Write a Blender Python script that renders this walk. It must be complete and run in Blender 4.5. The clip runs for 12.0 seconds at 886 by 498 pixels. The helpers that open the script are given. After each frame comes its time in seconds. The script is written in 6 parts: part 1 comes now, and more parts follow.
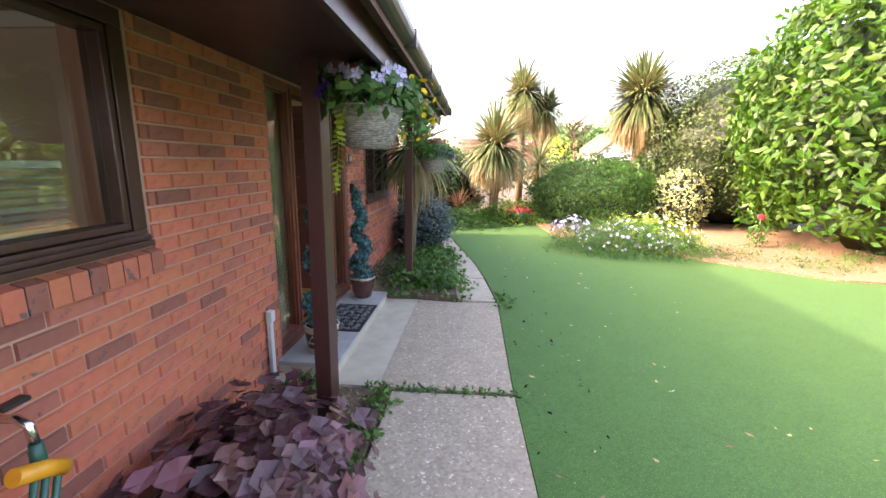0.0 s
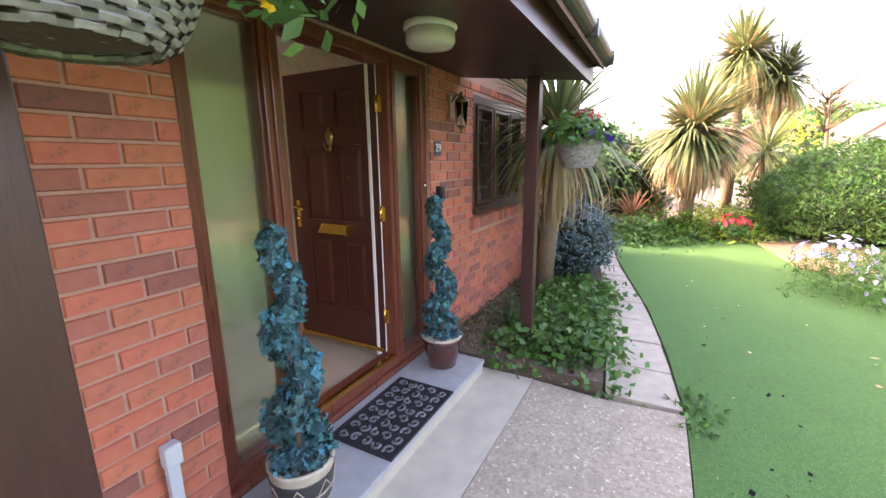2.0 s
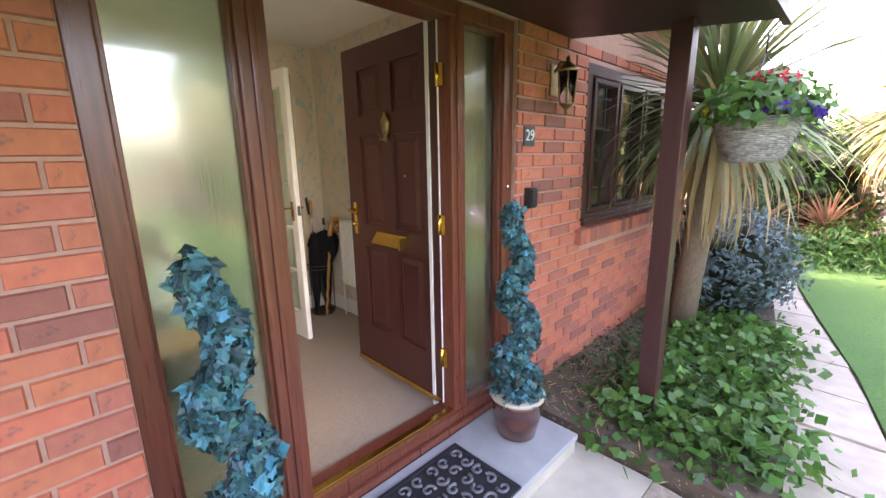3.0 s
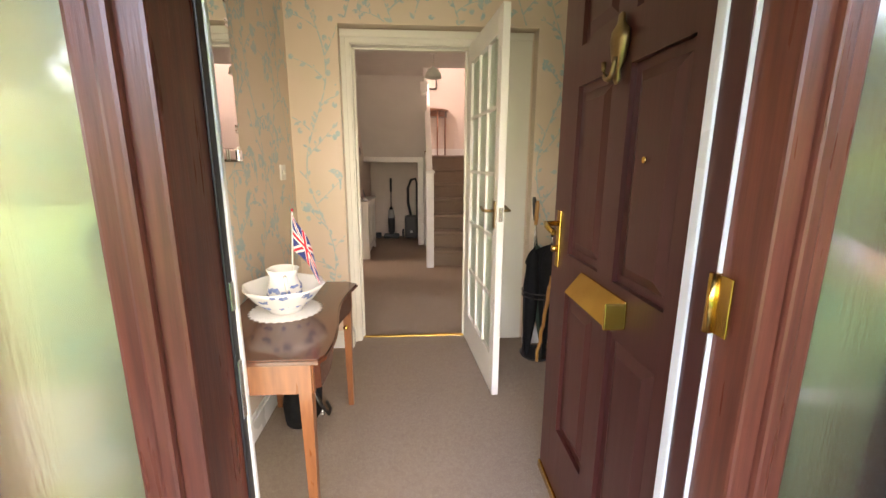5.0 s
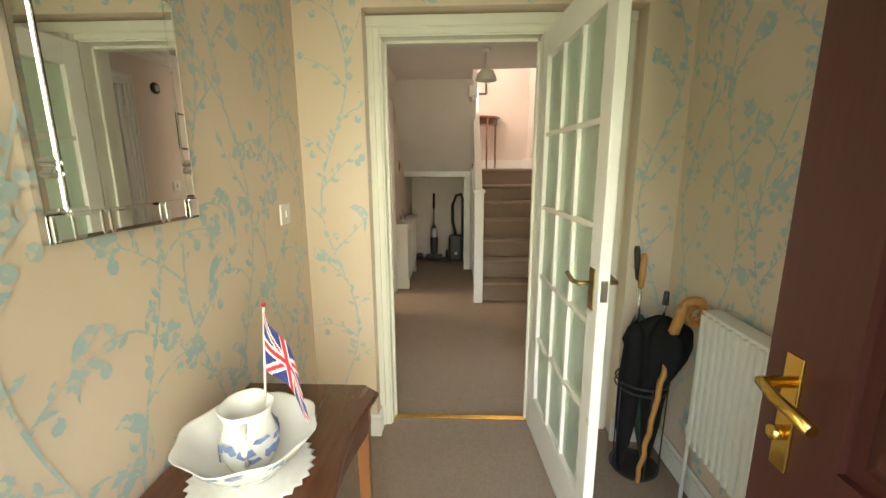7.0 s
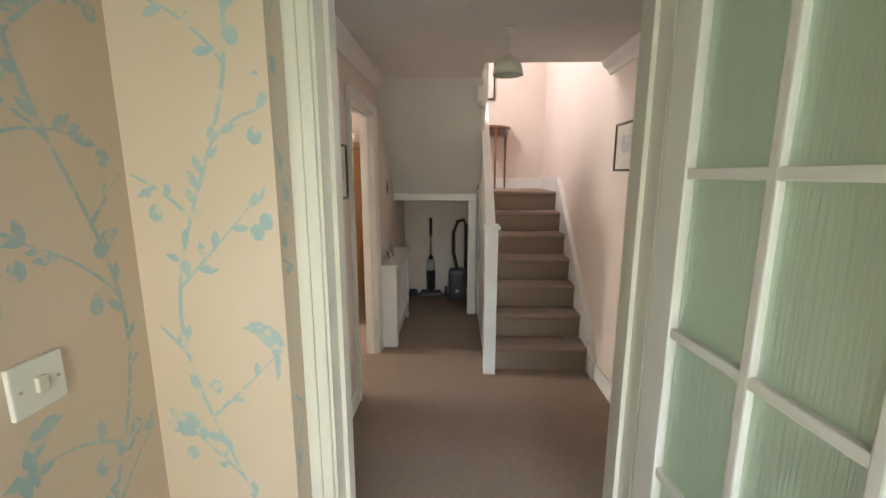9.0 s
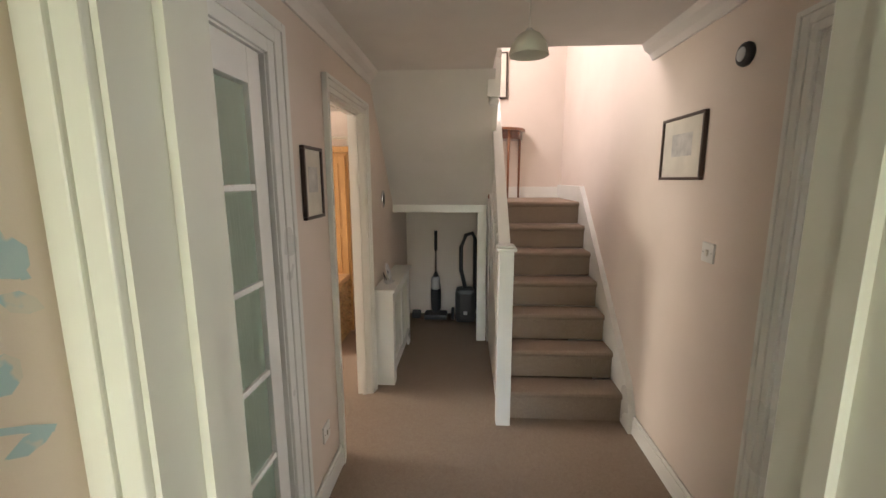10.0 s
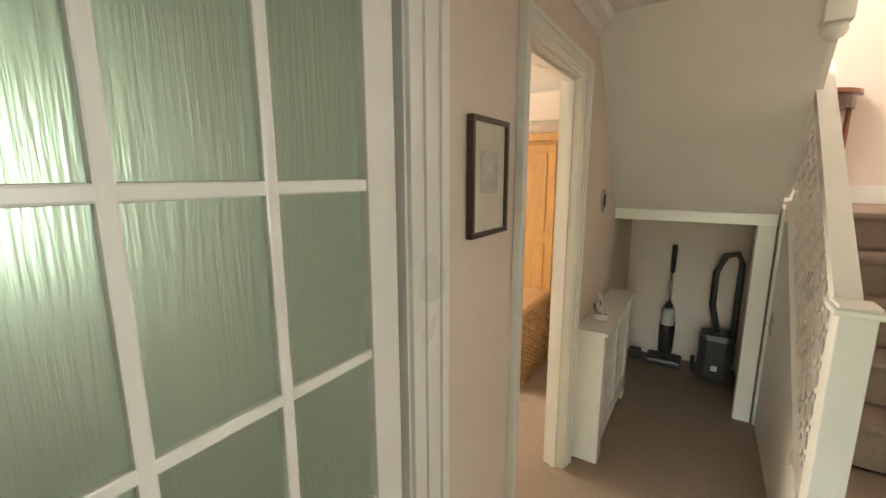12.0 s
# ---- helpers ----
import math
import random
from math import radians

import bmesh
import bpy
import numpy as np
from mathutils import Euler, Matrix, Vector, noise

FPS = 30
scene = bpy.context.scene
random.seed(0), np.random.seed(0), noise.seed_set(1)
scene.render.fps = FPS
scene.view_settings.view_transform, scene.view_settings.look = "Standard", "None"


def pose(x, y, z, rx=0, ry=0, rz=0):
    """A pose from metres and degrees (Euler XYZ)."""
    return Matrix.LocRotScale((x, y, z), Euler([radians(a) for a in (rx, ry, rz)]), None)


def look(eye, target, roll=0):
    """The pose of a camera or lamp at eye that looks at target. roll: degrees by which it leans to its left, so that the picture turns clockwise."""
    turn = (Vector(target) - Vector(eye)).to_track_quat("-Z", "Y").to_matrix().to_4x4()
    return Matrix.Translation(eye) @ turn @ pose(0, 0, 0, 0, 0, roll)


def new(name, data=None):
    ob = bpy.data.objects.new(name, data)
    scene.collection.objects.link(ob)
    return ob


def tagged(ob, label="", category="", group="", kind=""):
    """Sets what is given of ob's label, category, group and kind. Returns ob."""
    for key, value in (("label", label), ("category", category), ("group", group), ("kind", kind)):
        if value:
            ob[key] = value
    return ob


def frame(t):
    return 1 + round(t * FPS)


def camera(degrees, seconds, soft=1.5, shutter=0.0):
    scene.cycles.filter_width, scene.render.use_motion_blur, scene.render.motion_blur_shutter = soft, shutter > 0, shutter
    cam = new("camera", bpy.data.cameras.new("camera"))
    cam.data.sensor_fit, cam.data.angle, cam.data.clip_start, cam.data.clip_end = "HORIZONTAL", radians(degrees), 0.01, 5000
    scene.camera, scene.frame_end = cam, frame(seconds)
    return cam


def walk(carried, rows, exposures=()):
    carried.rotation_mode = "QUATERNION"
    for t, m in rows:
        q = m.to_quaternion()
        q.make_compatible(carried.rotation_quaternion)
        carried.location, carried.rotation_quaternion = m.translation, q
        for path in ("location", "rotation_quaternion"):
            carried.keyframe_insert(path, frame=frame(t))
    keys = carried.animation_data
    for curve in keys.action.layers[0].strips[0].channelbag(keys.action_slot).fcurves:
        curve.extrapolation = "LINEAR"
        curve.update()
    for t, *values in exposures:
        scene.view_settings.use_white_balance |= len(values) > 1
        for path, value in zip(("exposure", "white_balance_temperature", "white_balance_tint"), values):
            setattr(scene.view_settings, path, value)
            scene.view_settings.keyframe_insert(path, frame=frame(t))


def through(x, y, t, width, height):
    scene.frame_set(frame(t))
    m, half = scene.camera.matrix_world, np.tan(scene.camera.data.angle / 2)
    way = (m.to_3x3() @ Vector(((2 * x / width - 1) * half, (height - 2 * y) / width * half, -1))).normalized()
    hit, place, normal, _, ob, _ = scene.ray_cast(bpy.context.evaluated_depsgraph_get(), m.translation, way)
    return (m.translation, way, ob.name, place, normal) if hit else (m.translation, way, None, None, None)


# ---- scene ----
cam = camera(94.8, 12.0)
PATH = [
    (0, (1.483, -0.186, 1.651), (1.335, 1.765, 1.235), 1.1),
    (0.5, (1.46, 0.326, 1.665), (1.197, 2.263, 1.244), 1.2),
    (1, (1.463, 0.818, 1.638), (1.042, 2.727, 1.217), 0.7),
    (1.5, (1.554, 1.359, 1.601), (0.867, 3.188, 1.175), -0.2),
    (2, (1.534, 1.809, 1.579), (0.612, 3.533, 1.155), -0.6),
    (2.5, (1.473, 2.223, 1.585), (0.314, 3.793, 1.147), -1.0),
    (4.3, (0.799, 3.337, 1.448), (-1.066, 3.931, 1.038), 0.1),
    (4.4, (0.757, 3.367, 1.453), (-1.128, 3.893, 1.04), 0.1),
    (4.5, (0.719, 3.382, 1.46), (-1.18, 3.851, 1.041), 0.0),
    (5, (0.512, 3.508, 1.465), (-1.44, 3.636, 1.045), 0.2),
    (5.5, (0.366, 3.58, 1.461), (-1.59, 3.467, 1.06), -0.0),
    (6, (0.212, 3.584, 1.471), (-1.743, 3.437, 1.075), -0.0),
    (6.5, (-0.054, 3.528, 1.522), (-2.012, 3.411, 1.134), -0.3),
    (7, (-0.256, 3.476, 1.595), (-2.213, 3.394, 1.196), -0.3),
    (7.5, (-0.506, 3.463, 1.638), (-2.465, 3.381, 1.247), 0.2),
    (9.5, (-1.642, 3.404, 1.749), (-3.61, 3.329, 1.399), -0.2),
    (10, (-1.909, 3.432, 1.755), (-3.877, 3.315, 1.42), -0.2),
    (10.5, (-2.149, 3.434, 1.732), (-4.108, 3.203, 1.401), 0.0),
    (11, (-2.391, 3.355, 1.749), (-4.317, 2.931, 1.415), -0.1),
    (11.5, (-2.533, 3.289, 1.738), (-4.37, 2.572, 1.401), -0.1),
    (12, (-2.687, 3.253, 1.75), (-4.343, 2.19, 1.394), -0.1),
]
walk(cam, [(t, look(eye, target, roll)) for t, eye, target, roll in PATH],
     exposures=[(0, 3.5, 7900, 26), (1.5, 3.7, 7900, 28), (2.0, 4.0, 7950, 32), (2.7, 4.35, 8000, 33), (4.3, 4.8, 7600, 33), (5.0, 4.85, 7900, 31), (6.5, 4.95, 7900, 14), (7.7, 4.88, 6800, 12), (9.3, 4.75, 6400, 17), (10.5, 4.9, 6900, 13), (12.0, 5.2, 7200, 8)])

# ---- daylight ----
world = bpy.data.worlds.new("sky")
scene.world = world
world.use_nodes = True
wn = world.node_tree
sky = wn.nodes.new("ShaderNodeTexSky")
sky.sky_type = 'NISHITA'
sky.sun_disc = False
sky.sun_elevation = radians(30)
sky.sun_rotation = radians(262)
sky.dust_density = 4.0
sky.air_density = 1.0
wn.links.new(sky.outputs[0], wn.nodes["Background"].inputs[0])
wn.nodes["Background"].inputs[1].default_value = 0.15
sun_data = bpy.data.lights.new("sun", 'SUN')
sun_data.energy, sun_data.angle, sun_data.color = 0.95, radians(0.6), (1.0, 0.93, 0.82)
sun = new("sun", sun_data)
sun.matrix_basis = look((-8.5, -1.3, 4.95), (0, 0, 0))


def window_light(name, eye, target, w, h, power, color):
    data = bpy.data.lights.new(name, 'AREA')
    data.shape, data.size, data.size_y, data.energy, data.color = 'RECTANGLE', w, h, power, color
    ob = new(name, data)
    ob.matrix_basis = look(eye, target)
    return ob


# daylight standing in the openings of rooms whose windows lie out of view
window_light("landing_window_light", (-5.3, 2.80, 3.55), (-5.3, 4.5, 2.8), 0.95, 0.8, 2.1, (1.0, 0.93, 0.90))
window_light("dining_window_light", (-2.9, -1.12, 1.7), (-2.9, 2.7, 1.4), 1.25, 1.2, 0.48, (0.80, 1.0, 0.84))
window_light("back_room_window_light", (-4.6, -1.12, 1.5), (-4.4, 2.7, 1.2), 1.3, 1.3, 5.0, (1.0, 0.95, 0.82))
# added fill lamp, no window built here; brightens the room behind window_1
window_light("front_room_window_light", (-1.25, -5.55, 1.5), (-1.25, 0, 1.3), 1.5, 1.2, 5.0, (0.92, 1.0, 0.92))
window_light("lounge_window_light", (-2.9, 7.12, 1.5), (-2.9, 4.5, 1.2), 1.9, 1.3, 2.7, (0.95, 0.97, 1.0))


window_light("sidelight_daylight", (-0.175, 2.92, 1.25), (-2, 2.92, 1.1), 0.27, 1.85, 0.36, (0.94, 1.0, 0.80))
window_light("sidelight_daylight", (-0.175, 4.275, 1.25), (-2, 4.275, 1.1), 0.24, 1.85, 0.08, (1.0, 0.98, 0.84))
window_light("doorway_daylight", (-0.19, 3.56, 1.25), (-2.2, 3.1, 0.7), 0.70, 1.85, 0.36, (1.0, 1.0, 0.82)).data.spread = radians(95)


# ---- materials ----
def mat(name, c1, c2=None, scale=8.0, stretch=(1, 1, 1), rough=0.6, metal=0.0, bump=0.0, bump_scale=120.0,
        detail=5.0, fleck=None, fleck_at=0.62, fleck_scale=60.0, vary=0.0, per="", spec=0.5, coat=0.0, big=0.25):
    m = bpy.data.materials.new(name)
    m.use_nodes = True
    nt = m.node_tree
    b = nt.nodes["Principled BSDF"]
    b.inputs["Roughness"].default_value = rough
    b.inputs["Metallic"].default_value = metal
    b.inputs["Specular IOR Level"].default_value = spec
    b.inputs["Coat Weight"].default_value = coat
    c2 = c2 or tuple(v * 0.8 for v in c1)
    tc = nt.nodes.new("ShaderNodeTexCoord")
    mp = nt.nodes.new("ShaderNodeMapping")
    mp.inputs["Scale"].default_value = stretch
    nt.links.new(tc.outputs["Object"], mp.inputs[0])

    def noise_at(s, d=detail):
        n = nt.nodes.new("ShaderNodeTexNoise")
        n.inputs["Scale"].default_value, n.inputs["Detail"].default_value = s, d
        nt.links.new(mp.outputs[0], n.inputs["Vector"])
        return n

    def mixed(fac, a, bb, mode='MIX'):
        x = nt.nodes.new("ShaderNodeMix")
        x.data_type, x.blend_type = 'RGBA', mode
        for sock, v in ((x.inputs[0], fac), (x.inputs[6], a), (x.inputs[7], bb)):
            if isinstance(v, bpy.types.NodeSocket):
                nt.links.new(v, sock)
            else:
                sock.default_value = v if isinstance(v, float) else (*v, 1)
        return x.outputs[2]

    def ramp(sock, lo, hi):
        r = nt.nodes.new("ShaderNodeMapRange")
        r.inputs[1].default_value, r.inputs[2].default_value = lo, hi
        nt.links.new(sock, r.inputs[0])
        return r.outputs[0]

    col = mixed(ramp(noise_at(scale).outputs[0], 0.3, 0.7), c1, c2)
    col = mixed(ramp(noise_at(scale * 0.13, 3).outputs[0], 0.35, 0.75), col, mixed(big, col, tuple(v * 0.55 for v in c1)))
    if fleck:
        col = mixed(ramp(noise_at(fleck_scale, 2).outputs[0], fleck_at, fleck_at + 0.06), col, fleck)
    if per:
        if per == "object":
            rnd = nt.nodes.new("ShaderNodeObjectInfo").outputs["Random"]
        else:
            rnd = nt.nodes.new("ShaderNodeNewGeometry").outputs["Random Per Island"]
        hsv = nt.nodes.new("ShaderNodeHueSaturation")
        k = nt.nodes.new("ShaderNodeMapRange")
        k.inputs[3].default_value, k.inputs[4].default_value = 1 - vary, 1 + vary
        nt.links.new(rnd, k.inputs[0])
        nt.links.new(k.outputs[0], hsv.inputs["Value"])
        h = nt.nodes.new("ShaderNodeMapRange")
        h.inputs[3].default_value, h.inputs[4].default_value = 0.5 - vary * 0.05, 0.5 + vary * 0.05
        w = nt.nodes.new("ShaderNodeMath")
        w.operation = 'FRACT'
        k2 = nt.nodes.new("ShaderNodeMath")
        k2.operation = 'MULTIPLY'
        k2.inputs[1].default_value = 7.31
        nt.links.new(rnd, k2.inputs[0])
        nt.links.new(k2.outputs[0], w.inputs[0])
        nt.links.new(w.outputs[0], h.inputs[0])
        nt.links.new(h.outputs[0], hsv.inputs["Hue"])
        nt.links.new(col, hsv.inputs["Color"])
        col = hsv.outputs[0]
    nt.links.new(col, b.inputs["Base Color"])
    if bump:
        bp = nt.nodes.new("ShaderNodeBump")
        bp.inputs["Strength"].default_value, bp.inputs["Distance"].default_value = bump, 0.004
        nt.links.new(noise_at(bump_scale, 4).outputs[0], bp.inputs["Height"])
        nt.links.new(bp.outputs[0], b.inputs["Normal"])
    rr = nt.nodes.new("ShaderNodeMapRange")
    rr.inputs[3].default_value, rr.inputs[4].default_value = max(rough - 0.08, 0.02), min(rough + 0.08, 1)
    nt.links.new(noise_at(scale * 0.7, 3).outputs[0], rr.inputs[0])
    nt.links.new(rr.outputs[0], b.inputs["Roughness"])
    return m


def brick_mat(name, per):
    """Red stock brick: each brick its own red, orange or blue-grey burn."""
    m = mat(name, (0.49, 0.145, 0.085), (0.43, 0.12, 0.075), scale=25, rough=0.85, bump=0.5, bump_scale=260, fleck=(0.14, 0.085, 0.08), fleck_at=0.66, fleck_scale=18)
    nt = m.node_tree
    b = nt.nodes["Principled BSDF"]
    src = b.inputs["Base Color"].links[0].from_socket
    rnd = nt.nodes.new("ShaderNodeObjectInfo").outputs["Random"] if per == "object" else nt.nodes.new("ShaderNodeNewGeometry").outputs["Random Per Island"]
    cr = nt.nodes.new("ShaderNodeValToRGB")
    e = cr.color_ramp.elements
    e[0].position, e[0].color = 0.0, (1.0, 1.0, 1.0, 1)
    e[1].position, e[1].color = 1.0, (0.42, 0.55, 0.72, 1)
    for p, c in ((0.3, (1.12, 1.18, 0.95, 1)), (0.5, (1.2, 1.05, 1.0, 1)), (0.7, (0.9, 0.95, 1.05, 1)), (0.85, (0.72, 0.8, 0.95, 1))):
        x = e.new(p)
        x.color = c
    nt.links.new(rnd, cr.inputs[0])
    mx = nt.nodes.new("ShaderNodeMix")
    mx.data_type, mx.blend_type = 'RGBA', 'MULTIPLY'
    mx.inputs[0].default_value = 0.85
    nt.links.new(src, mx.inputs[6])
    nt.links.new(cr.outputs[0], mx.inputs[7])
    nt.links.new(mx.outputs[2], b.inputs["Base Color"])
    return m


def leaf_mat(name, c, c2, rough=0.5, vary=0.45, through=0.35):
    m = mat(name, c, c2, scale=3.0, rough=rough, vary=vary, per="island", big=0.1)
    nt = m.node_tree
    b = nt.nodes["Principled BSDF"]
    tr = nt.nodes.new("ShaderNodeBsdfTranslucent")
    nt.links.new(b.inputs["Base Color"].links[0].from_socket, tr.inputs[0])
    mx = nt.nodes.new("ShaderNodeMixShader")
    mx.inputs[0].default_value = through
    nt.links.new(b.outputs[0], mx.inputs[1])
    nt.links.new(tr.outputs[0], mx.inputs[2])
    nt.links.new(mx.outputs[0], nt.nodes["Material Output"].inputs[0])
    return m


def glass_mat(name, color=(1, 1, 1), rough=0.0, streak=0.0, mixin=0.0, ior=1.45, coat=0.0):
    m = bpy.data.materials.new(name)
    m.use_nodes = True
    nt = m.node_tree
    b = nt.nodes["Principled BSDF"]
    b.inputs["Base Color"].default_value = (*color, 1)
    b.inputs["Transmission Weight"].default_value = 1.0 - mixin
    b.inputs["Roughness"].default_value = rough
    b.inputs["IOR"].default_value = ior
    b.inputs["Coat Weight"].default_value = coat
    b.inputs["Coat IOR"].default_value = 1.7
    b.inputs["Coat Roughness"].default_value = 0.06
    if streak:
        tc = nt.nodes.new("ShaderNodeTexCoord")
        mp = nt.nodes.new("ShaderNodeMapping")
        mp.inputs["Scale"].default_value = (130, 130, 7)
        n = nt.nodes.new("ShaderNodeTexNoise")
        n.inputs["Scale"].default_value, n.inputs["Detail"].default_value = 1.0, 3.0
        bp = nt.nodes.new("ShaderNodeBump")
        bp.inputs["Strength"].default_value, bp.inputs["Distance"].default_value = streak, 0.006
        nt.links.new(tc.outputs["Object"], mp.inputs[0])
        nt.links.new(mp.outputs[0], n.inputs["Vector"])
        nt.links.new(n.outputs[0], bp.inputs["Height"])
        nt.links.new(bp.outputs[0], b.inputs["Normal"])
    return m


BRICK = brick_mat("red_brick", "object")
BRICK_REST = brick_mat("red_brick_joined", "island")
MORTAR = mat("mortar", (0.47, 0.265, 0.205), (0.39, 0.21, 0.16), scale=30, rough=0.95, bump=0.4)
DARKWOOD = mat("brown_painted_timber", (0.062, 0.021, 0.018), (0.045, 0.016, 0.014), scale=14, stretch=(6, 6, 0.6), rough=0.36, bump=0.15, bump_scale=40)
REDWOOD = mat("mahogany_stain", (0.19, 0.050, 0.028), (0.105, 0.027, 0.017), scale=10, stretch=(9, 9, 0.5), rough=0.3, bump=0.12, bump_scale=30)
DOORRED = mat("mahogany_grained_door", (0.072, 0.0185, 0.0150), (0.055, 0.0140, 0.012), scale=9, stretch=(10, 10, 0.6), rough=0.32, bump=0.04, bump_scale=30)
SOFFIT = mat("brown_soffit_board", (0.05, 0.02, 0.022), (0.035, 0.015, 0.017), scale=5, rough=0.4)
GUTTERM = mat("black_brown_plastic", (0.05, 0.045, 0.045), (0.035, 0.03, 0.03), scale=8, rough=0.35)
ROOFTILE = mat("roof_tile", (0.17, 0.085, 0.06), (0.12, 0.06, 0.045), scale=6, rough=0.9, bump=0.4, bump_scale=40)
GOLD = mat("polished_brass", (0.80, 0.52, 0.14), (0.66, 0.40, 0.10), scale=12, rough=0.22, metal=1.0)
OLDBRASS = mat("aged_brass", (0.42, 0.30, 0.14), (0.25, 0.18, 0.09), scale=30, rough=0.4, metal=1.0)
CHROME = mat("bright_steel", (0.7, 0.7, 0.7), (0.55, 0.55, 0.55), scale=20, rough=0.2, metal=1.0)
CONCRETE = mat("exposed_aggregate_concrete", (0.43, 0.355, 0.26), (0.25, 0.205, 0.15), scale=45, rough=0.92, bump=0.7, bump_scale=150, fleck=(0.60, 0.54, 0.44), fleck_at=0.64, fleck_scale=48, big=0.5)
SMOOTHCON = mat("weathered_concrete", (0.47, 0.42, 0.33), (0.38, 0.34, 0.27), scale=7, rough=0.9, bump=0.3, bump_scale=120, big=0.4)
STEPGREY = mat("grey_painted_step", (0.34, 0.34, 0.335), (0.28, 0.285, 0.28), scale=9, rough=0.7, bump=0.15, big=0.3)
PAVER = mat("buff_paving_stone", (0.43, 0.365, 0.28), (0.34, 0.29, 0.23), scale=10, rough=0.9, bump=0.4, vary=0.12, per="object", big=0.4)
TURF = mat("artificial_turf", (0.056, 0.150, 0.028), (0.036, 0.108, 0.021), scale=30, rough=0.9, bump=0.9, bump_scale=420, fleck=(0.10, 0.22, 0.045), fleck_at=0.58, fleck_scale=110, big=0.35)
SOIL = mat("garden_soil", (0.12, 0.085, 0.055), (0.07, 0.05, 0.035), scale=18, rough=1.0, bump=1.0, bump_scale=60, fleck=(0.33, 0.28, 0.22), fleck_at=0.66, fleck_scale=40)
BARK = mat("bark_mulch", (0.30, 0.17, 0.09), (0.2, 0.11, 0.06), scale=18, rough=1.0, bump=1.0, bump_scale=60, fleck=(0.5, 0.4, 0.28), fleck_at=0.62, fleck_scale=30)
RUBBER = mat("black_rubber", (0.022, 0.022, 0.026), (0.014, 0.014, 0.018), scale=30, rough=0.55)
STONE = mat("grey_pebble_rubber", (0.16, 0.165, 0.17), (0.09, 0.095, 0.1), scale=30, rough=0.5)
GLAZEBROWN = mat("brown_glazed_pot", (0.10, 0.028, 0.018), (0.06, 0.018, 0.012), scale=8, rough=0.18, coat=0.5)
CREAMPOT = mat("cream_stoneware", (0.5, 0.43, 0.32), (0.38, 0.32, 0.24), scale=15, rough=0.5)
POTDARK = mat("dark_pot_band", (0.05, 0.045, 0.045), (0.03, 0.03, 0.03), scale=15, rough=0.5)
WICKERW = mat("white_washed_wicker", (0.42, 0.40, 0.36), (0.22, 0.2, 0.18), scale=50, rough=0.8, vary=0.25, per="island")
WICKERB = mat("brown_wicker", (0.46, 0.30, 0.14), (0.30, 0.18, 0.08), scale=50, rough=0.7, vary=0.25, per="island")
IVY = leaf_mat("teal_ivy", (0.022, 0.085, 0.085), (0.03, 0.13, 0.135), vary=0.8, through=0.2)
IVYTIP = leaf_mat("pale_teal_ivy", (0.04, 0.30, 0.36), (0.05, 0.24, 0.30), vary=0.3, through=0.25)
LEAFMID = leaf_mat("mid_green_leaf", (0.075, 0.19, 0.035), (0.05, 0.14, 0.03))
LEAFBRIGHT = leaf_mat("bright_green_leaf", (0.050, 0.135, 0.007), (0.030, 0.095, 0.006), rough=0.5)
# near-black green: the shade between outer leaves is put into this colour
LEAFSHADE = leaf_mat("shaded_hedge_interior", (0.016, 0.03, 0.008), (0.01, 0.02, 0.006), through=0.1)
LEAFLIME = leaf_mat("lime_leaf", (0.36, 0.48, 0.05), (0.28, 0.40, 0.05), vary=0.25)
LEAFDARK = leaf_mat("dark_green_leaf", (0.04, 0.095, 0.025), (0.03, 0.07, 0.02))
LEAFBLUE = leaf_mat("blue_grey_leaf", (0.09, 0.15, 0.155), (0.06, 0.11, 0.12))
LEAFYEW = leaf_mat("clipped_hedge_leaf", (0.055, 0.095, 0.016), (0.033, 0.062, 0.012))
LEAFCREAM = leaf_mat("variegated_leaf", (0.55, 0.55, 0.28), (0.35, 0.42, 0.15))
LEAFPURPLE = leaf_mat("purple_heuchera_leaf", (0.14, 0.062, 0.068), (0.20, 0.085, 0.092), rough=0.4, vary=0.6, through=0.2)
STRAP = leaf_mat("strap_leaf", (0.115, 0.17, 0.065), (0.18, 0.20, 0.085), vary=0.5, through=0.25)
STRAPDRY = leaf_mat("dry_strap_leaf", (0.42, 0.31, 0.15), (0.34, 0.22, 0.10), vary=0.4)
STRAPRED = leaf_mat("bronze_strap_leaf", (0.30, 0.11, 0.07), (0.40, 0.20, 0.12), vary=0.4)
PETALRED = leaf_mat("red_petal", (0.75, 0.04, 0.07), (0.6, 0.05, 0.1), vary=0.2)
PETALPINK = leaf_mat("coral_petal", (0.85, 0.10, 0.16), (0.8, 0.14, 0.2), vary=0.15)
PETALYEL = leaf_mat("yellow_petal", (0.85, 0.62, 0.02), (0.8, 0.5, 0.02), vary=0.15)
PETALLILAC = leaf_mat("lilac_petal", (0.50, 0.46, 0.75), (0.62, 0.58, 0.8), vary=0.2)
PETALVIOLET = leaf_mat("violet_petal", (0.09, 0.03, 0.30), (0.07, 0.03, 0.24), vary=0.3)
PETALWHITE = leaf_mat("white_petal", (0.78, 0.78, 0.85), (0.7, 0.7, 0.82), vary=0.1)
TRUNK = mat("fibrous_trunk", (0.20, 0.14, 0.09), (0.12, 0.085, 0.055), scale=25, stretch=(3, 3, 1), rough=0.95, bump=1.0, bump_scale=50)
WHITE = mat("white_gloss_paint", (0.76, 0.75, 0.71), (0.71, 0.70, 0.66), scale=4, rough=0.3, big=0.06)
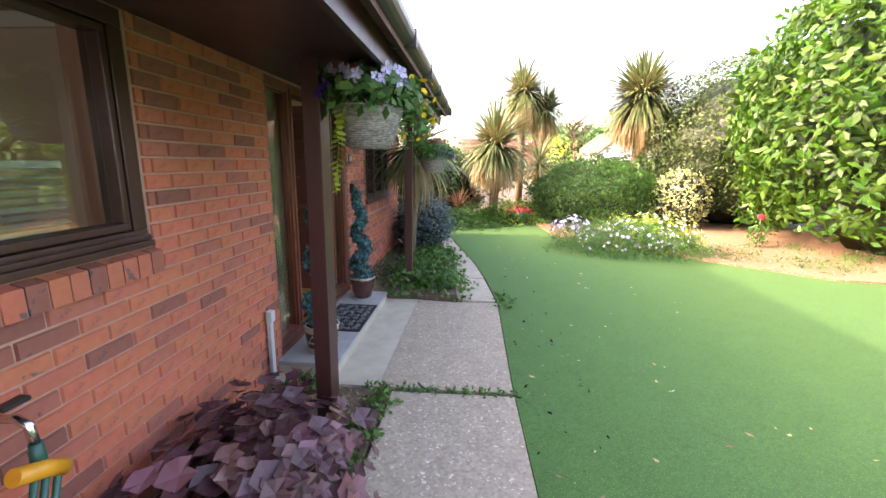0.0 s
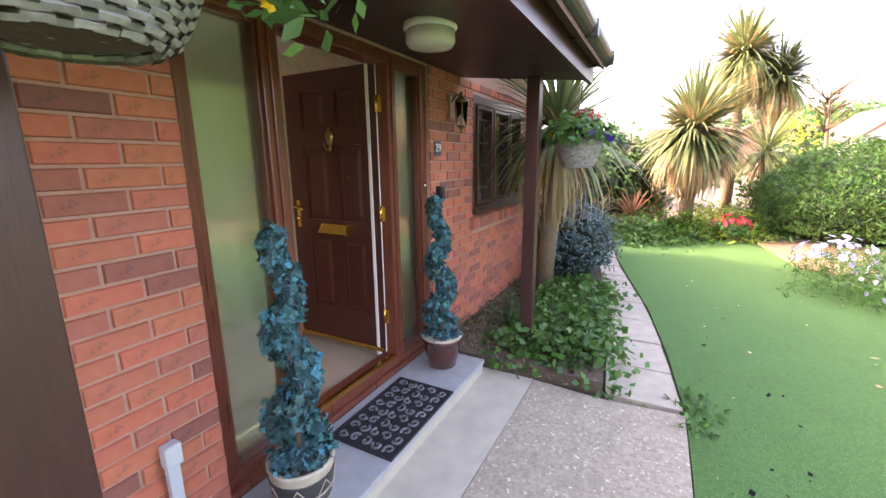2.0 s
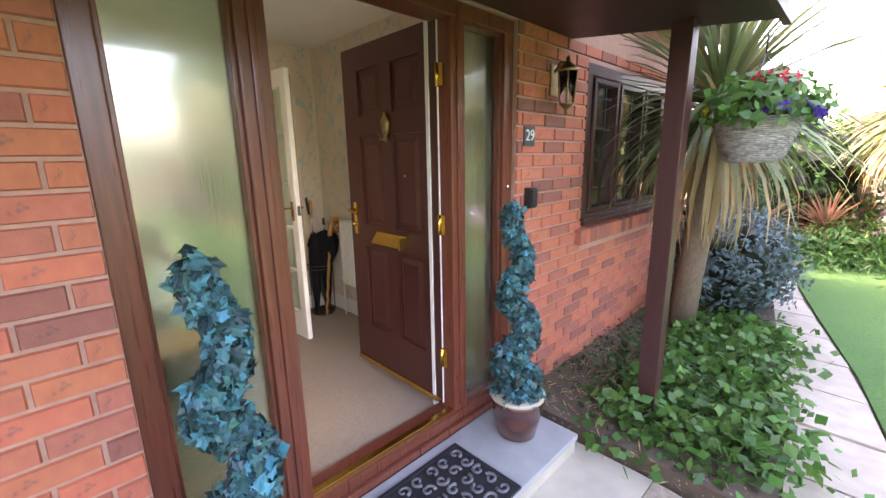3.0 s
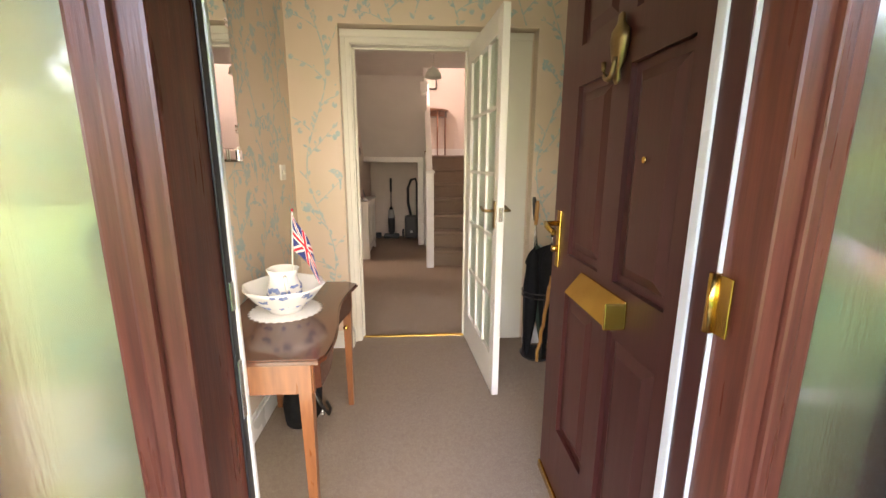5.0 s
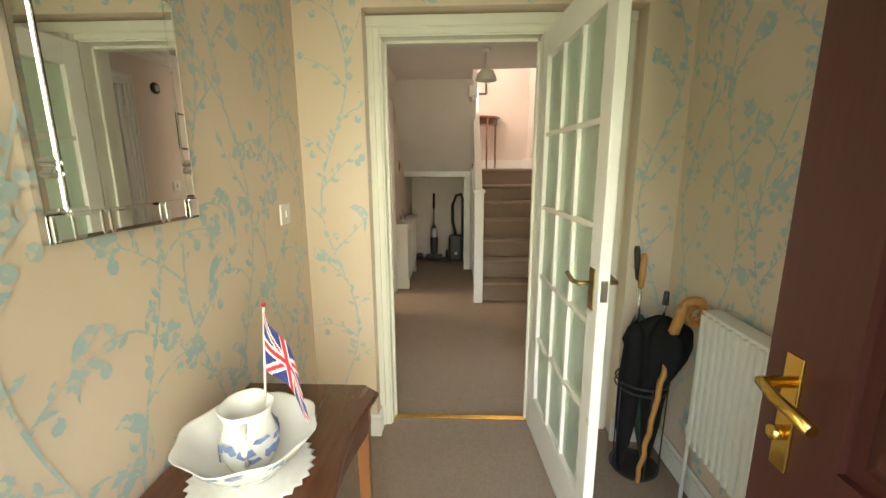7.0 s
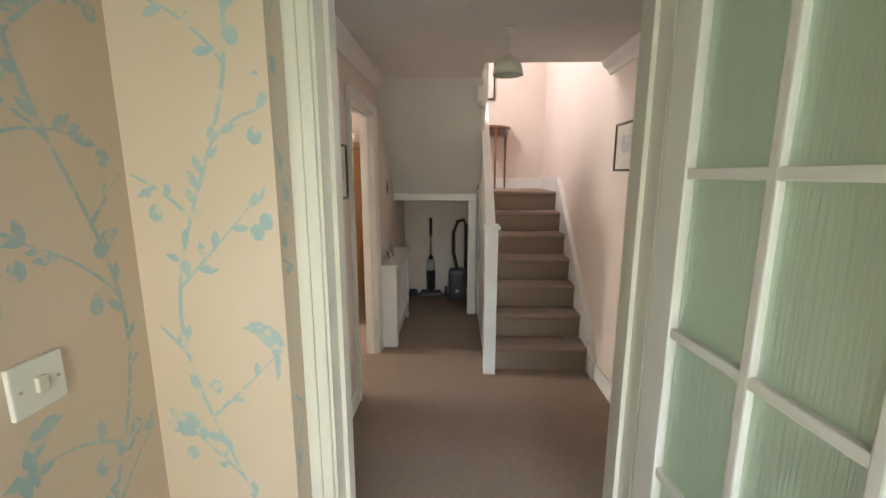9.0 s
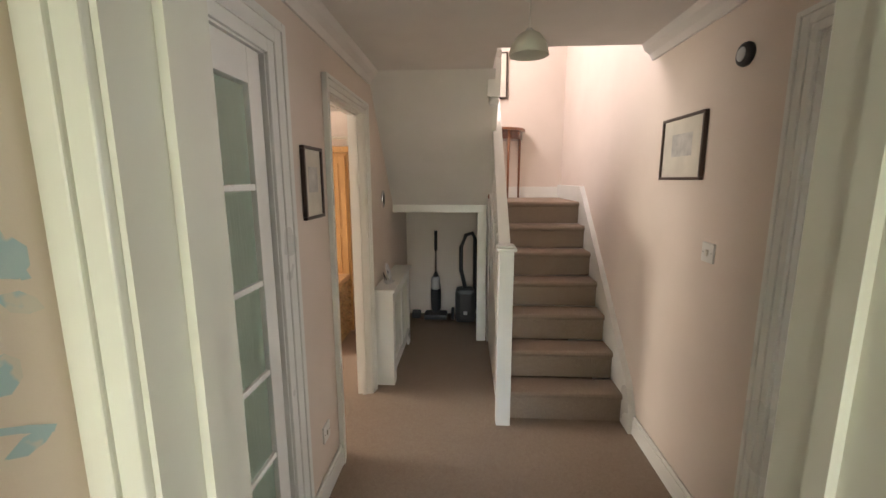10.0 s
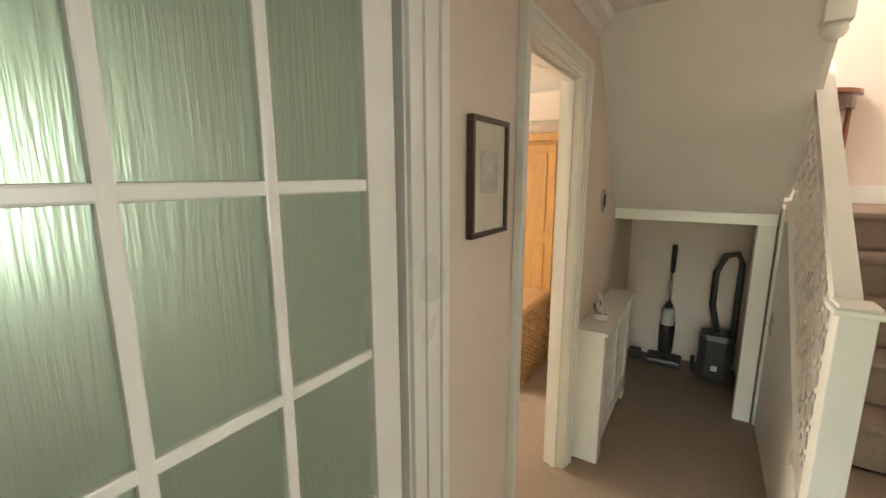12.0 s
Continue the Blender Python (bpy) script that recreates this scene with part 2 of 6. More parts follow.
CREAM = mat("cream_gloss_paint", (0.70, 0.68, 0.60), (0.65, 0.63, 0.56), scale=4, rough=0.32, big=0.06)
PLASTERW = mat("white_ceiling_paint", (0.72, 0.69, 0.66), (0.68, 0.65, 0.62), scale=5, rough=0.9, bump=0.25, bump_scale=160, big=0.06)
PINKWALL = mat("pale_pink_emulsion", (0.70, 0.605, 0.535), (0.665, 0.57, 0.50), scale=3, rough=0.85, bump=0.12, bump_scale=200, big=0.06)
WALLPAPER = mat("champagne_wallpaper", (0.67, 0.535, 0.44), (0.61, 0.50, 0.385), scale=2.2, rough=0.42, bump=0.06, bump_scale=260, big=0.1)
MOTIF = mat("duck_egg_print", (0.31, 0.44, 0.47), (0.42, 0.49, 0.48), scale=14, rough=0.34, big=0.1, fleck=(0.57, 0.50, 0.41), fleck_at=0.53, fleck_scale=38)
CARPET = mat("beige_carpet", (0.31, 0.235, 0.18), (0.26, 0.192, 0.145), scale=60, rough=1.0, bump=0.9, bump_scale=500, fleck=(0.42, 0.35, 0.29), fleck_at=0.58, fleck_scale=300, big=0.12)
TABLEWOOD = mat("polished_mahogany", (0.11, 0.036, 0.018), (0.07, 0.022, 0.012), scale=7, stretch=(1, 9, 9), rough=0.22, coat=0.4)
TABLELEG = mat("warm_mahogany", (0.26, 0.10, 0.04), (0.18, 0.065, 0.028), scale=8, stretch=(7, 7, 1), rough=0.3, coat=0.2)
CHINA = mat("white_china", (0.78, 0.79, 0.80), (0.74, 0.75, 0.77), scale=5, rough=0.12, big=0.03)
CHINABLUE = mat("blue_china_print", (0.12, 0.2, 0.5), (0.3, 0.38, 0.6), scale=40, rough=0.15)
LACE = mat("white_lace", (0.78, 0.78, 0.78), (0.7, 0.7, 0.7), scale=60, rough=0.9)
FLAGBLUE = mat("flag_blue_cloth", (0.02, 0.035, 0.19), None, scale=20, rough=0.8)
FLAGRED = mat("flag_red_cloth", (0.58, 0.02, 0.05), None, scale=20, rough=0.8)
FLAGWHITE = mat("flag_white_cloth", (0.75, 0.75, 0.75), None, scale=20, rough=0.8, big=0.05)
BLACK = mat("black_plastic", (0.018, 0.018, 0.02), (0.012, 0.012, 0.014), scale=20, rough=0.4)
BLACKCLOTH = mat("black_cloth", (0.012, 0.0125, 0.014), (0.008, 0.0085, 0.01), scale=30, rough=0.9, bump=0.3, spec=0.15)
DARKGREEN = mat("dark_green_cloth", (0.02, 0.05, 0.035), None, scale=30, rough=0.7)
HONEYWOOD = mat("honey_wood", (0.48, 0.24, 0.07), (0.36, 0.16, 0.045), scale=10, stretch=(5, 5, 1), rough=0.35)
PINE = mat("pine_wardrobe", (0.45, 0.25, 0.09), (0.36, 0.19, 0.065), scale=7, stretch=(6, 6, 0.8), rough=0.4)
GREYPLASTIC = mat("grey_plastic", (0.5, 0.52, 0.53), (0.42, 0.44, 0.45), scale=10, rough=0.45)
HOSEGREEN = mat("green_hose", (0.01, 0.09, 0.065), None, scale=20, rough=0.4)
ORANGE = mat("orange_plastic", (0.8, 0.33, 0.02), None, scale=20, rough=0.4)
PRINT = mat("engraving_grey", (0.34, 0.34, 0.33), (0.62, 0.6, 0.56), scale=14, rough=0.8, detail=8)
MOUNT = mat("ivory_mount_card", (0.70, 0.66, 0.57), None, scale=6, rough=0.9, big=0.05)
FRAMEDARK = mat("dark_frame_wood", (0.06, 0.035, 0.025), None, scale=12, rough=0.35)
RENDERW = mat("white_render", (0.75, 0.73, 0.70), None, scale=5, rough=0.9, big=0.1)
PINKBRICK = mat("far_brick", (0.42, 0.20, 0.14), (0.36, 0.16, 0.11), scale=3, rough=0.9)
SIGNBLACK = mat("slate_sign", (0.05, 0.055, 0.055), None, scale=20, rough=0.5)
LAMPGLASS = mat("opal_glass", (0.72, 0.68, 0.58), None, scale=5, rough=0.3, big=0.05)
CLEAR = glass_mat("clear_glass")
DOUBLEGLAZED = glass_mat("double_glazed_pane", (0.9, 0.95, 0.92), ior=1.9)
SIDEGLASS = glass_mat("green_obscure_sidelight_glass", (0.62, 0.82, 0.68), 0.22, 0.10, 0.02, coat=1.0)
OBSCURE = glass_mat("obscure_streaked_glass", (0.80, 0.95, 0.83), 0.34, 0.45, 0.08)
MIRROR = mat("mirror_silver", (0.86, 0.87, 0.86), (0.86, 0.87, 0.86), scale=2, rough=0.02, metal=1.0, big=0.0)
MIRROR.node_tree.nodes["Principled BSDF"].inputs["Roughness"].links and MIRROR.node_tree.links.remove(MIRROR.node_tree.nodes["Principled BSDF"].inputs["Roughness"].links[0])
MIRROR.node_tree.nodes["Principled BSDF"].inputs["Roughness"].default_value = 0.01


# ---- builders ----
def box(bm, x0, x1, y0, y1, z0, z1, bevel=0.0, m=None):
    v = [bm.verts.new(p) for p in ((x0, y0, z0), (x1, y0, z0), (x1, y1, z0), (x0, y1, z0), (x0, y0, z1), (x1, y0, z1), (x1, y1, z1), (x0, y1, z1))]
    f = [bm.faces.new([v[i] for i in q]) for q in ((3, 2, 1, 0), (4, 5, 6, 7), (0, 1, 5, 4), (1, 2, 6, 5), (2, 3, 7, 6), (3, 0, 4, 7))]
    if m is not None:
        bmesh.ops.transform(bm, matrix=m, verts=v)
    if bevel:
        e = list({e for q in f for e in q.edges})
        bmesh.ops.bevel(bm, geom=e, offset=bevel, segments=2, profile=0.6, affect='EDGES')
    return bm


def bx(x0, x1, y0, y1, z0, z1, bevel=0.0):
    return box(bmesh.new(), x0, x1, y0, y1, z0, z1, bevel)


def lathe(bm, profile, n=24, at=(0, 0, 0), wave=None):
    rings = []
    for r, z in profile:
        ring = []
        for i in range(n):
            a = 2 * math.pi * i / n
            k = r * (wave(a, z) if wave else 1)
            ring.append(bm.verts.new((at[0] + k * math.cos(a), at[1] + k * math.sin(a), at[2] + z)))
        rings.append(ring)
    for a, b in zip(rings, rings[1:]):
        for i in range(n):
            f = bm.faces.new((a[i], a[(i + 1) % n], b[(i + 1) % n], b[i]))
            f.smooth = True
    for ring, flip in ((rings[0], True), (rings[-1], False)):
        bm.faces.new(ring[::-1] if flip else ring)
    return bm


def tube(bm, pts, r, n=8, r2=None):
    pts = [Vector(p) for p in pts]
    rings = []
    for i, p in enumerate(pts):
        d = (pts[min(i + 1, len(pts) - 1)] - pts[max(i - 1, 0)]).normalized()
        side = d.cross(Vector((0, 0, 1)) if abs(d.z) < 0.9 else Vector((1, 0, 0))).normalized()
        up = side.cross(d)
        k = r if r2 is None else r + (r2 - r) * i / (len(pts) - 1)
        rings.append([bm.verts.new(p + k * (math.cos(a) * side + math.sin(a) * up)) for a in (2 * math.pi * j / n for j in range(n))])
    for a, b in zip(rings, rings[1:]):
        for j in range(n):
            bm.faces.new((a[j], a[(j + 1) % n], b[(j + 1) % n], b[j])).smooth = True
    bm.faces.new(rings[0][::-1])
    bm.faces.new(rings[-1])
    return bm


def prism(bm, outline, lo, hi, axis="z"):
    """Extrude a 2D outline between lo and hi along an axis (x: outline is y,z; y: x,z; z: x,y)."""
    def put(a, b, c):
        return {"x": (c, a, b), "y": (a, c, b), "z": (a, b, c)}[axis]
    p = [bm.verts.new(put(a, b, lo)) for a, b in outline]
    q = [bm.verts.new(put(a, b, hi)) for a, b in outline]
    n = len(outline)
    bm.faces.new(p[::-1])
    bm.faces.new(q)
    for i in range(n):
        bm.faces.new((p[i], p[(i + 1) % n], q[(i + 1) % n], q[i]))
    bmesh.ops.recalc_face_normals(bm, faces=bm.faces)
    return bm


def mesh_of(name, bm, material):
    me = bpy.data.meshes.new(name)
    bmesh.ops.recalc_face_normals(bm, faces=bm.faces)
    bm.to_mesh(me)
    bm.free()
    for m in (material if isinstance(material, (list, tuple)) else [material]):
        me.materials.append(m)
    return me


def world_of(ob):
    return (world_of(ob.parent) @ ob.matrix_parent_inverse if ob.parent else Matrix()) @ ob.matrix_basis


def part(name, bm, material, parent, label="", at_world=False):
    ob = new(name, mesh_of(name, bm, material))
    ob.parent = parent
    ob.matrix_parent_inverse = world_of(parent).inverted() if at_world else Matrix()
    return tagged(ob, label)


def thing(name, m, label, category, group="", kind=""):
    ob = new(name)
    ob.empty_display_size = 0.1
    ob.matrix_basis = m
    return tagged(ob, label, category, group, kind)


def solo(name, bm, material, label, category, group="", kind=""):
    return tagged(new(name, mesh_of(name, bm, material)), label, category, group, kind)


def setting(name, bm, material, label, category):
    return solo(name, bm, material, label, category, kind="structure")


def soup(name, verts, faces, material, parent=None, label="", smooth=False):
    me = bpy.data.meshes.new(name)
    me.from_pydata([tuple(v) for v in verts], [], [tuple(f) for f in faces])
    me.materials.append(material)
    if smooth:
        me.polygons.foreach_set("use_smooth", [True] * len(me.polygons))
    ob = new(name, me)
    if parent:
        ob.parent = parent
    return tagged(ob, label)


rng = np.random.default_rng(7)


def leaves(P, N, size, width=0.5, fold=0.25, jitter=0.5, hang=0.0):
    """Folded leaf blades at points P facing N: vertices and faces."""
    P, N = np.asarray(P, float), np.asarray(N, float)
    n = len(P)
    N = N + rng.normal(0, jitter, (n, 3))
    N[:, 2] += 0.15
    N /= np.linalg.norm(N, axis=1)[:, None]
    d = rng.normal(0, 1, (n, 3))
    d[:, 2] -= hang
    d -= (d * N).sum(1)[:, None] * N
    d /= np.linalg.norm(d, axis=1)[:, None]
    s = np.cross(N, d)
    L = (size * rng.uniform(0.6, 1.3, n))[:, None]
    v = np.empty((n, 4, 3))
    v[:, 0] = P
    v[:, 1] = P + d * L * 0.5 + s * L * width * 0.5 - N * L * fold * 0.3
    v[:, 2] = P + d * L - N * L * fold * 0.4
    v[:, 3] = P + d * L * 0.5 - s * L * width * 0.5 - N * L * fold * 0.3
    i = np.arange(n)[:, None] * 4
    f = np.concatenate([i + [0, 1, 2], i + [0, 2, 3]])
    return v.reshape(-1, 3), f


def lobed_leaves(P, N, size, jitter=0.5):
    """Ivy leaves: five lobes folded along the midrib."""
    P, N = np.asarray(P, float), np.asarray(N, float)
    n = len(P)
    N = N + rng.normal(0, jitter, (n, 3))
    N /= np.linalg.norm(N, axis=1)[:, None]
    d = rng.normal(0, 1, (n, 3))
    d[:, 2] -= 0.9
    d -= (d * N).sum(1)[:, None] * N
    d /= np.linalg.norm(d, axis=1)[:, None]
    q = np.cross(N, d)
    L = (size * rng.uniform(0.6, 1.25, n))[:, None]
    shape = ((0, 0, 0), (-.12, .42, .06), (.28, .30, .02), (.42, .52, .14), (.60, .22, .02), (1.0, 0, .16), (.60, -.22, .02), (.42, -.52, .14), (.28, -.30, .02), (-.12, -.42, .06))
    v = np.stack([P + d * L * a + q * L * b - N * L * c for a, b, c in shape], 1)
    i = np.arange(n)[:, None] * 10
    f = np.concatenate([i + [0, k, k + 1] for k in range(1, 9)])
    return v.reshape(-1, 3), f


def leaf_object(name, P, N, size, material, parent=None, label="", **kw):
    v, f = leaves(P, N, size, **kw)
    return soup(name, v.tolist(), f.tolist(), material, parent, label)


def shell(n, c, r, lump=0.18, freq=1.2, lo=-1.0, depth=0.25, seed=0.0):
    """Points in the outer skin of a lumpy ellipsoid, with their outward normals."""
    d = rng.normal(0, 1, (n * 2, 3))
    d /= np.linalg.norm(d, axis=1)[:, None]
    d = d[d[:, 2] > lo][:n]
    k = np.array([1 + lump * (noise.noise(Vector(q) * freq * 2 + Vector((seed, 0, 0))) + 0.6 * noise.noise(Vector(q) * freq * 5 + Vector((seed, 3, 0)))) for q in d])
    k *= 1 - depth * rng.uniform(0, 1, len(d)) ** 2
    return np.array(c) + d * np.array(r) * k[:, None], d


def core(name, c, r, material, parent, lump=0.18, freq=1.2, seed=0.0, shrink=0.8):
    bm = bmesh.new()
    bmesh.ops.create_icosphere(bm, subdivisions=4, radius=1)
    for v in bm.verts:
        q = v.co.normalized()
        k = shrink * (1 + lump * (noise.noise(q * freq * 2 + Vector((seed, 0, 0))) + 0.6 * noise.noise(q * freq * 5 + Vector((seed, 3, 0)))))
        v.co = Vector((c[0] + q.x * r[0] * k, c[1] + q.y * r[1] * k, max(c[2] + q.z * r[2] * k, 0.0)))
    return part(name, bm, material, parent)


def straps(n, at, length, width=0.035, lo=-0.4, hi=1.0, droop=0.7, seg=5):
    V, F = [], []
    for i in range(n):
        a, el = rng.uniform(0, 2 * math.pi), math.asin(rng.uniform(lo, hi))
        L = length * rng.uniform(0.75, 1.1)
        h = Vector((math.cos(a), math.sin(a), 0))
        s = Vector((-math.sin(a), math.cos(a), 0))
        p = Vector(at)
        b = len(V)
        for k in range(seg + 1):
            t = k / seg
            e = el - droop * t * t * (0.5 + 0.7 * math.cos(el))
            if k:
                p = p + L / seg * (h * math.cos(e) + Vector((0, 0, math.sin(e))))
            w = width * (1 - t) ** 0.6 * (0.6 + 0.8 * t if t < 0.5 else 1.0) + 0.002
            V += [tuple(p + s * w / 2), tuple(p - s * w / 2)]
        for k in range(seg):
            F.append((b + 2 * k, b + 2 * k + 1, b + 2 * k + 3, b + 2 * k + 2))
    return V, F


def text_part(name, s, size, m, material, parent, depth=0.002):
    cu = bpy.data.curves.new(name, 'FONT')
    cu.body, cu.size, cu.extrude, cu.align_x, cu.align_y = s, size, depth, 'CENTER', 'CENTER'
    tmp = bpy.data.objects.new(name, cu)
    me = bpy.data.meshes.new_from_object(tmp)
    bpy.data.objects.remove(tmp)
    me.materials.append(material)
    ob = new(name, me)
    ob.parent = parent
    ob.matrix_basis = m
    return ob


# ---- ground and garden floor ----
FL = 0.19          # indoor floor level
CEIL = 2.50
LW, RW = 2.735, 4.48   # faces of the long walls of porch and hall
LAWN_EDGE = [(1.90, -20), (1.86, 1.6), (1.82, 2.6), (1.80, 4.5), (1.70, 5.4), (1.52, 6.5), (1.22, 7.8), (0.98, 8.9), (0.85, 9.9)]
bm = bmesh.new()
prism(bm, [(-400, -400), (400, -400), (400, 400), (-400, 400)], -0.3, -0.03)
setting("ground", bm, SOIL, "bare brown garden soil", "ground")
bm = bmesh.new()
prism(bm, LAWN_EDGE + [(1.0, 10.9), (2.2, 11.3), (4.0, 11.4), (14, 11.4), (14, -20)], -0.02, 0.0)
lawn = setting("lawn", bm, TURF, "short bright green artificial lawn", "lawn")
bm = bmesh.new()
prism(bm, [(5.7, 7.2), (7.0, 6.2), (13, 5.4), (13, 12), (3, 13), (3.4, 9.2)], 0.0, 0.03)
setting("border_bed", bm, BARK, "dry bark-mulched border beside the lawn", "flower bed")
bm = bmesh.new()
prism(bm, [(0.0, 4.53), (1.30, 4.53), (1.16, 5.9), (0.9, 7.6), (0.55, 9.2), (0.4, 12.5), (-4, 12.5), (-4, 7.7), (0, 7.7)], -0.02, 0.09)
setting("wall_bed", bm, SOIL, "weedy soil bed along the house wall", "flower bed")
bm = bmesh.new()
prism(bm, [(0.85, 9.6), (1.1, 10.9), (2.2, 11.3), (4, 11.4), (4, 15), (-3, 15), (-3, 9.9)], -0.02, 0.06)
setting("far_bed", bm, SOIL, "planted soil bed at the lawn's end", "flower bed")
bm = bmesh.new()
prism(bm, [(0.0, -6), (0.90, -6), (0.90, 2.47), (0.0, 2.47)], -0.02, 0.02)
setting("near_bed", bm, SOIL, "narrow soil bed under the window", "flower bed")

path = thing("path", pose(1.4, 2.5, 0), "worn concrete garden path beside the house", "path", kind="structure")
bm = bmesh.new()
prism(bm, [(0.92, -6), (1.885, -6), (1.85, 1.6), (1.815, 2.49), (0.93, 2.47)], -0.05, 0.012)
part("slab", bm, CONCRETE, path, "speckled exposed-aggregate concrete slab", at_world=True)
bm = bmesh.new()
prism(bm, [(0.82, 2.53), (1.81, 2.535), (1.79, 4.5), (1.28, 4.46), (0.84, 4.5)], -0.05, 0.012)
part("slab", bm, CONCRETE, path, "speckled exposed-aggregate concrete slab", at_world=True)
bm = bmesh.new()
prism(bm, [(0.0, 2.50), (0.815, 2.525), (0.835, 4.5), (0.0, 4.5)], -0.05, 0.014)
part("slab", bm, SMOOTHCON, path, "smooth buff concrete beside the doorstep", at_world=True)
stones = [(4.53, 1.32, 1.78), (5.03, 1.27, 1.72), (5.55, 1.20, 1.65), (6.07, 1.12, 1.57), (6.6, 1.02, 1.47), (7.15, 0.91, 1.34), (7.7, 0.80, 1.21), (8.25, 0.68, 1.08), (8.8, 0.56, 0.98), (9.35, 0.45, 0.88)]
for (ya, la, ra), (yb, lb, rb) in zip(stones, stones[1:]):
    bm = bmesh.new()
    g = 0.012
    prism(bm, [(la, ya + g), (ra, ya + g + rng.uniform(-.015, .015)), (rb - 0.004, yb - g), (lb, yb - g)], -0.05, 0.01 + rng.uniform(-0.004, 0.006))
    part("paving_stone", bm, PAVER, path, at_world=True)

bm = bx(0.0, 0.465, 2.63, 4.42, 0.0, 0.085)
step = setting("doorstep", bm, SMOOTHCON, "low concrete doorstep with grey top", "step")
part("step_top", bx(0.0, 0.475, 2.62, 4.43, 0.0855, 0.12, 0.006), STEPGREY, step, "grey painted step top")

# ---- house shell ----
TOP = 2.24
WIN1 = (-0.9, 1.54, 1.25, TOP)
DOORWAY = (2.70, 4.49, 0.0, TOP)
WIN2 = (5.26, 6.75, 1.08, 2.15)
bm = bmesh.new()
box(bm, -0.30, -0.008, -15.9, -0.9, 0, 2.7)
box(bm, -0.30, -0.008, -0.9, 1.54, 0, 1.25)
box(bm, -0.30, -0.008, -0.9, 4.49, TOP, 2.7)
box(bm, -0.30, -0.008, 1.54, 2.70, 0, TOP)
box(bm, -0.30, -0.008, 4.49, 5.26, 0, 2.7)
box(bm, -0.30, -0.008, 5.26, 6.75, 0, 1.08)
box(bm, -0.30, -0.008, 5.26, 6.75, 2.15, 2.7)
box(bm, -0.30, -0.008, 6.75, 7.6, 0, 2.7)
wall_front = setting("wall_front", bm, MORTAR, "red brick house front with pinkish mortar", "wall")
bm = bmesh.new()
box(bm, -10.5, -0.3, 7.35, 7.6, 0, 2.7)
prism(bm, [(-10.5, 2.7), (0, 2.7), (-5.2, 6.0)], 7.35, 7.6, "y")
setting("wall_gable", bm, PINKBRICK, "brick gable end of the house", "wall")
bm = bmesh.new()
box(bm, -10.5, -0.3, -16, -15.75, 0, 2.7)
prism(bm, [(-10.5, 2.7), (0, 2.7), (-5.2, 6.0)], -16, -15.75, "y")
setting("wall_gable_south", bm, PINKBRICK, "brick gable end of the house", "wall")
setting("wall_back", bx(-10.5, -10.25, -15.75, 7.35, 0, 2.7), PINKBRICK, "brick back wall of the house", "wall")
# roof: main slopes, and the porch canopy that carries the front slope on over the posts
bm = bmesh.new()
prism(bm, [(1.10, 2.32), (-5.2, 6.15), (-5.2, 6.02), (1.10, 2.19)], -16, 5.05, "y")
prism(bm, [(0.35, 2.775), (-5.2, 6.15), (-5.2, 6.02), (0.35, 2.645)], 5.05, 7.8, "y")
prism(bm, [(-10.9, 2.6), (-5.2, 6.15), (-5.2, 6.02), (-10.9, 2.47)], -16, 7.8, "y")
setting("roof", bm, ROOFTILE, "brown tiled pitched roof", "roof")
canopy = thing("porch_canopy", pose(0.5, 2, 2.1), "dark brown boarded porch canopy with gutter", "canopy", kind="structure")
bm = bmesh.new()
prism(bm, [(0.0, 2.245), (1.02, 2.125), (1.02, 2.15), (0.0, 2.27)], -6.2, 5.04, "y")
part("soffit", bm, SOFFIT, canopy, "dark brown soffit boards", True)
part("fascia", bx(1.0, 1.03, -6.2, 5.05, 2.10, 2.33), DARKWOOD, canopy, "", True)
bm = bmesh.new()
prism(bm, [(0.0, 2.27), (1.02, 2.15), (1.02, 2.33), (0.0, 2.95)], 5.02, 5.05, "y")
part("end_board", bm, DARKWOOD, canopy, "", True)
bm = bmesh.new()
pr = [(1.035 + 0.065 + 0.06 * math.cos(a), 2.285 + 0.065 * math.sin(a)) for a in np.linspace(math.pi, 2 * math.pi, 10)]
prism(bm, pr + [(x, z + 0.0) for x, z in [(1.152, 2.29), (1.145, 2.29)]] + [(1.1 + 0.052 * math.cos(a), 2.285 + 0.055 * math.sin(a)) for a in np.linspace(2 * math.pi, math.pi, 10)], -6.2, 5.12, "y")
part("gutter", bm, GUTTERM, canopy, "black half-round plastic gutter", True)
for y in np.arange(-5.5, 5.1, 0.75):
    part("gutter_bracket", bx(1.03, 1.165, y, y + 0.03, 2.21, 2.30, 0.004), GUTTERM, canopy, "", True)
bm = bmesh.new()
box(bm, 0.0, 0.33, 5.05, 7.7, 2.62, 2.645)
box(bm, 0.33, 0.36, 5.05, 7.7, 2.58, 2.76)
setting("eaves_board", bm, DARKWOOD, "dark brown eaves boards over the window", "trim")


def post(x, y, z, name_label, deep=0.047):
    p = thing("porch_post", pose(x, y, z), name_label, "post", "porch posts")
    part("shaft", bx(-0.047, 0.047, -0.047, deep, 0, 2.16 - z, 0.004), DARKWOOD, p)
    part("foot", bx(-0.052, 0.052, -0.052, deep + .005, 0.0, 0.03, 0.003), BLACK, p)


post(0.63, 1.987, 0.0, "square dark brown timber porch post beside the path", 0.088)
post(0.66, 4.88, 0.08, "square dark brown timber porch post in the weedy bed")


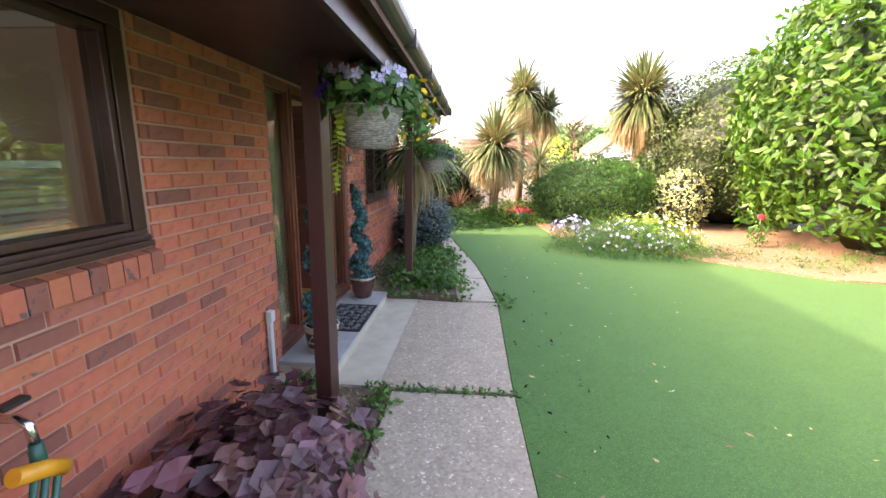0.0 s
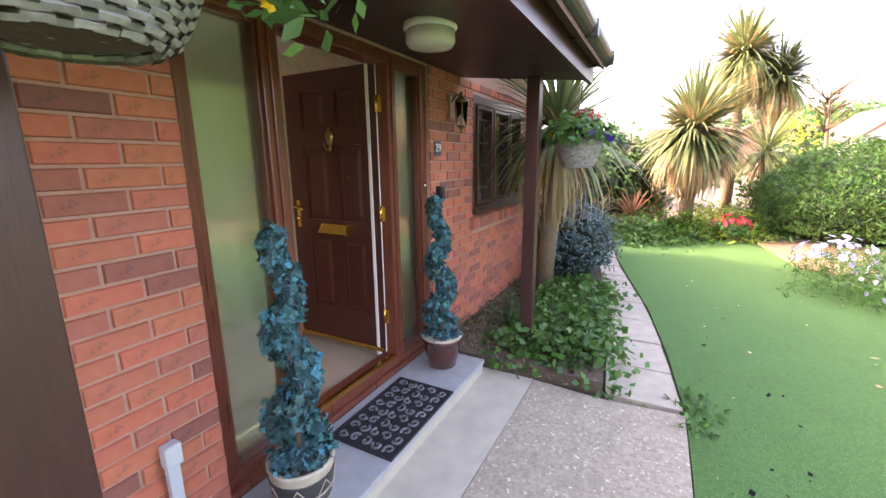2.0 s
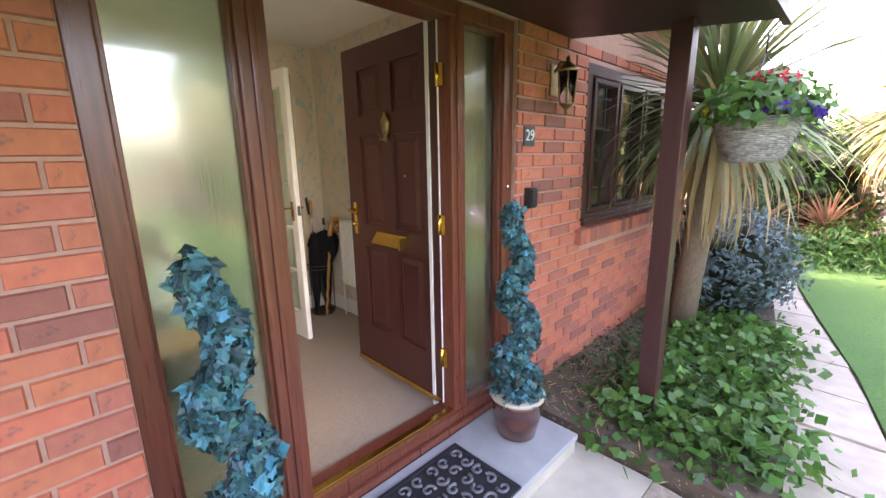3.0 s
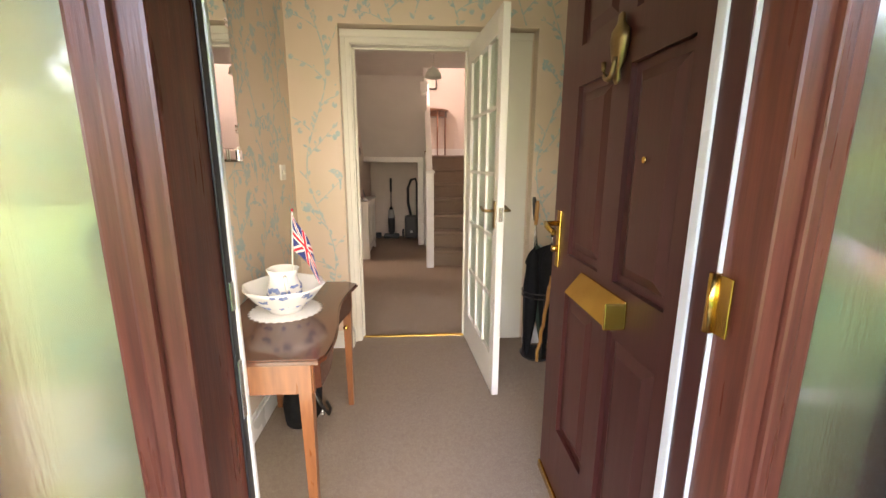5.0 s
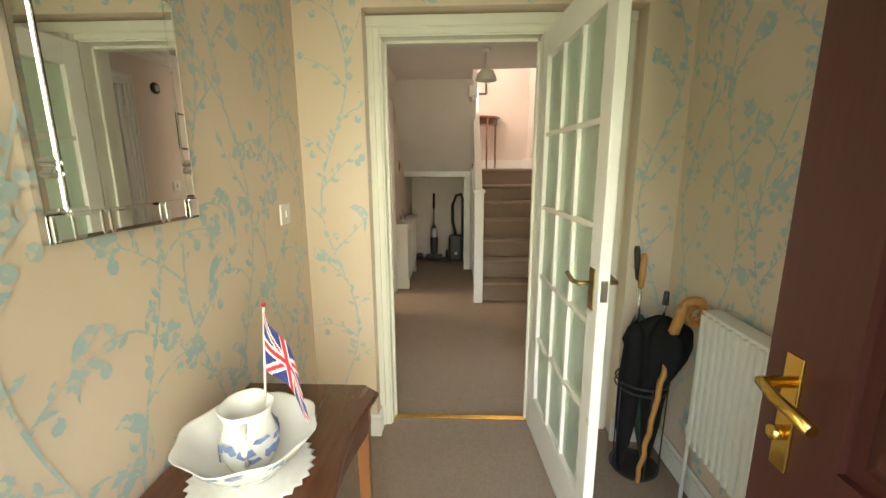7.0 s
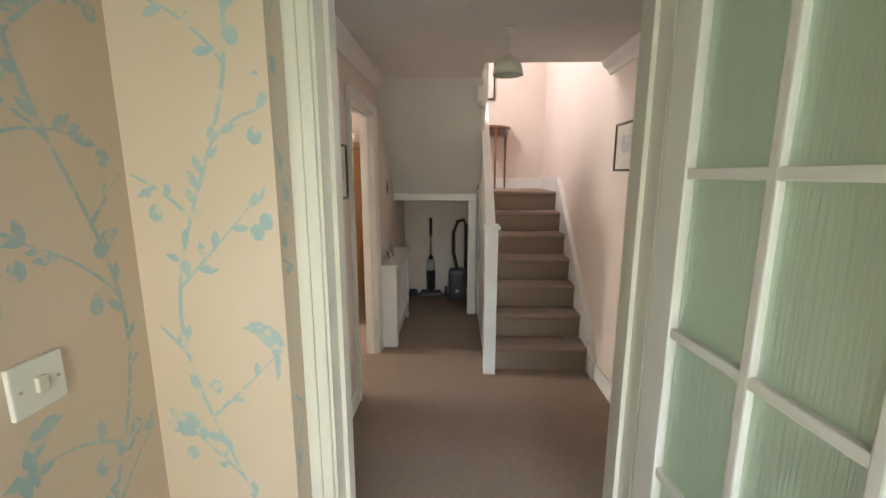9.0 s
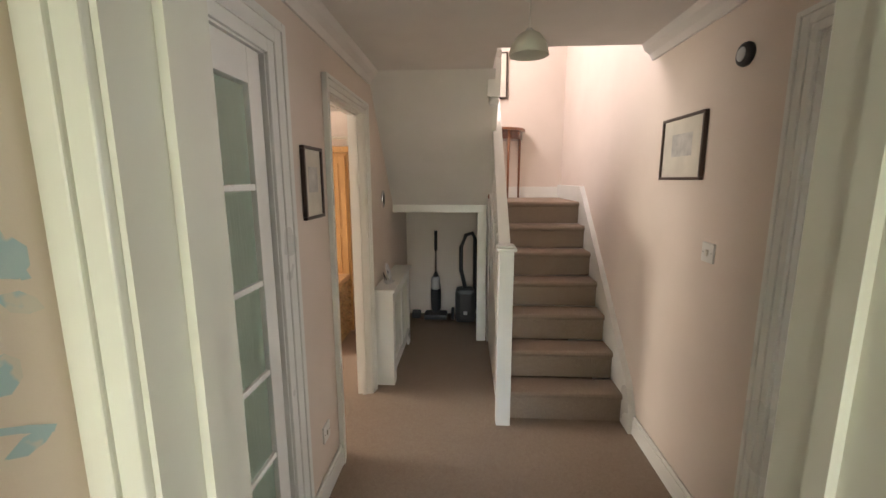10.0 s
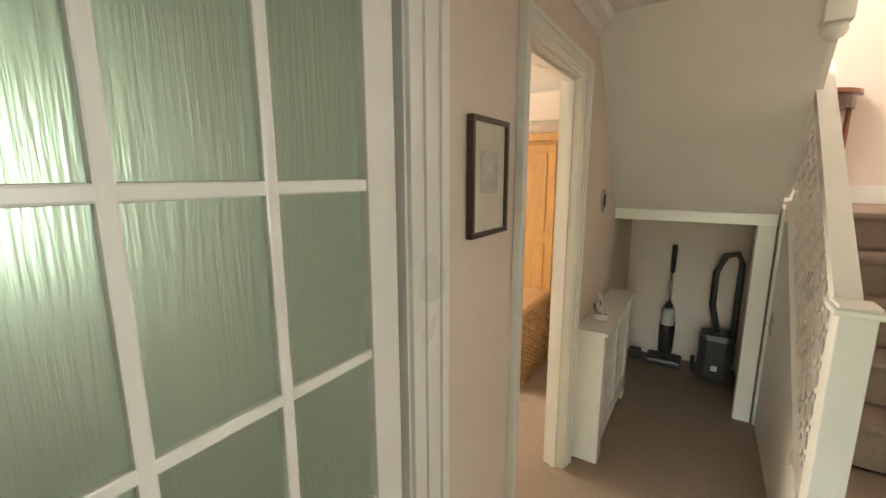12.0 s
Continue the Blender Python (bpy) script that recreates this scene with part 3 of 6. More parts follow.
# ---- windows in the front ----
def window(name, y0, y1, z0, z1, label, bars, leaded=False):
    w = thing(name, pose(-0.06, y0, z0), label, "window", kind="structure")
    f = 0.075
    bm = bmesh.new()
    for a in ((-0.11, 0.0, y0, y1, z1 - f, z1), (-0.11, 0.0, y0, y1, z0, z0 + f), (-0.11, 0.0, y0, y0 + f, z0 + f, z1 - f), (-0.11, 0.0, y1 - f, y1, z0 + f, z1 - f)):
        box(bm, *a, bevel=0.006)
    for b in bars:
        box(bm, -0.105, -0.005, b - 0.035, b + 0.035, z0 + f, z1 - f, 0.005)
    part("window_frame", bm, DARKWOOD, w, "dark brown window frame", True)
    edges = [y0 + f] + sorted(bars) + [y1 - f]
    for a, b in zip(edges, edges[1:]):
        bm = bmesh.new()
        k = 0.03
        for q in ((-0.09, 0.008, a + 0.02, b - 0.02, z1 - f - k - .01, z1 - f - .01), (-0.09, 0.008, a + .02, b - .02, z0 + f + .01, z0 + f + k + .01), (-0.09, 0.008, a + .02, a + .02 + k, z0 + f + k + .01, z1 - f - k - .01), (-0.09, 0.008, b - .02 - k, b - .02, z0 + f + k + .01, z1 - f - k - .01)):
            box(bm, *q, bevel=0.005)
        part("sash", bm, DARKWOOD, w, "", True)
        p = part("pane", bx(-0.055, -0.045, a + .045, b - .045, z0 + f + k, z1 - f - k), DOUBLEGLAZED, w, "", True)
        p.visible_shadow = False
        if leaded:
            for zz in np.linspace(z0 + f + 0.16, z1 - f - 0.12, 4):
                part("glazing_bar", bx(-0.044, -0.034, a + .05, b - .05, zz - .006, zz + .006), BLACK, w, "", True)
            for yy in np.linspace(a, b, 4)[1:-1]:
                part("glazing_bar", bx(-0.043, -0.035, yy - .006, yy + .006, z0 + f + .04, z1 - f - .04), BLACK, w, "", True)
    bm = bmesh.new()
    box(bm, -0.02, 0.035, y0 + .01, y1 - .005, z0 - 0.0, z0 + 0.03, 0.006)
    box(bm, -0.02, 0.02, y0 + .01, y1 - .005, z0 + 0.03, z0 + 0.055, 0.006)
    part("window_sill", bm, DARKWOOD, w, "dark brown timber sill", True)
    n = int((y1 - y0 + 0.03) / 0.075)
    for i in range(n + 1):
        yy = y1 + 0.015 - i * 0.075
        bm = bmesh.new()
        prism(bm, [(-0.06, z0 - 0.125), (0.045, z0 - 0.125), (0.045, z0 - 0.025), (-0.06, z0 - 0.004)], yy - 0.066, yy, "y")
        part("sill_brick", bm, BRICK, w, "", True)
    part("sill_bed", bx(-0.06, 0.038, y0, y1 + 0.01, z0 - 0.128, z0 - 0.03), MORTAR, w, "", True)
    return w


window("window_1", *WIN1[:2], 1.255, TOP, "dark brown framed window reflecting the garden", [0.1])
window("window_2", *WIN2, "dark brown casement window with black leading", [5.76, 6.25], True)
# slatted blind behind the first window
blind = thing("window_blind", pose(-0.2, 0.2, 1.3), "pale slatted blind behind the window glass", "blind")
for z in np.arange(1.33, 1.62, 0.03):
    part("slat", box(bmesh.new(), -0.016, 0.016, 0, 1.25, -0.0015, 0.0015, 0, pose(-0.19, 0.1, z, 0, 25, 0)), CREAM, blind, "", True)
part("bottom_rail", bx(-0.205, -0.175, 0.1, 1.35, 1.60, 1.63, 0.004), CREAM, blind, "", True)
setting("room_back_wall_front", bx(-2.2, -2.12, -5.7, 2.63, 0, 2.6), PINKWALL, "plain wall of the front room", "wall")

# ---- front door frame ----
door_frame = thing("door_frame", pose(-0.1, 2.7, 0.12), "dark mahogany door frame with two obscure glass sidelights", "door frame", kind="structure")
bm = bmesh.new()
X0, X1 = -0.16, -0.03
for y0, y1 in ((2.70, 2.77), (3.10, 3.195), (4.015, 4.11), (4.41, 4.49)):
    box(bm, X0, X1, y0, y1, 0.21, TOP, 0.006)
    if y1 - y0 > 0.09:
        box(bm, X1 - 0.005, X1 + 0.012, y0 + 0.035, y1 - 0.035, 0.24, TOP - 0.02, 0.006)
part("jamb", bm, REDWOOD, door_frame, "reddish mahogany jambs", True)
part("head", bx(X0, X1 + 0.002, 2.70, 4.49, 2.17, TOP, 0.006), REDWOOD, door_frame, "", True)
bm = bmesh.new()
box(bm, X0, 0.0, 2.70, 4.49, 0.12, 0.16, 0.005)
box(bm, X0, -0.02, 2.70, 4.49, 0.16, 0.215, 0.008)
part("threshold", bm, REDWOOD, door_frame, "", True)
part("brass_bar", bx(-0.075, -0.045, 3.195, 4.015, 0.216, 0.232, 0.003), GOLD, door_frame, "brass threshold bar", True)
for y0, y1 in ((2.77, 3.10), (4.11, 4.41)):
    p = part("sidelight_pane", bx(-0.10, -0.092, y0 - .005, y1 + .005, 0.21, 2.175), SIDEGLASS, door_frame, "streaked obscure glass", True)
    p.visible_shadow = False
    bm = bmesh.new()
    for q in ((y0, y0 + .014, .215, 2.17), (y1 - .014, y1, .215, 2.17), (y0, y1, .215, .229), (y0, y1, 2.156, 2.17)):
        box(bm, -0.089, -0.05, q[0], q[1], q[2], q[3], 0.003)
    part("glazing_bead", bm, REDWOOD, door_frame, "", True)
part("inner_lining", box(box(bmesh.new(), -0.19, -0.165, 4.0, 4.03, 0.2, 2.2, 0.003), -0.176, -0.164, 3.19, 3.203, 0.2, 2.2, 0.003), WHITE, door_frame, "white painted inner frame edge", True)


part("weather_seal", bx(-0.163, -0.143, 3.1955, 3.200, 0.22, 2.17, 0.002), BLACK, door_frame, "dark grey weather seal in the rebate", True)
for z in (1.02, 1.22, 1.75, 0.55):
    part("latch_keep", bx(-0.161, -0.147, 3.2, 3.2025, z, z + (.11 if z < 1.2 else .05), 0.001), CHROME, door_frame, "steel latch keep", True)


# ---- the front door leaf, standing open into the porch ----
def front_door():
    # local: hinge edge at x=0, leaf runs along +x, outer face towards -y
    d = thing("front_door", pose(-0.115, 4.005, 0.235, 0, 0, -0.3) @ Matrix.Diagonal((-1, 1, 1, 1)), "open six-panelled mahogany front door with brass fittings", "door")
    W, H, T = 0.815, 1.945, 0.044
    st, mid, cols = 0.125, 0.115, [(0.125, 0.35), (0.440, 0.665)]
    rows = [(0.27, 0.80), (0.93, 1.455), (1.57, 1.82)]
    bm = bmesh.new()
    for x0, x1 in ((0, st), (0.35, 0.440), (0.665, W)):
        box(bm, x0, x1, 0, T, 0, H)
    for x0, x1 in cols:
        for z0, z1 in ((0, .27), (.80, .93), (1.455, 1.57), (1.82, H)):
            box(bm, x0, x1, 0.0, T, z0, z1)
    bmesh.ops.remove_doubles(bm, verts=bm.verts, dist=1e-5)
    part("door_leaf", bm, DOORRED, d)
    for x0, x1 in cols:
        for z0, z1 in rows:
            bm = bmesh.new()
            box(bm, x0, x1, 0.014, T - 0.014, z0, z1)
            for s in (0, 1):
                ya, yb = (0.0145, 0.003) if not s else (T - 0.0145, T - 0.003)
                lo, hi = [(x0 + .022, z0 + .022), (x1 - .022, z1 - .022)], [(x0 + .05, z0 + .05), (x1 - .05, z1 - .05)]
                a = [bm.verts.new((x, ya, z)) for x, z in ((lo[0][0], lo[0][1]), (lo[1][0], lo[0][1]), (lo[1][0], lo[1][1]), (lo[0][0], lo[1][1]))]
                b = [bm.verts.new((x, yb, z)) for x, z in ((hi[0][0], hi[0][1]), (hi[1][0], hi[0][1]), (hi[1][0], hi[1][1]), (hi[0][0], hi[1][1]))]
                bm.faces.new(b)
                for i in range(4):
                    bm.faces.new((a[i], a[(i + 1) % 4], b[(i + 1) % 4], b[i]))
            part("panel", bm, DOORRED, d)
    # letter plate on the outer side
    lp = part("letter_plate", bx(0.26, 0.53, 0.0, 0.008, 0.835, 0.905, 0.003), GOLD, d, "brass letter plate with raised flap")
    lp.location = (0, -0.008, 0)
    bm = bmesh.new()
    box(bm, 0, 0.27, -0.003, 0.003, 0, 0.075, 0.001, pose(0.260, -0.052, 0.842, -38, 0, 0))
    box(bm, 0.258, 0.268, -0.055, -0.006, 0.835, 0.90, 0.002)
    part("flap", bm, GOLD, lp)
    lp.children[0].location = (0, 0.008, 0)
    # handles on long plates, both sides
    for s in (-1, 1):
        y = -0.006 if s < 0 else T + 0.006
        bm = bx(W - 0.075, W - 0.042, min(y, y - s * 0.006), max(y, y - s * 0.006), 0.865, 1.065, 0.002)
        h = part("handle_plate", bm, GOLD, d, "brass lever handle on a long plate")
        bm = tube(bmesh.new(), [(W - .058, y, 1.02), (W - .058, y + s * .045, 1.02), (W - .10, y + s * .052, 1.015), (W - .165, y + s * .05, 1.005)], 0.0095, 10)
        part("lever", bm, GOLD, h)
        part("key_cylinder", lathe(bmesh.new(), [(0.012, 0), (0.012, 0.018), (0.006, 0.02)], 12), GOLD, h).matrix_basis = pose(W - .058, y, 0.93, -90 * s, 0, 0)
    # urn-shaped knocker
    bm = lathe(bmesh.new(), [(0.004, 0.075), (0.012, 0.07), (0.016, 0.05), (0.033, 0.035), (0.036, 0.01), (0.026, -0.03), (0.010, -0.055), (0.014, -0.075), (0.006, -0.085)], 16)
    for v in bm.verts:
        v.co.y *= 0.5
    k = part("knocker", bm, OLDBRASS, d, "aged brass urn door knocker")
    k.location = (0.395, -0.012, 1.50)
    part("knocker_ring", tube(bmesh.new(), [(0.03 * math.cos(a), -0.022, -0.03 + 0.045 * math.sin(a)) for a in np.linspace(math.pi, 2 * math.pi, 9)], 0.006, 8), OLDBRASS, k)
    part("spyhole", lathe(bmesh.new(), [(0.007, 0), (0.007, .004)], 10), GOLD, d).matrix_basis = pose(0.25, -0.001, 1.235, 90, 0, 0)
    part("weather_strip", bx(0.005, W - .005, -0.012, 0.0, 0.0, 0.03, 0.003), GOLD, d, "brass weather strip")
    part("edge_lipping", bx(-0.004, -0.0005, 0.002, T - 0.002, 0.004, H - 0.004, 0.001), WHITE, d, "white painted hinge edge")
    for z in (0.28, 1.0, 1.70):
        bm = bx(-0.046, -0.004, -0.004, 0.0, z - .05, z + .05, 0.001)
        box(bm, -0.007, -0.0045, -0.002, T - .008, z - .05, z + .05, 0.001)
        tube(bm, [(-0.008, -0.006, z - .052), (-0.008, -0.006, z + .052)], 0.008, 8)
        part("hinge", bm, GOLD, d, "brass butt hinge")
    return d


front_door()

# ---- indoor shell ----
def wall_box(name, parts, material, label):
    bm = bmesh.new()
    for p in parts:
        box(bm, *p)
    return setting(name, bm, material, label, "wall")


DH = 2.187
setting("floor", bx(-6.6, -0.16, 2.6, 4.6, 0.05, FL), CARPET, "beige fitted carpet", "floor")
wall_box("wall_porch_left", [(-2.28, -0.3, LW - 0.1, LW, 0, CEIL)], WALLPAPER, "champagne wallpaper with duck-egg blossom print")
wall_box("wall_porch_right", [(-2.28, -0.3, RW, RW + 0.1, 0, CEIL)], WALLPAPER, "champagne wallpaper with duck-egg blossom print")
wall_box("wall_inner", [(-2.34, -2.28, LW - .1, 3.10, 0, CEIL), (-2.34, -2.28, 3.86, RW + .1, 0, CEIL), (-2.34, -2.28, 3.10, 3.86, DH, CEIL)], WALLPAPER, "wallpapered wall round the inner doorway")
wall_box("wall_inner_facing", [(-2.28, -2.18, LW, 3.045, 0, CEIL), (-2.28, -2.18, 4.275, RW, 0, CEIL), (-2.28, -2.18, 3.045, 4.275, 2.27, CEIL)], WALLPAPER, "wallpapered wall standing forward of the inner door frame")
wall_box("wall_inner_hall_side", [(-2.44, -2.341, LW, 3.10, 0, CEIL), (-2.44, -2.341, 3.86, RW, 0, CEIL), (-2.44, -2.341, 3.10, 3.86, DH, CEIL)], PINKWALL, "pale pink wall round the inner doorway")
D1 = (-3.355, -2.56)
D2 = (-4.68, -3.99)
D3 = (-3.27, -2.50)
wall_box("wall_hall_left", [(D1[1], -2.40, LW - .1, LW, 0, 2.75), (D2[1], D1[0], LW - .1, LW, 0, 2.75), (-6.6, D2[0], LW - .1, LW, 0, 2.75), (*D1, LW - .1, LW, DH, 2.75), (*D2, LW - .1, LW, DH, 2.75),
                             (-6.6, -5.8, LW - .1, LW, 2.75, 4.2), (-4.8, -2.4, LW - .1, LW, 2.75, 4.2), (-5.8, -4.8, LW - .1, LW, 2.75, 3.12), (-5.8, -4.8, LW - .1, LW, 3.98, 4.2)], PINKWALL, "pale pink hall wall with doorways")
wall_box("wall_hall_right", [(D3[1], -2.40, RW, RW + .1, 0, 4.2), (-6.6, D3[0], RW, RW + .1, 0, 4.2), (*D3, RW, RW + .1, DH, 4.2)], PINKWALL, "pale pink hall wall rising up the stairwell")
wall_box("wall_landing", [(-6.7, -6.6, LW - .1, RW + .1, 0, 4.2)], PINKWALL, "pale pink end wall of the stairwell")
wall_box("wall_stairwell_front", [(-2.4, -2.3, LW - .1, RW + .1, CEIL + .25, 4.2)], PINKWALL, "pale pink upper landing wall")
setting("ceiling_porch", bx(-2.40, -0.16, 2.6, 4.6, CEIL, CEIL + .1), PLASTERW, "white painted porch ceiling", "ceiling")
setting("ceiling_hall", bx(-4.42, -2.401, 2.7, 4.479, CEIL, CEIL + .25), PLASTERW, "white painted hall ceiling", "ceiling")
setting("ceiling_hall_side", bx(-4.95, -4.421, 2.7, 3.60, CEIL, CEIL + .25), PLASTERW, "white painted ceiling beside the stairwell", "ceiling")
setting("ceiling_stairwell", bx(-6.7, -2.42, 2.6, 4.6, 4.2, 4.28), PLASTERW, "white ceiling high over the stairs", "ceiling")
# sloping underside of the upper flight and the half landing
bm = bmesh.new()
prism(bm, [(-4.86, 2.5), (-5.72, 1.52), (-5.72, 1.72), (-4.86, 2.72)], LW, 3.62, "y")
setting("stair_soffit", bm, PLASTERW, "white sloping underside of the upper stairs", "ceiling")
bm = bmesh.new()
box(bm, -6.6, -5.72, LW, 3.62, 1.53, 1.72)
setting("cupboard_ceiling", bm, PLASTERW, "plain ceiling of the cupboard under the stairs", "ceiling")
setting("beam_trim", bx(-5.735, -5.70, LW, 3.62, 1.455, 1.525, 0.004), WHITE, "white painted edge over the cupboard", "trim")
setting("cupboard_back_wall", bx(-6.6, -6.55, LW, 3.62, FL, 1.53), PINKWALL, "plain back wall under the stairs", "wall")
setting("cupboard_side_wall", bx(-6.55, -5.82, 3.58, 3.62, FL, 1.53), PINKWALL, "plain side wall under the stairs", "wall")

# cornices
bm = bmesh.new()
cor = [(0, 0), (0.075, 0), (0.06, -0.03), (0.03, -0.055), (0.012, -0.085), (0, -0.085)]
prism(bm, [(LW + a, CEIL + b) for a, b in cor], -4.87, -2.40, "x")
prism(bm, [(RW - a, CEIL + b) for a, b in cor], -4.42, -2.40, "x")
setting("cornice", bm, PLASTERW, "white coved cornice", "trim")


def skirting(runs, material, name="baseboard"):
    bm = bmesh.new()
    for x0, x1, y0, y1 in runs:
        box(bm, x0, x1, y0, y1, FL, FL + 0.10)
        mx, my = (x1 - x0) < 0.03, (y1 - y0) < 0.03
        box(bm, x0 + (.005 if mx else 0), x1 - (.005 if mx else 0), y0 + (.005 if my else 0), y1 - (.005 if my else 0), FL + .10, FL + .125)
    return setting(name, bm, material, "white moulded skirting board", "baseboard")


skirting([(-2.18, -0.3, LW, LW + .018), (-2.18, -0.3, RW - .018, RW), (-2.18, -2.162, LW + .018, 3.063), (-2.25, -2.18, 3.045, 3.063), (-2.18, -2.162, 4.257, RW - .018)], WHITE)
skirting([(D2[1] + .075, D1[0] - .125, LW, LW + .018), (-5.70, D2[0] - .075, LW, LW + .018), (-4.28, D3[0] - .075, RW - .018, RW)], WHITE)


def casing(name, axis, lo, hi, face, side, top, base=FL, material=WHITE, w=0.075, label="white moulded door casing"):
    """Architrave round an opening on one wall face, and the lining through the wall."""
    bm = bmesh.new()

    def add(a0, a1, z0, z1, d0, d1):
        q0, q1 = sorted((face + side * d0, face + side * d1))
        if axis == "x":
            box(bm, a0, a1, q0, q1, z0, z1, 0.003)
        else:
            box(bm, q0, q1, a0, a1, z0, z1, 0.003)
    for k0, k1, d in ((0.0, w - .006, 0.014), (w * .35, w - .003, 0.021), (w * .75, w, 0.028)):
        add(lo - k1, lo - k0, base, top + k1, 0, d)
        add(hi + k0, hi + k1, base, top + k1, 0, d)
        add(lo - k0, hi + k0, top + k0, top + k1, 0, d)
    return setting(name, bm, material, label, "trim")


def lining(name, axis, lo, hi, f0, f1, top, base=FL, material=WHITE):
    bm = bmesh.new()
    t = 0.022
    for a0, a1, z0, z1 in ((lo, lo + t, base, top), (hi - t, hi, base, top), (lo, hi, top - t, top)):
        box(bm, *((a0, a1, f0, f1) if axis == "x" else (f0, f1, a0, a1)), z0, z1)
    mid = (f0 + f1) / 2
    for a0, a1, z0, z1 in ((lo + t, lo + t + .012, base, top - t), (hi - t - .012, hi - t, base, top - t), (lo + t, hi - t, top - t - .012, top - t)):
        box(bm, *((a0, a1, mid - .015, mid + .015) if axis == "x" else (mid - .015, mid + .015, a0, a1)), z0, z1)
    return setting(name, bm, material, "white door lining with stop", "trim")


casing("trim_inner_porch", "y", 3.10, 3.86, -2.28, 1, DH, material=CREAM)
casing("trim_inner_hall", "y", 3.10, 3.86, -2.44, -1, DH)
lining("lining_inner", "y", 3.085, 3.875, -2.442, -2.278, DH + .015, material=CREAM)
setting("inner_side_panel", bx(-2.28, -2.262, 3.94, 4.26, FL, DH + .075, 0.004), CREAM, "cream boarded panel beside the inner door", "trim")
setting("inner_head_trim", bx(-2.262, -2.25, 3.02, 4.26, DH + .03, DH + .075, 0.004), CREAM, "cream moulded head board over the inner door", "trim")
casing("trim_dining", "x", *D1, LW, 1, DH, w=0.125)
lining("lining_dining", "x", D1[0] - .015, D1[1] + .015, LW - .102, LW + .002, DH + .015)
casing("trim_back_room", "x", *D2, LW, 1, DH)
lining("lining_back_room", "x", D2[0] - .015, D2[1] + .015, LW - .102, LW + .002, DH + .015)
casing("trim_lounge", "x", *D3, RW, -1, DH)
lining("lining_lounge", "x", D3[0] - .015, D3[1] + .015, RW - .002, RW + .102, DH + .015)
setting("threshold_bar", bx(-2.36, -2.325, 3.11, 3.85, FL, FL + .006, 0.002), GOLD, "brass carpet threshold bar", "trim")


# ---- fifteen-pane glazed doors ----
def glazed_door(name, m, W, label, latch_side=1):
    d = thing(name, m, label, "door")
    H, T = 1.98, 0.036
    st, top, bot = 0.08, 0.115, 0.21
    xs = np.linspace(st, W - st, 4)
    zs = np.linspace(bot, H - top, 6)
    bm = bmesh.new()
    box(bm, 0, st, 0, T, 0, H, 0.003)
    box(bm, W - st, W, 0, T, 0, H, 0.003)
    box(bm, st, W - st, 0, T, 0, bot, 0.003)
    box(bm, st, W - st, 0, T, H - top, H, 0.003)
    part("door_frame_leaf", bm, WHITE, d, "white painted stiles and rails")
    for x in xs[1:-1]:
        part("glazing_bar", bx(x - .011, x + .011, 0.003, T - .003, bot, H - top, 0.004), WHITE, d)
    for z in zs[1:-1]:
        part("glazing_bar", bx(st, W - st, 0.0035, T - .0035, z - .011, z + .011, 0.004), WHITE, d)
    for x0, x1 in zip(xs, xs[1:]):
        for z0, z1 in zip(zs, zs[1:]):
            p = part("pane", bx(x0 + .008, x1 - .008, T / 2 - .002, T / 2 + .002, z0 + .008, z1 - .008), OBSCURE, d)
            p.visible_shadow = False
    for s in (-1, 1):
        y = -0.004 if s < 0 else T + 0.004
        x = W - 0.05 if latch_side > 0 else 0.05
        h = part("handle_plate", bx(x - .021, x + .021, min(y, y - s * .004), max(y, y - s * .004), 0.93, 1.07, 0.002), OLDBRASS, d, "brass lever handle")
        k = -1 if latch_side > 0 else 1
        part("lever", tube(bmesh.new(), [(x, y, 1.02), (x, y + s * .04, 1.02), (x + k * .04, y + s * .048, 1.018), (x + k * .10, y + s * .045, 1.03)], 0.008, 8), OLDBRASS, h)
    x = W if latch_side > 0 else 0
    part("latch", bx(x - .001, x + .0025, T / 2 - .011, T / 2 + .011, 0.97, 1.04), CHROME, d, "steel latch plate")
    return d


glazed_door("inner_door", pose(-2.27, 3.853, FL + .008, 0, 0, 4.5), 0.765, "open white fifteen-pane door with streaked glass")
glazed_door("dining_door", pose(D1[0] + .022, LW - .045, FL + .008, 0, 0, 0), 0.751, "closed white fifteen-pane door with streaked glass")
glazed_door("lounge_door", pose(D3[0] + .022, RW + .055, FL + .008, 0, 0, 14), 0.72, "white fifteen-pane door standing slightly ajar", 1)

# plain rooms behind the doors
def room(x0, x1, y0, y1, wall_label, wy, wx0, wx1):
    bm = bmesh.new()
    box(bm, x0 - .1, x0, y0, y1, 0, CEIL)
    box(bm, x1, x1 + .1, y0, y1, 0, CEIL)
    box(bm, x0 - .1, wx0, wy - .1, wy, 0, CEIL)
    box(bm, wx1, x1 + .1, wy - .1, wy, 0, CEIL)
    box(bm, wx0, wx1, wy - .1, wy, 0, 0.9)
    box(bm, wx0, wx1, wy - .1, wy, 2.15, CEIL)
    setting("wall_" + wall_label, bm, PINKWALL, "plain cream room walls", "wall")
    setting("floor_" + wall_label, bx(x0, x1, y0 if y0 < 4 else 4.6, y1 if y1 > 4 else 2.6, 0.05, FL), CARPET, "beige carpet of the next room", "floor")
    setting("ceiling_" + wall_label, bx(x0 - .1, x1 + .1, y0 - .1, y1 + .1, CEIL, CEIL + .1), PLASTERW, "white ceiling of the next room", "ceiling")


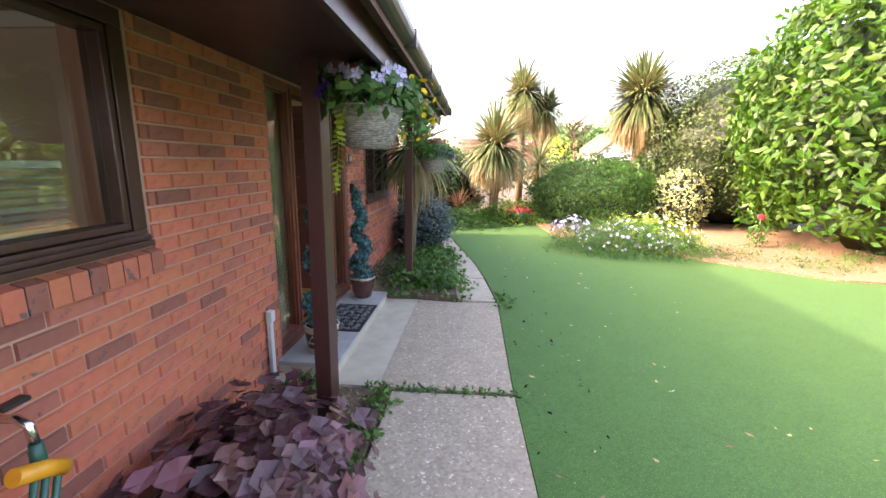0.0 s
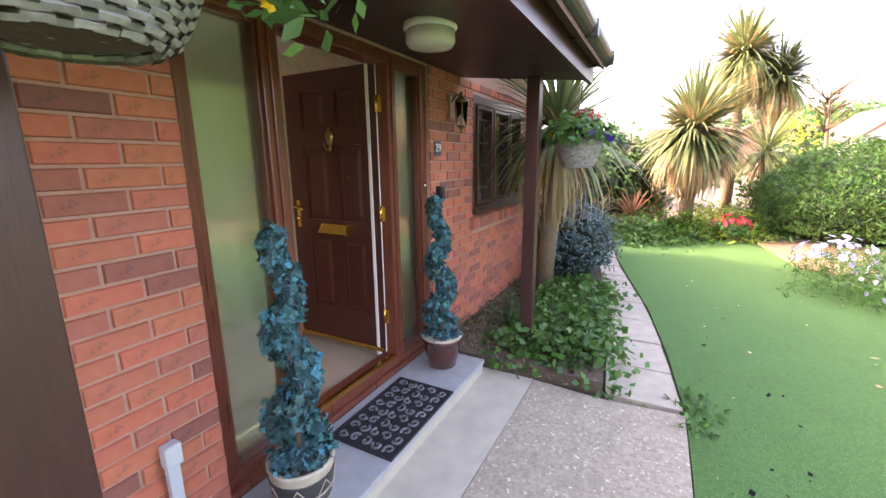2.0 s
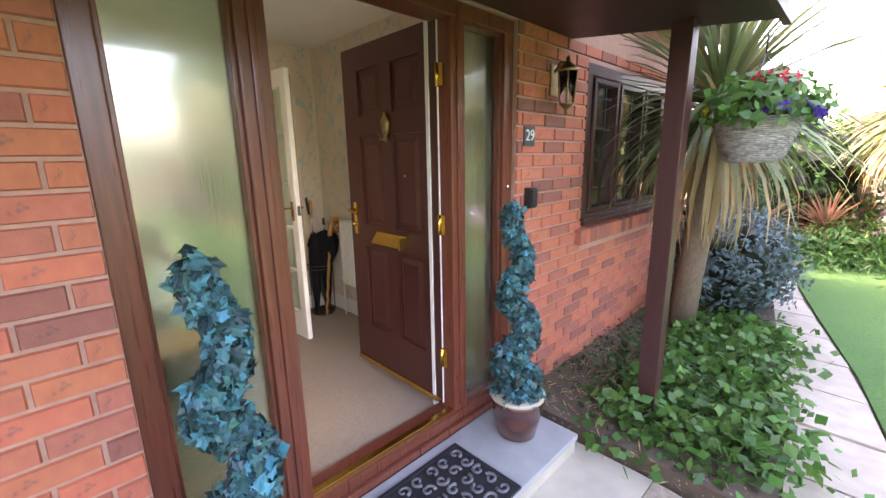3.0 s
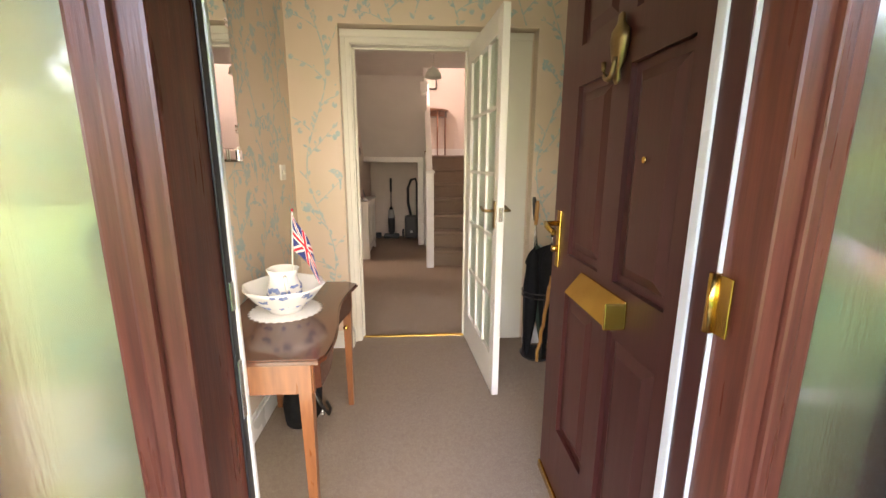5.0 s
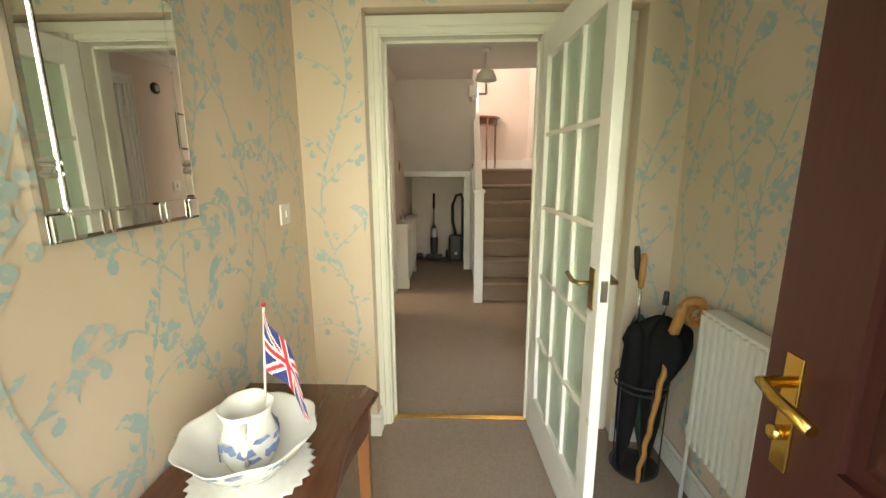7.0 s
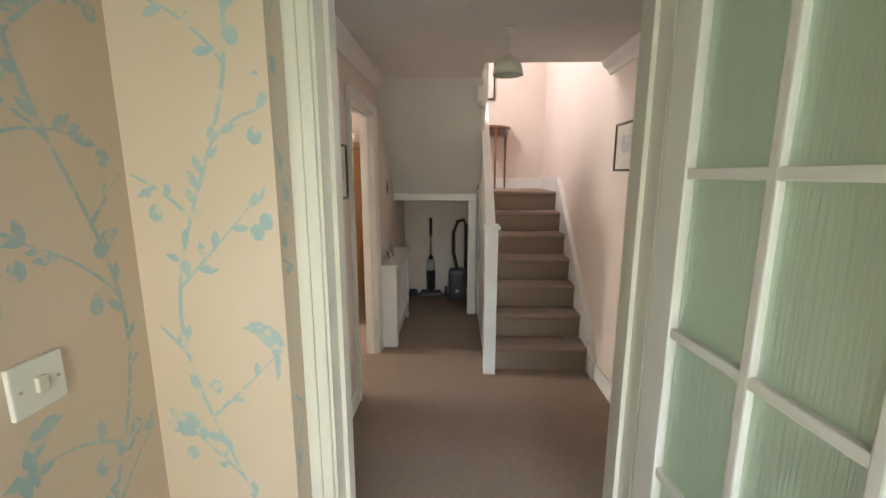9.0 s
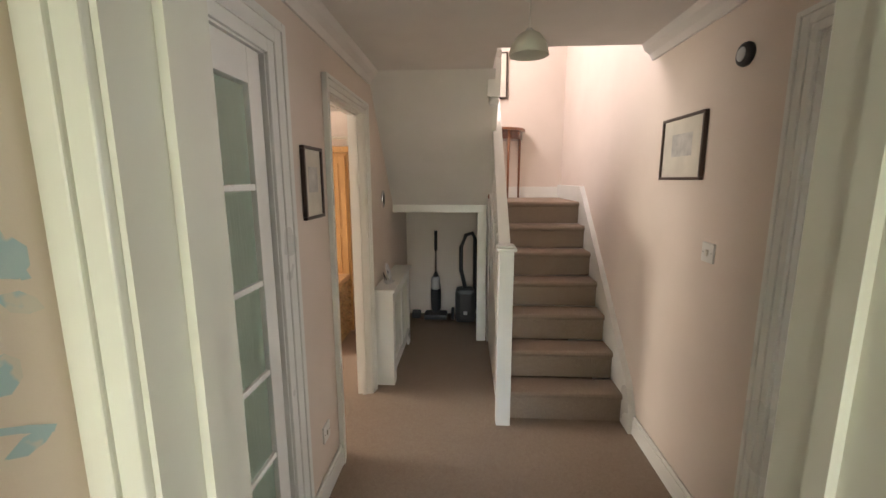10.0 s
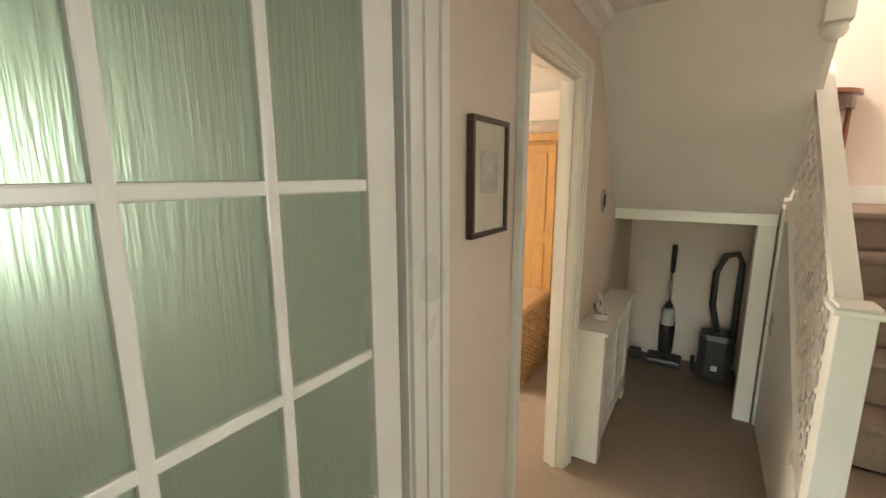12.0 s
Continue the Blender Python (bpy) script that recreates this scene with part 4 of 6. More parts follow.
room(-3.75, -2.30, -1.2, 2.634, "dining", -1.2, -3.7, -2.4)
room(-6.5, -3.86, -1.2, 2.634, "back_room", -1.2, -5.3, -3.95)
room(-4.3, -1.2, 4.581, 7.3, "lounge", 7.3, -3.9, -1.9)


# ---- stairs ----
RISE, GO, SX = 0.195, 0.21, -4.40
stairs = thing("staircase", pose(SX, 4.1, FL), "carpeted staircase with white painted string and panel", "stairs", kind="structure")
for i in range(7):
    x1 = SX - GO * i
    z1 = FL + RISE * (i + 1)
    bm = bmesh.new()
    back = x1 - GO if i < 6 else -6.6
    pr = [(back, FL + RISE * i), (x1 - 0.02, FL + RISE * i), (x1 - 0.02, z1 - 0.045), (x1 - 0.004, z1 - 0.035), (x1, z1 - 0.02), (x1 - 0.006, z1 - 0.005), (x1 - 0.02, z1), (back, z1)]
    prism(bm, pr, 3.70, 4.44, "y")
    part("stair_step", bm, CARPET, stairs, "beige carpeted step", True)
bm = bmesh.new()
zt = FL + RISE * 7
prism(bm, [(SX + 0.12, FL), (SX + 0.12, FL + .125), (SX + 0.03, FL + 0.30), (-5.68, zt + 0.14), (-6.6, zt + .14), (-6.6, FL)], 4.44, RW, "y")
part("wall_string", bm, WHITE, stairs, "white painted wall string", True)
part("landing_skirting", bx(-6.6, -6.58, 3.62, 4.44, zt, zt + .12, 0.003), WHITE, stairs, "", True)
bm = bmesh.new()
prism(bm, [(SX + 0.05, FL), (SX + 0.05, FL + .16), (-5.72, zt + 0.05), (-5.72, FL)], 3.645, 3.695, "y")
part("side_panel", bm, WHITE, stairs, "white panel below the balustrade", True)
part("landing_side", bx(-6.6, -5.72, 3.63, 3.70, FL, zt), WHITE, stairs, "", True)
part("cupboard_post", bx(-5.82, -5.73, 3.53, 3.62, FL, 1.46, 0.004), WHITE, stairs, "white cupboard door post", True)
bal = thing("balustrade", pose(-4.37, 3.71, FL), "white balustrade with fretwork panel and square newel", "balustrade")
part("newel_post", bx(-4.415, -4.325, 3.625, 3.715, FL, 1.33, 0.004), WHITE, bal, "", True)
bm = bmesh.new()
box(bm, -4.43, -4.31, 3.61, 3.73, 1.33, 1.352, 0.006)
box(bm, -4.42, -4.32, 3.62, 3.72, 1.352, 1.365, 0.005)
part("newel_cap", bm, WHITE, bal, "", True)
slope = RISE / GO
L = 1.35
bm = bmesh.new()
prism(bm, [(-4.40, 1.24), (-4.40, 1.31), (-4.40 - L, 1.31 + L * slope), (-4.40 - L, 1.24 + L * slope)], 3.635, 3.705, "y")
part("handrail", bm, WHITE, bal, "", True)
for i in range(16):
    x = -4.46 - i * 0.08
    z0 = 0.40 + (-4.45 - x) * slope
    z1 = 1.245 + (-4.40 - x) * slope
    bm = bmesh.new()
    n = 7
    for k in range(n):
        zc = z0 + (k + 0.5) * (z1 - z0) / n
        h = (z1 - z0) / n / 2
        ring = []
        for s in (1.0, 0.62):
            ring.append([(x + 0.04 * s * math.cos(a), zc + h * s * math.sin(a)) for a in np.linspace(0, 2 * math.pi, 9)[:-1]])
        for j in range(8):
            q = [ring[0][j], ring[0][(j + 1) % 8], ring[1][(j + 1) % 8], ring[1][j]]
            f = [bm.verts.new((a, 3.664, b)) for a, b in q]
            g = [bm.verts.new((a, 3.676, b)) for a, b in q]
            bm.faces.new(f)
            bm.faces.new(g[::-1])
            for a in range(4):
                bm.faces.new((f[a], f[(a + 1) % 4], g[(a + 1) % 4], g[a]))
    part("fret_strip", bm, WHITE, bal, "white pierced fretwork", True)
drop = thing("upper_newel_drop", pose(-4.95, 3.62, 2.3), "white newel post end hanging below the ceiling", "newel post")
part("post_end", bx(-5.0, -4.91, 3.57, 3.66, 2.33, 2.60, 0.004), WHITE, drop, "", True)
part("turned_tip", lathe(bmesh.new(), [(0.01, -0.06), (0.03, -0.05), (0.04, -0.03), (0.035, 0)], 14, (-4.955, 3.615, 2.33)), WHITE, drop, "", True)
bm = bmesh.new()
prism(bm, [(-4.88, 2.62), (-5.74, 1.62), (-5.74, 1.85), (-4.88, 2.85)], 3.621, 3.66, "y")
setting("upper_string", bm, WHITE, "white outer string of the upper flight", "trim")

# ---- wallpaper print: climbing stems with leaves, roses and long-tailed birds ----
pr_rng = random.Random(11)


def poly(V, F, pts):
    F.append(tuple(range(len(V), len(V) + len(pts))))
    V.extend(pts)


def leaf(V, F, x, y, a, s):
    poly(V, F, [(x + s * (t * math.cos(a) - w * math.sin(a)), y + s * (t * math.sin(a) + w * math.cos(a))) for t, w in ((0, 0), (.25, .17), (.6, .21), (1, 0), (.6, -.21), (.25, -.17))])


def bloom(V, F, x, y, s):
    """An open rose: ragged outer petals round a loose heart."""
    for k in range(7):
        a = k * .898 + pr_rng.uniform(-.2, .2)
        r = s * pr_rng.uniform(.45, .62)
        cx, cy, p = x + r * math.cos(a), y + r * math.sin(a), s * pr_rng.uniform(.30, .40)
        poly(V, F, [(cx + p * (1 + .15 * math.cos(3 * q + k)) * math.cos(q), cy + p * math.sin(q)) for q in np.linspace(0, 2 * math.pi, 10)[:-1]])
    poly(V, F, [(x + s * .26 * math.cos(q), y + s * .3 * math.sin(q)) for q in np.linspace(0, 2 * math.pi, 9)[:-1]])


def bird(V, F, x, y, s, way):
    def put(pts):
        poly(V, F, [(x + way * s * u, y + s * v) for u, v in pts])
    put([(-.30, .18), (-.22, .32), (-.05, .36), (.12, .22), (.20, .0), (.16, -.16), (.02, -.14), (-.14, -.02)])
    put([(-.46, .30), (-.38, .42), (-.24, .45), (-.12, .36), (-.16, .24), (-.30, .18), (-.40, .22)])
    put([(-.56, .29), (-.44, .36), (-.42, .27)])
    put([(.10, -.02), (.20, .0), (.30, -.42), (.28, -.78), (.20, -1.0), (.16, -.7), (.10, -.35)])
    put([(.02, -.12), (.10, -.12), (.12, -.5), (.02, -.72), (.0, -.4)])


def twig(V, F, x, y, a, length, curl, w0, leafy=.55, buds=.1):
    n = max(3, int(length / .03))
    for i in range(n):
        w = w0 * (1 - .75 * i / n)
        x2, y2 = x + .03 * math.cos(a), y + .03 * math.sin(a)
        nx, ny = -math.sin(a) * w, math.cos(a) * w
        poly(V, F, [(x + nx, y + ny), (x2 + nx, y2 + ny), (x2 - nx, y2 - ny), (x - nx, y - ny)])
        if pr_rng.random() < leafy:
            side = pr_rng.choice((-1, 1))
            leaf(V, F, x2, y2, a + side * pr_rng.uniform(.5, 1.1), pr_rng.uniform(.03, .05))
        if pr_rng.random() < buds:
            side = pr_rng.choice((-1, 1))
            bx_, by_ = x2 - side * math.sin(a) * .045, y2 + side * math.cos(a) * .045
            poly(V, F, [(bx_ + .016 * math.cos(q), by_ + .019 * math.sin(q)) for q in np.linspace(0, 2 * math.pi, 8)[:-1]])
        x, y, a = x2, y2, a + curl
    leaf(V, F, x, y, a, .055)
    return x, y


def climber(V, F, u, v0, v1, flip):
    """One winding stem up the wall with side twigs in turn."""
    y, k, side = v0, 0, flip
    while y < v1:
        x = u + .075 * math.sin((y - v0) * 5.2 + flip)
        x2, y2 = u + .075 * math.sin((y + .03 - v0) * 5.2 + flip), y + .03
        poly(V, F, [(x - .0042, y), (x + .0042, y), (x2 + .0042, y2), (x2 - .0042, y2)])
        if pr_rng.random() < .4:
            leaf(V, F, x2, y2, pr_rng.uniform(.2, 2.9), pr_rng.uniform(.035, .055))
        if k % 5 == 3:
            ex, ey = twig(V, F, x2, y2, 1.57 - side * pr_rng.uniform(.5, .9), pr_rng.uniform(.16, .30), side * pr_rng.uniform(-.22, .05), .0042, .6, .25)
            if k % 10 == 3:
                bloom(V, F, ex, ey, pr_rng.uniform(.036, .05))
            elif k % 20 == 8:
                bird(V, F, ex, ey + .03, pr_rng.uniform(.10, .125), side)
            side = -side
        y, k = y2, k + 1


def paper_print(name, u0, u1, v0, v1, place, holes=(), step=.235):
    V, F = [], []
    n = max(1, round((u1 - u0) / step))
    for i in range(n):
        climber(V, F, u0 + (u1 - u0) * (i + .5) / n, v0 - (i % 2) * .35, v1, 1 if i % 2 else -1)
    keep = [f for f in F if all(u0 < V[i][0] < u1 and v0 < V[i][1] < v1 and not any(h[0] < V[i][0] < h[1] and h[2] < V[i][1] < h[3] for h in holes) for i in f)]
    lift = {i: 0.0000009 * k for k, f in enumerate(F) for i in f}
    ob = soup(name, [place(*p, lift[k]) for k, p in enumerate(V)], keep, MOTIF)
    return tagged(ob, "duck-egg blue climbing roses and birds on the wallpaper", "wallpaper", kind="structure")


paper_print("wallpaper_print_left", -2.17, -0.32, FL + .13, CEIL, lambda u, v, d: (u, LW + .0005 + d, v))
paper_print("wallpaper_print_right", -2.17, -0.32, FL + .13, CEIL, lambda u, v, d: (u, RW - .0005 - d, v))
paper_print("wallpaper_print_inner", LW + .005, 3.043, FL + .13, CEIL, lambda u, v, d: (-2.1795 + d, u, v))
paper_print("wallpaper_print_inner", 4.277, RW - .005, FL + .13, CEIL, lambda u, v, d: (-2.1795 + d, u, v))
paper_print("wallpaper_print_return", -2.25, -2.182, FL + .13, 2.26, lambda u, v, d: (u, 3.0455 + d, v), step=.07)
paper_print("wallpaper_print_head", 3.045, 4.275, 2.272, CEIL, lambda u, v, d: (-2.1795 + d, u, v), step=.2)


# ---- porch furniture ----
def console_table():
    t = thing("console_table", pose(-1.093, 2.985, FL), "serpentine-fronted mahogany console table against the wall", "table")
    x0, x1, zt = -0.425, 0.425, 0.675
    top = [(x0, -0.235), (x1, -0.235), (x1, 0.215)]
    top += [(x1 - 0.84 * k / 24, 0.205 + 0.022 * math.sin(2 * math.pi * k / 24 * 1.0 + .6) + 0.012) for k in range(1, 24)]
    top += [(x0, 0.17)]
    bm = prism(bmesh.new(), top, zt - 0.02, zt)
    e = [q for q in bm.edges if abs(q.verts[0].co.z - q.verts[1].co.z) < 1e-4]
    bmesh.ops.bevel(bm, geom=e, offset=0.005, segments=2, affect='EDGES')
    part("tabletop", bm, TABLEWOOD, t, "dark polished mahogany top")
    part("apron", bx(x1 - .045, x1 - .025, -0.2, .19, zt - .13, zt - .02), TABLELEG, t)
    part("apron", bx(x0 + .025, x0 + .045, -0.2, .19, zt - .13, zt - .02), TABLELEG, t)
    ap = [(x, y - .03) for x, y in top[2:]]
    bm = prism(bmesh.new(), [(x1 - .04, .165)] + [(a * .92, b) for a, b in ap[1:-1]] + [(x0 + .04, .165)] + [(a * .92, b - .02) for a, b in ap[1:-1]][::-1], zt - .13, zt - .02)
    part("drawer_front", bm, TABLEWOOD, t, "curved mahogany drawer front")
    part("drawer_knob", lathe(bmesh.new(), [(.004, 0), (.012, .012), (.008, .02)], 10), GOLD, t).matrix_basis = pose(0, .215, zt - .075, -90, 0, 0)
    for x in (x0 + .035, x1 - .035):
        for y in (-.205, .165):
            bm = bmesh.new()
            a = [bm.verts.new((x + i * .022, y + j * .022, zt - .02)) for i, j in ((-1, -1), (1, -1), (1, 1), (-1, 1))]
            b = [bm.verts.new((x + i * .013, y + j * .013, 0)) for i, j in ((-1, -1), (1, -1), (1, 1), (-1, 1))]
            bm.faces.new(a)
            bm.faces.new(b[::-1])
            for k in range(4):
                bm.faces.new((a[k], a[(k + 1) % 4], b[(k + 1) % 4], b[k]))
            part("leg", bm, TABLELEG, t, "tapered mahogany leg")


console_table()
TT = FL + 0.675
bm = bmesh.new()
lathe(bm, [(0.135, 0), (0.142, .002), (0.135, .004)], 60, (-1.11, 2.97, TT + .0005), lambda a, z: 1 + 0.04 * math.cos(a * 30))
solo("lace_doily", bm, LACE, "white crocheted lace doily on the console table", "doily")
flute = lambda a, z: 1 + (0.035 * max(0, (z - .03) / .08)) * math.cos(a * 8)
bowl = thing("wash_bowl", pose(-1.11, 2.97, TT + .005), "white china wash bowl with blue landscape print", "bowl")
part("body", lathe(bmesh.new(), [(.065, 0), (.07, .012), (.085, .025), (.115, .05), (.14, .085), (.158, .11), (.153, .108), (.135, .083), (.11, .052), (.08, .03), (.03, .022)], 48, (0, 0, 0), flute), CHINA, bowl)
jug = thing("wash_jug", pose(-1.11, 2.97, TT + .029), "white china jug with blue print standing in the bowl", "jug")
part("body", lathe(bmesh.new(), [(.05, 0), (.055, .01), (.066, .04), (.066, .07), (.055, .10), (.052, .12), (.062, .15), (.058, .149), (.048, .12), (.05, .1), (.055, .05), (.02, .02)], 36, (0, 0, 0), lambda a, z: 1 + (.22 * max(0, math.cos(a - 3.6)) ** 6 + .03 * math.cos(a * 6)) * max(0, (z - .1) / .05)), CHINA, jug)
part("handle", tube(bmesh.new(), [(.05, .02, .13), (.085, .035, .125), (.095, .04, .09), (.08, .035, .05), (.06, .025, .04)], .007, 8), CHINA, jug)
for ob, r0, z0, z1, nn in ((bowl, (.098, .148), .036, .098, 44), (jug, (.0675, .0675), .03, .088, 22)):
    bm = bmesh.new()
    for k in range(nn):
        a, z = k * 2 * math.pi / nn + rng.uniform(-.1, .1), rng.uniform(z0, z1)
        f = (z - z0) / (z1 - z0)
        r = (r0[0] + (r0[1] - r0[0]) * f) * (1.015 + (.035 * max(0, (z - .03) / .08) if ob is bowl else 0))
        w, h = rng.uniform(.1, .24) * (.1 / r), rng.uniform(.007, .016)
        tl = (r0[1] - r0[0]) / (z1 - z0)
        q = [bm.verts.new(((r + tl * dz) * math.cos(a + da), (r + tl * dz) * math.sin(a + da), z + dz)) for da, dz in ((-w, -h * .3), (-w * .3, -h), (w, -h * .4), (w * .6, h), (0, h * .6), (-w * .7, h * .9))]
        bm.faces.new(q)
    tagged(part("printed_landscape", bm, CHINABLUE, ob), "blue transfer print", kind="stuff")

# small union flag on a stick, standing in the jug
flag = thing("union_flag", pose(-1.15, 2.99, TT + .07), "small British union flag on a white stick, drooping", "flag")
part("stick", tube(bmesh.new(), [(0, 0, 0), (-.02, .015, .33)], .003, 8), FLAGWHITE, flag, "white stick")
part("finial", lathe(bmesh.new(), [(.002, 0), (.006, .006), (.002, .012)], 8, (-.02, .015, .33)), FLAGRED, flag, "red tip")
FN, FM = 60, 36
bm = bmesh.new()
g = []
for i in range(FN + 1):
    for j in range(FM + 1):
        a, b = i / FN, j / FM
        # cloth hangs and folds: fly end drops
        g.append(bm.verts.new((-.018 + .012 * math.sin(a * 7 + b * 1.5), .014 + .10 * a * (1 - .25 * (1 - b)), .32 - .15 * b - .15 * a ** 1.15)))
mats = {"b": 0, "w": 1, "r": 2}
for i in range(FN):
    for j in range(FM):
        f = bm.faces.new((g[i * (FM + 1) + j], g[(i + 1) * (FM + 1) + j], g[(i + 1) * (FM + 1) + j + 1], g[i * (FM + 1) + j + 1]))
        f.smooth = True
        u, v = (i + .5) / FN * 2 - 1, (j + .5) / FM * 2 - 1
        k = "b"
        dgl = min(abs(u - v), abs(u + v))
        if dgl < .2:
            k = "w"
        if dgl < .08:
            k = "r"
        if abs(u) < .15 or abs(v) < .22:
            k = "w"
        if abs(u) < .09 or abs(v) < .13:
            k = "r"
        f.material_index = mats[k]
fl = part("cloth", bm, [FLAGBLUE, FLAGWHITE, FLAGRED], flag, "blue cloth with red and white crosses")

# bag on the floor under the table
bag = thing("handbag", pose(-1.38, 2.93, FL), "black leather bag on the carpet under the table", "bag")
bm = bmesh.new()
lathe(bm, [(.10, 0), (.14, .03), (.15, .12), (.12, .22), (.03, .27)], 18)
for v in bm.verts:
    v.co.y *= .6
part("body", bm, BLACKCLOTH, bag)
part("strap", tube(bmesh.new(), [(-.1, .09, .02), (-.05, .12, .01), (.04, .13, .04), (.09, .11, .12), (.06, .06, .22)], .009, 6), BLACK, bag, "black strap")
part("buckle", tube(bmesh.new(), [(.06 + .02 * math.cos(a), .11, .07 + .02 * math.sin(a)) for a in np.linspace(0, 2 * math.pi, 10)], .004, 6), CHROME, bag, "steel buckle")

# bevelled mirror
mir = thing("wall_mirror", pose(-1.165, LW, 1.46), "wall mirror with a shiny glass border", "mirror")
part("backing", bx(-1.351, -.936, LW + .001, LW + .016, 1.460, 2.140), CHROME, mir, "thin silvered edge", True)
part("glass", bx(-1.306, -.981, LW + .017, LW + .022, 1.515, 2.085), MIRROR, mir, "", True)
# border of short bevelled strips, set in from the thin outer edge
for along, lo, hi, c0, c1 in (("x", -1.306, -.981, 1.462, 1.513), ("x", -1.306, -.981, 2.087, 2.138), ("z", 1.515, 2.085, -1.349, -1.308), ("z", 1.515, 2.085, -.979, -.938)):
    cuts = [lo, lo + .07, lo + .09, hi - .09, hi - .07, hi]
    for p, q in zip(cuts, cuts[1:]):
        o = [(p + .0015, c0), (q - .0015, c0), (q - .0015, c1), (p + .0015, c1)]
        n = [(p + .008, c0 + .008), (q - .008, c0 + .008), (q - .008, c1 - .008), (p + .008, c1 - .008)]
        if along == "z":
            o, n = [(v, u) for u, v in o], [(v, u) for u, v in n]
        bm = bmesh.new()
        A = [bm.verts.new((u, LW + .0165, v)) for u, v in o]
        B = [bm.verts.new((u, LW + .0185, v)) for u, v in n]
        bm.faces.new(B)
        for k in range(4):
            bm.faces.new((A[k], A[(k + 1) % 4], B[(k + 1) % 4], B[k]))
        part("bevelled_strip", bm, MIRROR, mir, "bevelled mirror strip", True)
for u0 in (-1.349, -.979):
    for v0 in (1.462, 2.087):
        part("corner_block", bx(u0, u0 + .041, LW + .0165, LW + .026, v0, v0 + .051, .006), MIRROR, mir, "bevelled mirror corner", True)


def switch(x, y, z, side, label="white plastic light switch on the wall", knobs=1):
    s = thing("light_switch", pose(x, y, z, 0, 0, 0 if side > 0 else 180), label, "switch", "light switches")
    part("plate", bx(-.043, .043, 0, .009, -.043, .043, .003), WHITE, s)
    for k in range(knobs):
        part("rocker", bx(-.008, .008, .009, .016, -.013, .013, .002), CREAM, s)
    for q in (-.03, .03):
        part("screw", lathe(bmesh.new(), [(.003, 0), (.003, .001)], 8), CHROME, s).matrix_basis = pose(q, .0095, 0, -90, 0, 0)


switch(-1.94, LW, 1.40, 1)
switch(-3.71, RW, 1.44, -1)
switch(-3.72, LW, 0.52, 1, "white plastic wall socket near the skirting", 2)

# radiator on the porch's right wall
rad = thing("radiator", pose(-1.25, RW, .5), "white panelled steel radiator on the wall", "radiator")
bm = bmesh.new()
for i in range(27):
    x = -1.75 + i * .037
    part("column", bx(x, x + .024, RW - .095, RW - .05, .50, 1.045, .006), WHITE, rad, "", True)
box(bm, -1.75, -.75, RW - .083, RW - .048, .49, 1.05, .004)
part("panel", bm, WHITE, rad, "", True)
part("top_grille", bx(-1.75, -.75, RW - .09, RW - .02, 1.05, 1.06, .002), WHITE, rad, "", True)
for x in (-1.6, -.9):
    part("bracket", bx(x, x + .04, RW - .05, RW, .55, 1.0), WHITE, rad, "", True)
part("pipe", tube(bmesh.new(), [(-1.79, RW - .06, FL), (-1.79, RW - .06, .53), (-1.74, RW - .06, .535)], .008, 8), WHITE, rad, "white painted pipe", True)
part("valve", lathe(bmesh.new(), [(.014, 0), (.016, .02), (.014, .045)], 12, (-1.79, RW - .06, .51)), WHITE, rad, "", True)

# umbrella stand with umbrellas and sticks
st = thing("umbrella_stand", pose(-1.98, 4.3, FL), "black wire umbrella stand with round rings", "umbrella stand")
for z, r in ((.02, .105), (.43, .11), (.46, .11)):
    part("ring", tube(bmesh.new(), [(r * math.cos(a), r * math.sin(a), z) for a in np.linspace(0, 2 * math.pi, 25)], .004, 6), BLACK, st)
for k in range(5):
    a = k * 1.2566
    part("rod", tube(bmesh.new(), [(.105 * math.cos(a), .105 * math.sin(a), .02), (.11 * math.cos(a), .11 * math.sin(a), .46)], .0035, 6), BLACK, st)
part("drip_tray", lathe(bmesh.new(), [(.09, 0), (.1, .004), (.1, .02), (.094, .02), (.09, .008)], 24), BLACK, st)


def umbrella(x, y, lean, rz, cloth, handle, label, crook, h=.9):
    u = thing("umbrella", pose(x, y, FL + .012, lean, 0, rz), label, "umbrella", "umbrellas in the stand")
    part("canopy", lathe(bmesh.new(), [(.006, 0), (.014, .03), (.036, .25), (.048, .5), (.036, h * .75), (.014, h * .8)], 16, (0, 0, 0), lambda a, z: 1 + .18 * math.cos(a * 7 + z * 4)), cloth, u)
    part("shaft", tube(bmesh.new(), [(0, 0, h * .78), (0, 0, h)], .006, 8), CHROME, u, "steel shaft")
    if crook:
        part("handle", tube(bmesh.new(), [(0, 0, h * .9), (0, 0, h)] + [(.05 - .05 * math.cos(a), 0, h + .05 * math.sin(a)) for a in np.linspace(.4, 3.6, 9)], .012, 10), handle, u, "curved wooden crook handle")
    else:
        part("handle", lathe(bmesh.new(), [(.011, 0), (.014, .05), (.013, .13), (.009, .15)], 12, (0, 0, h - .02)), handle, u, "straight handle")


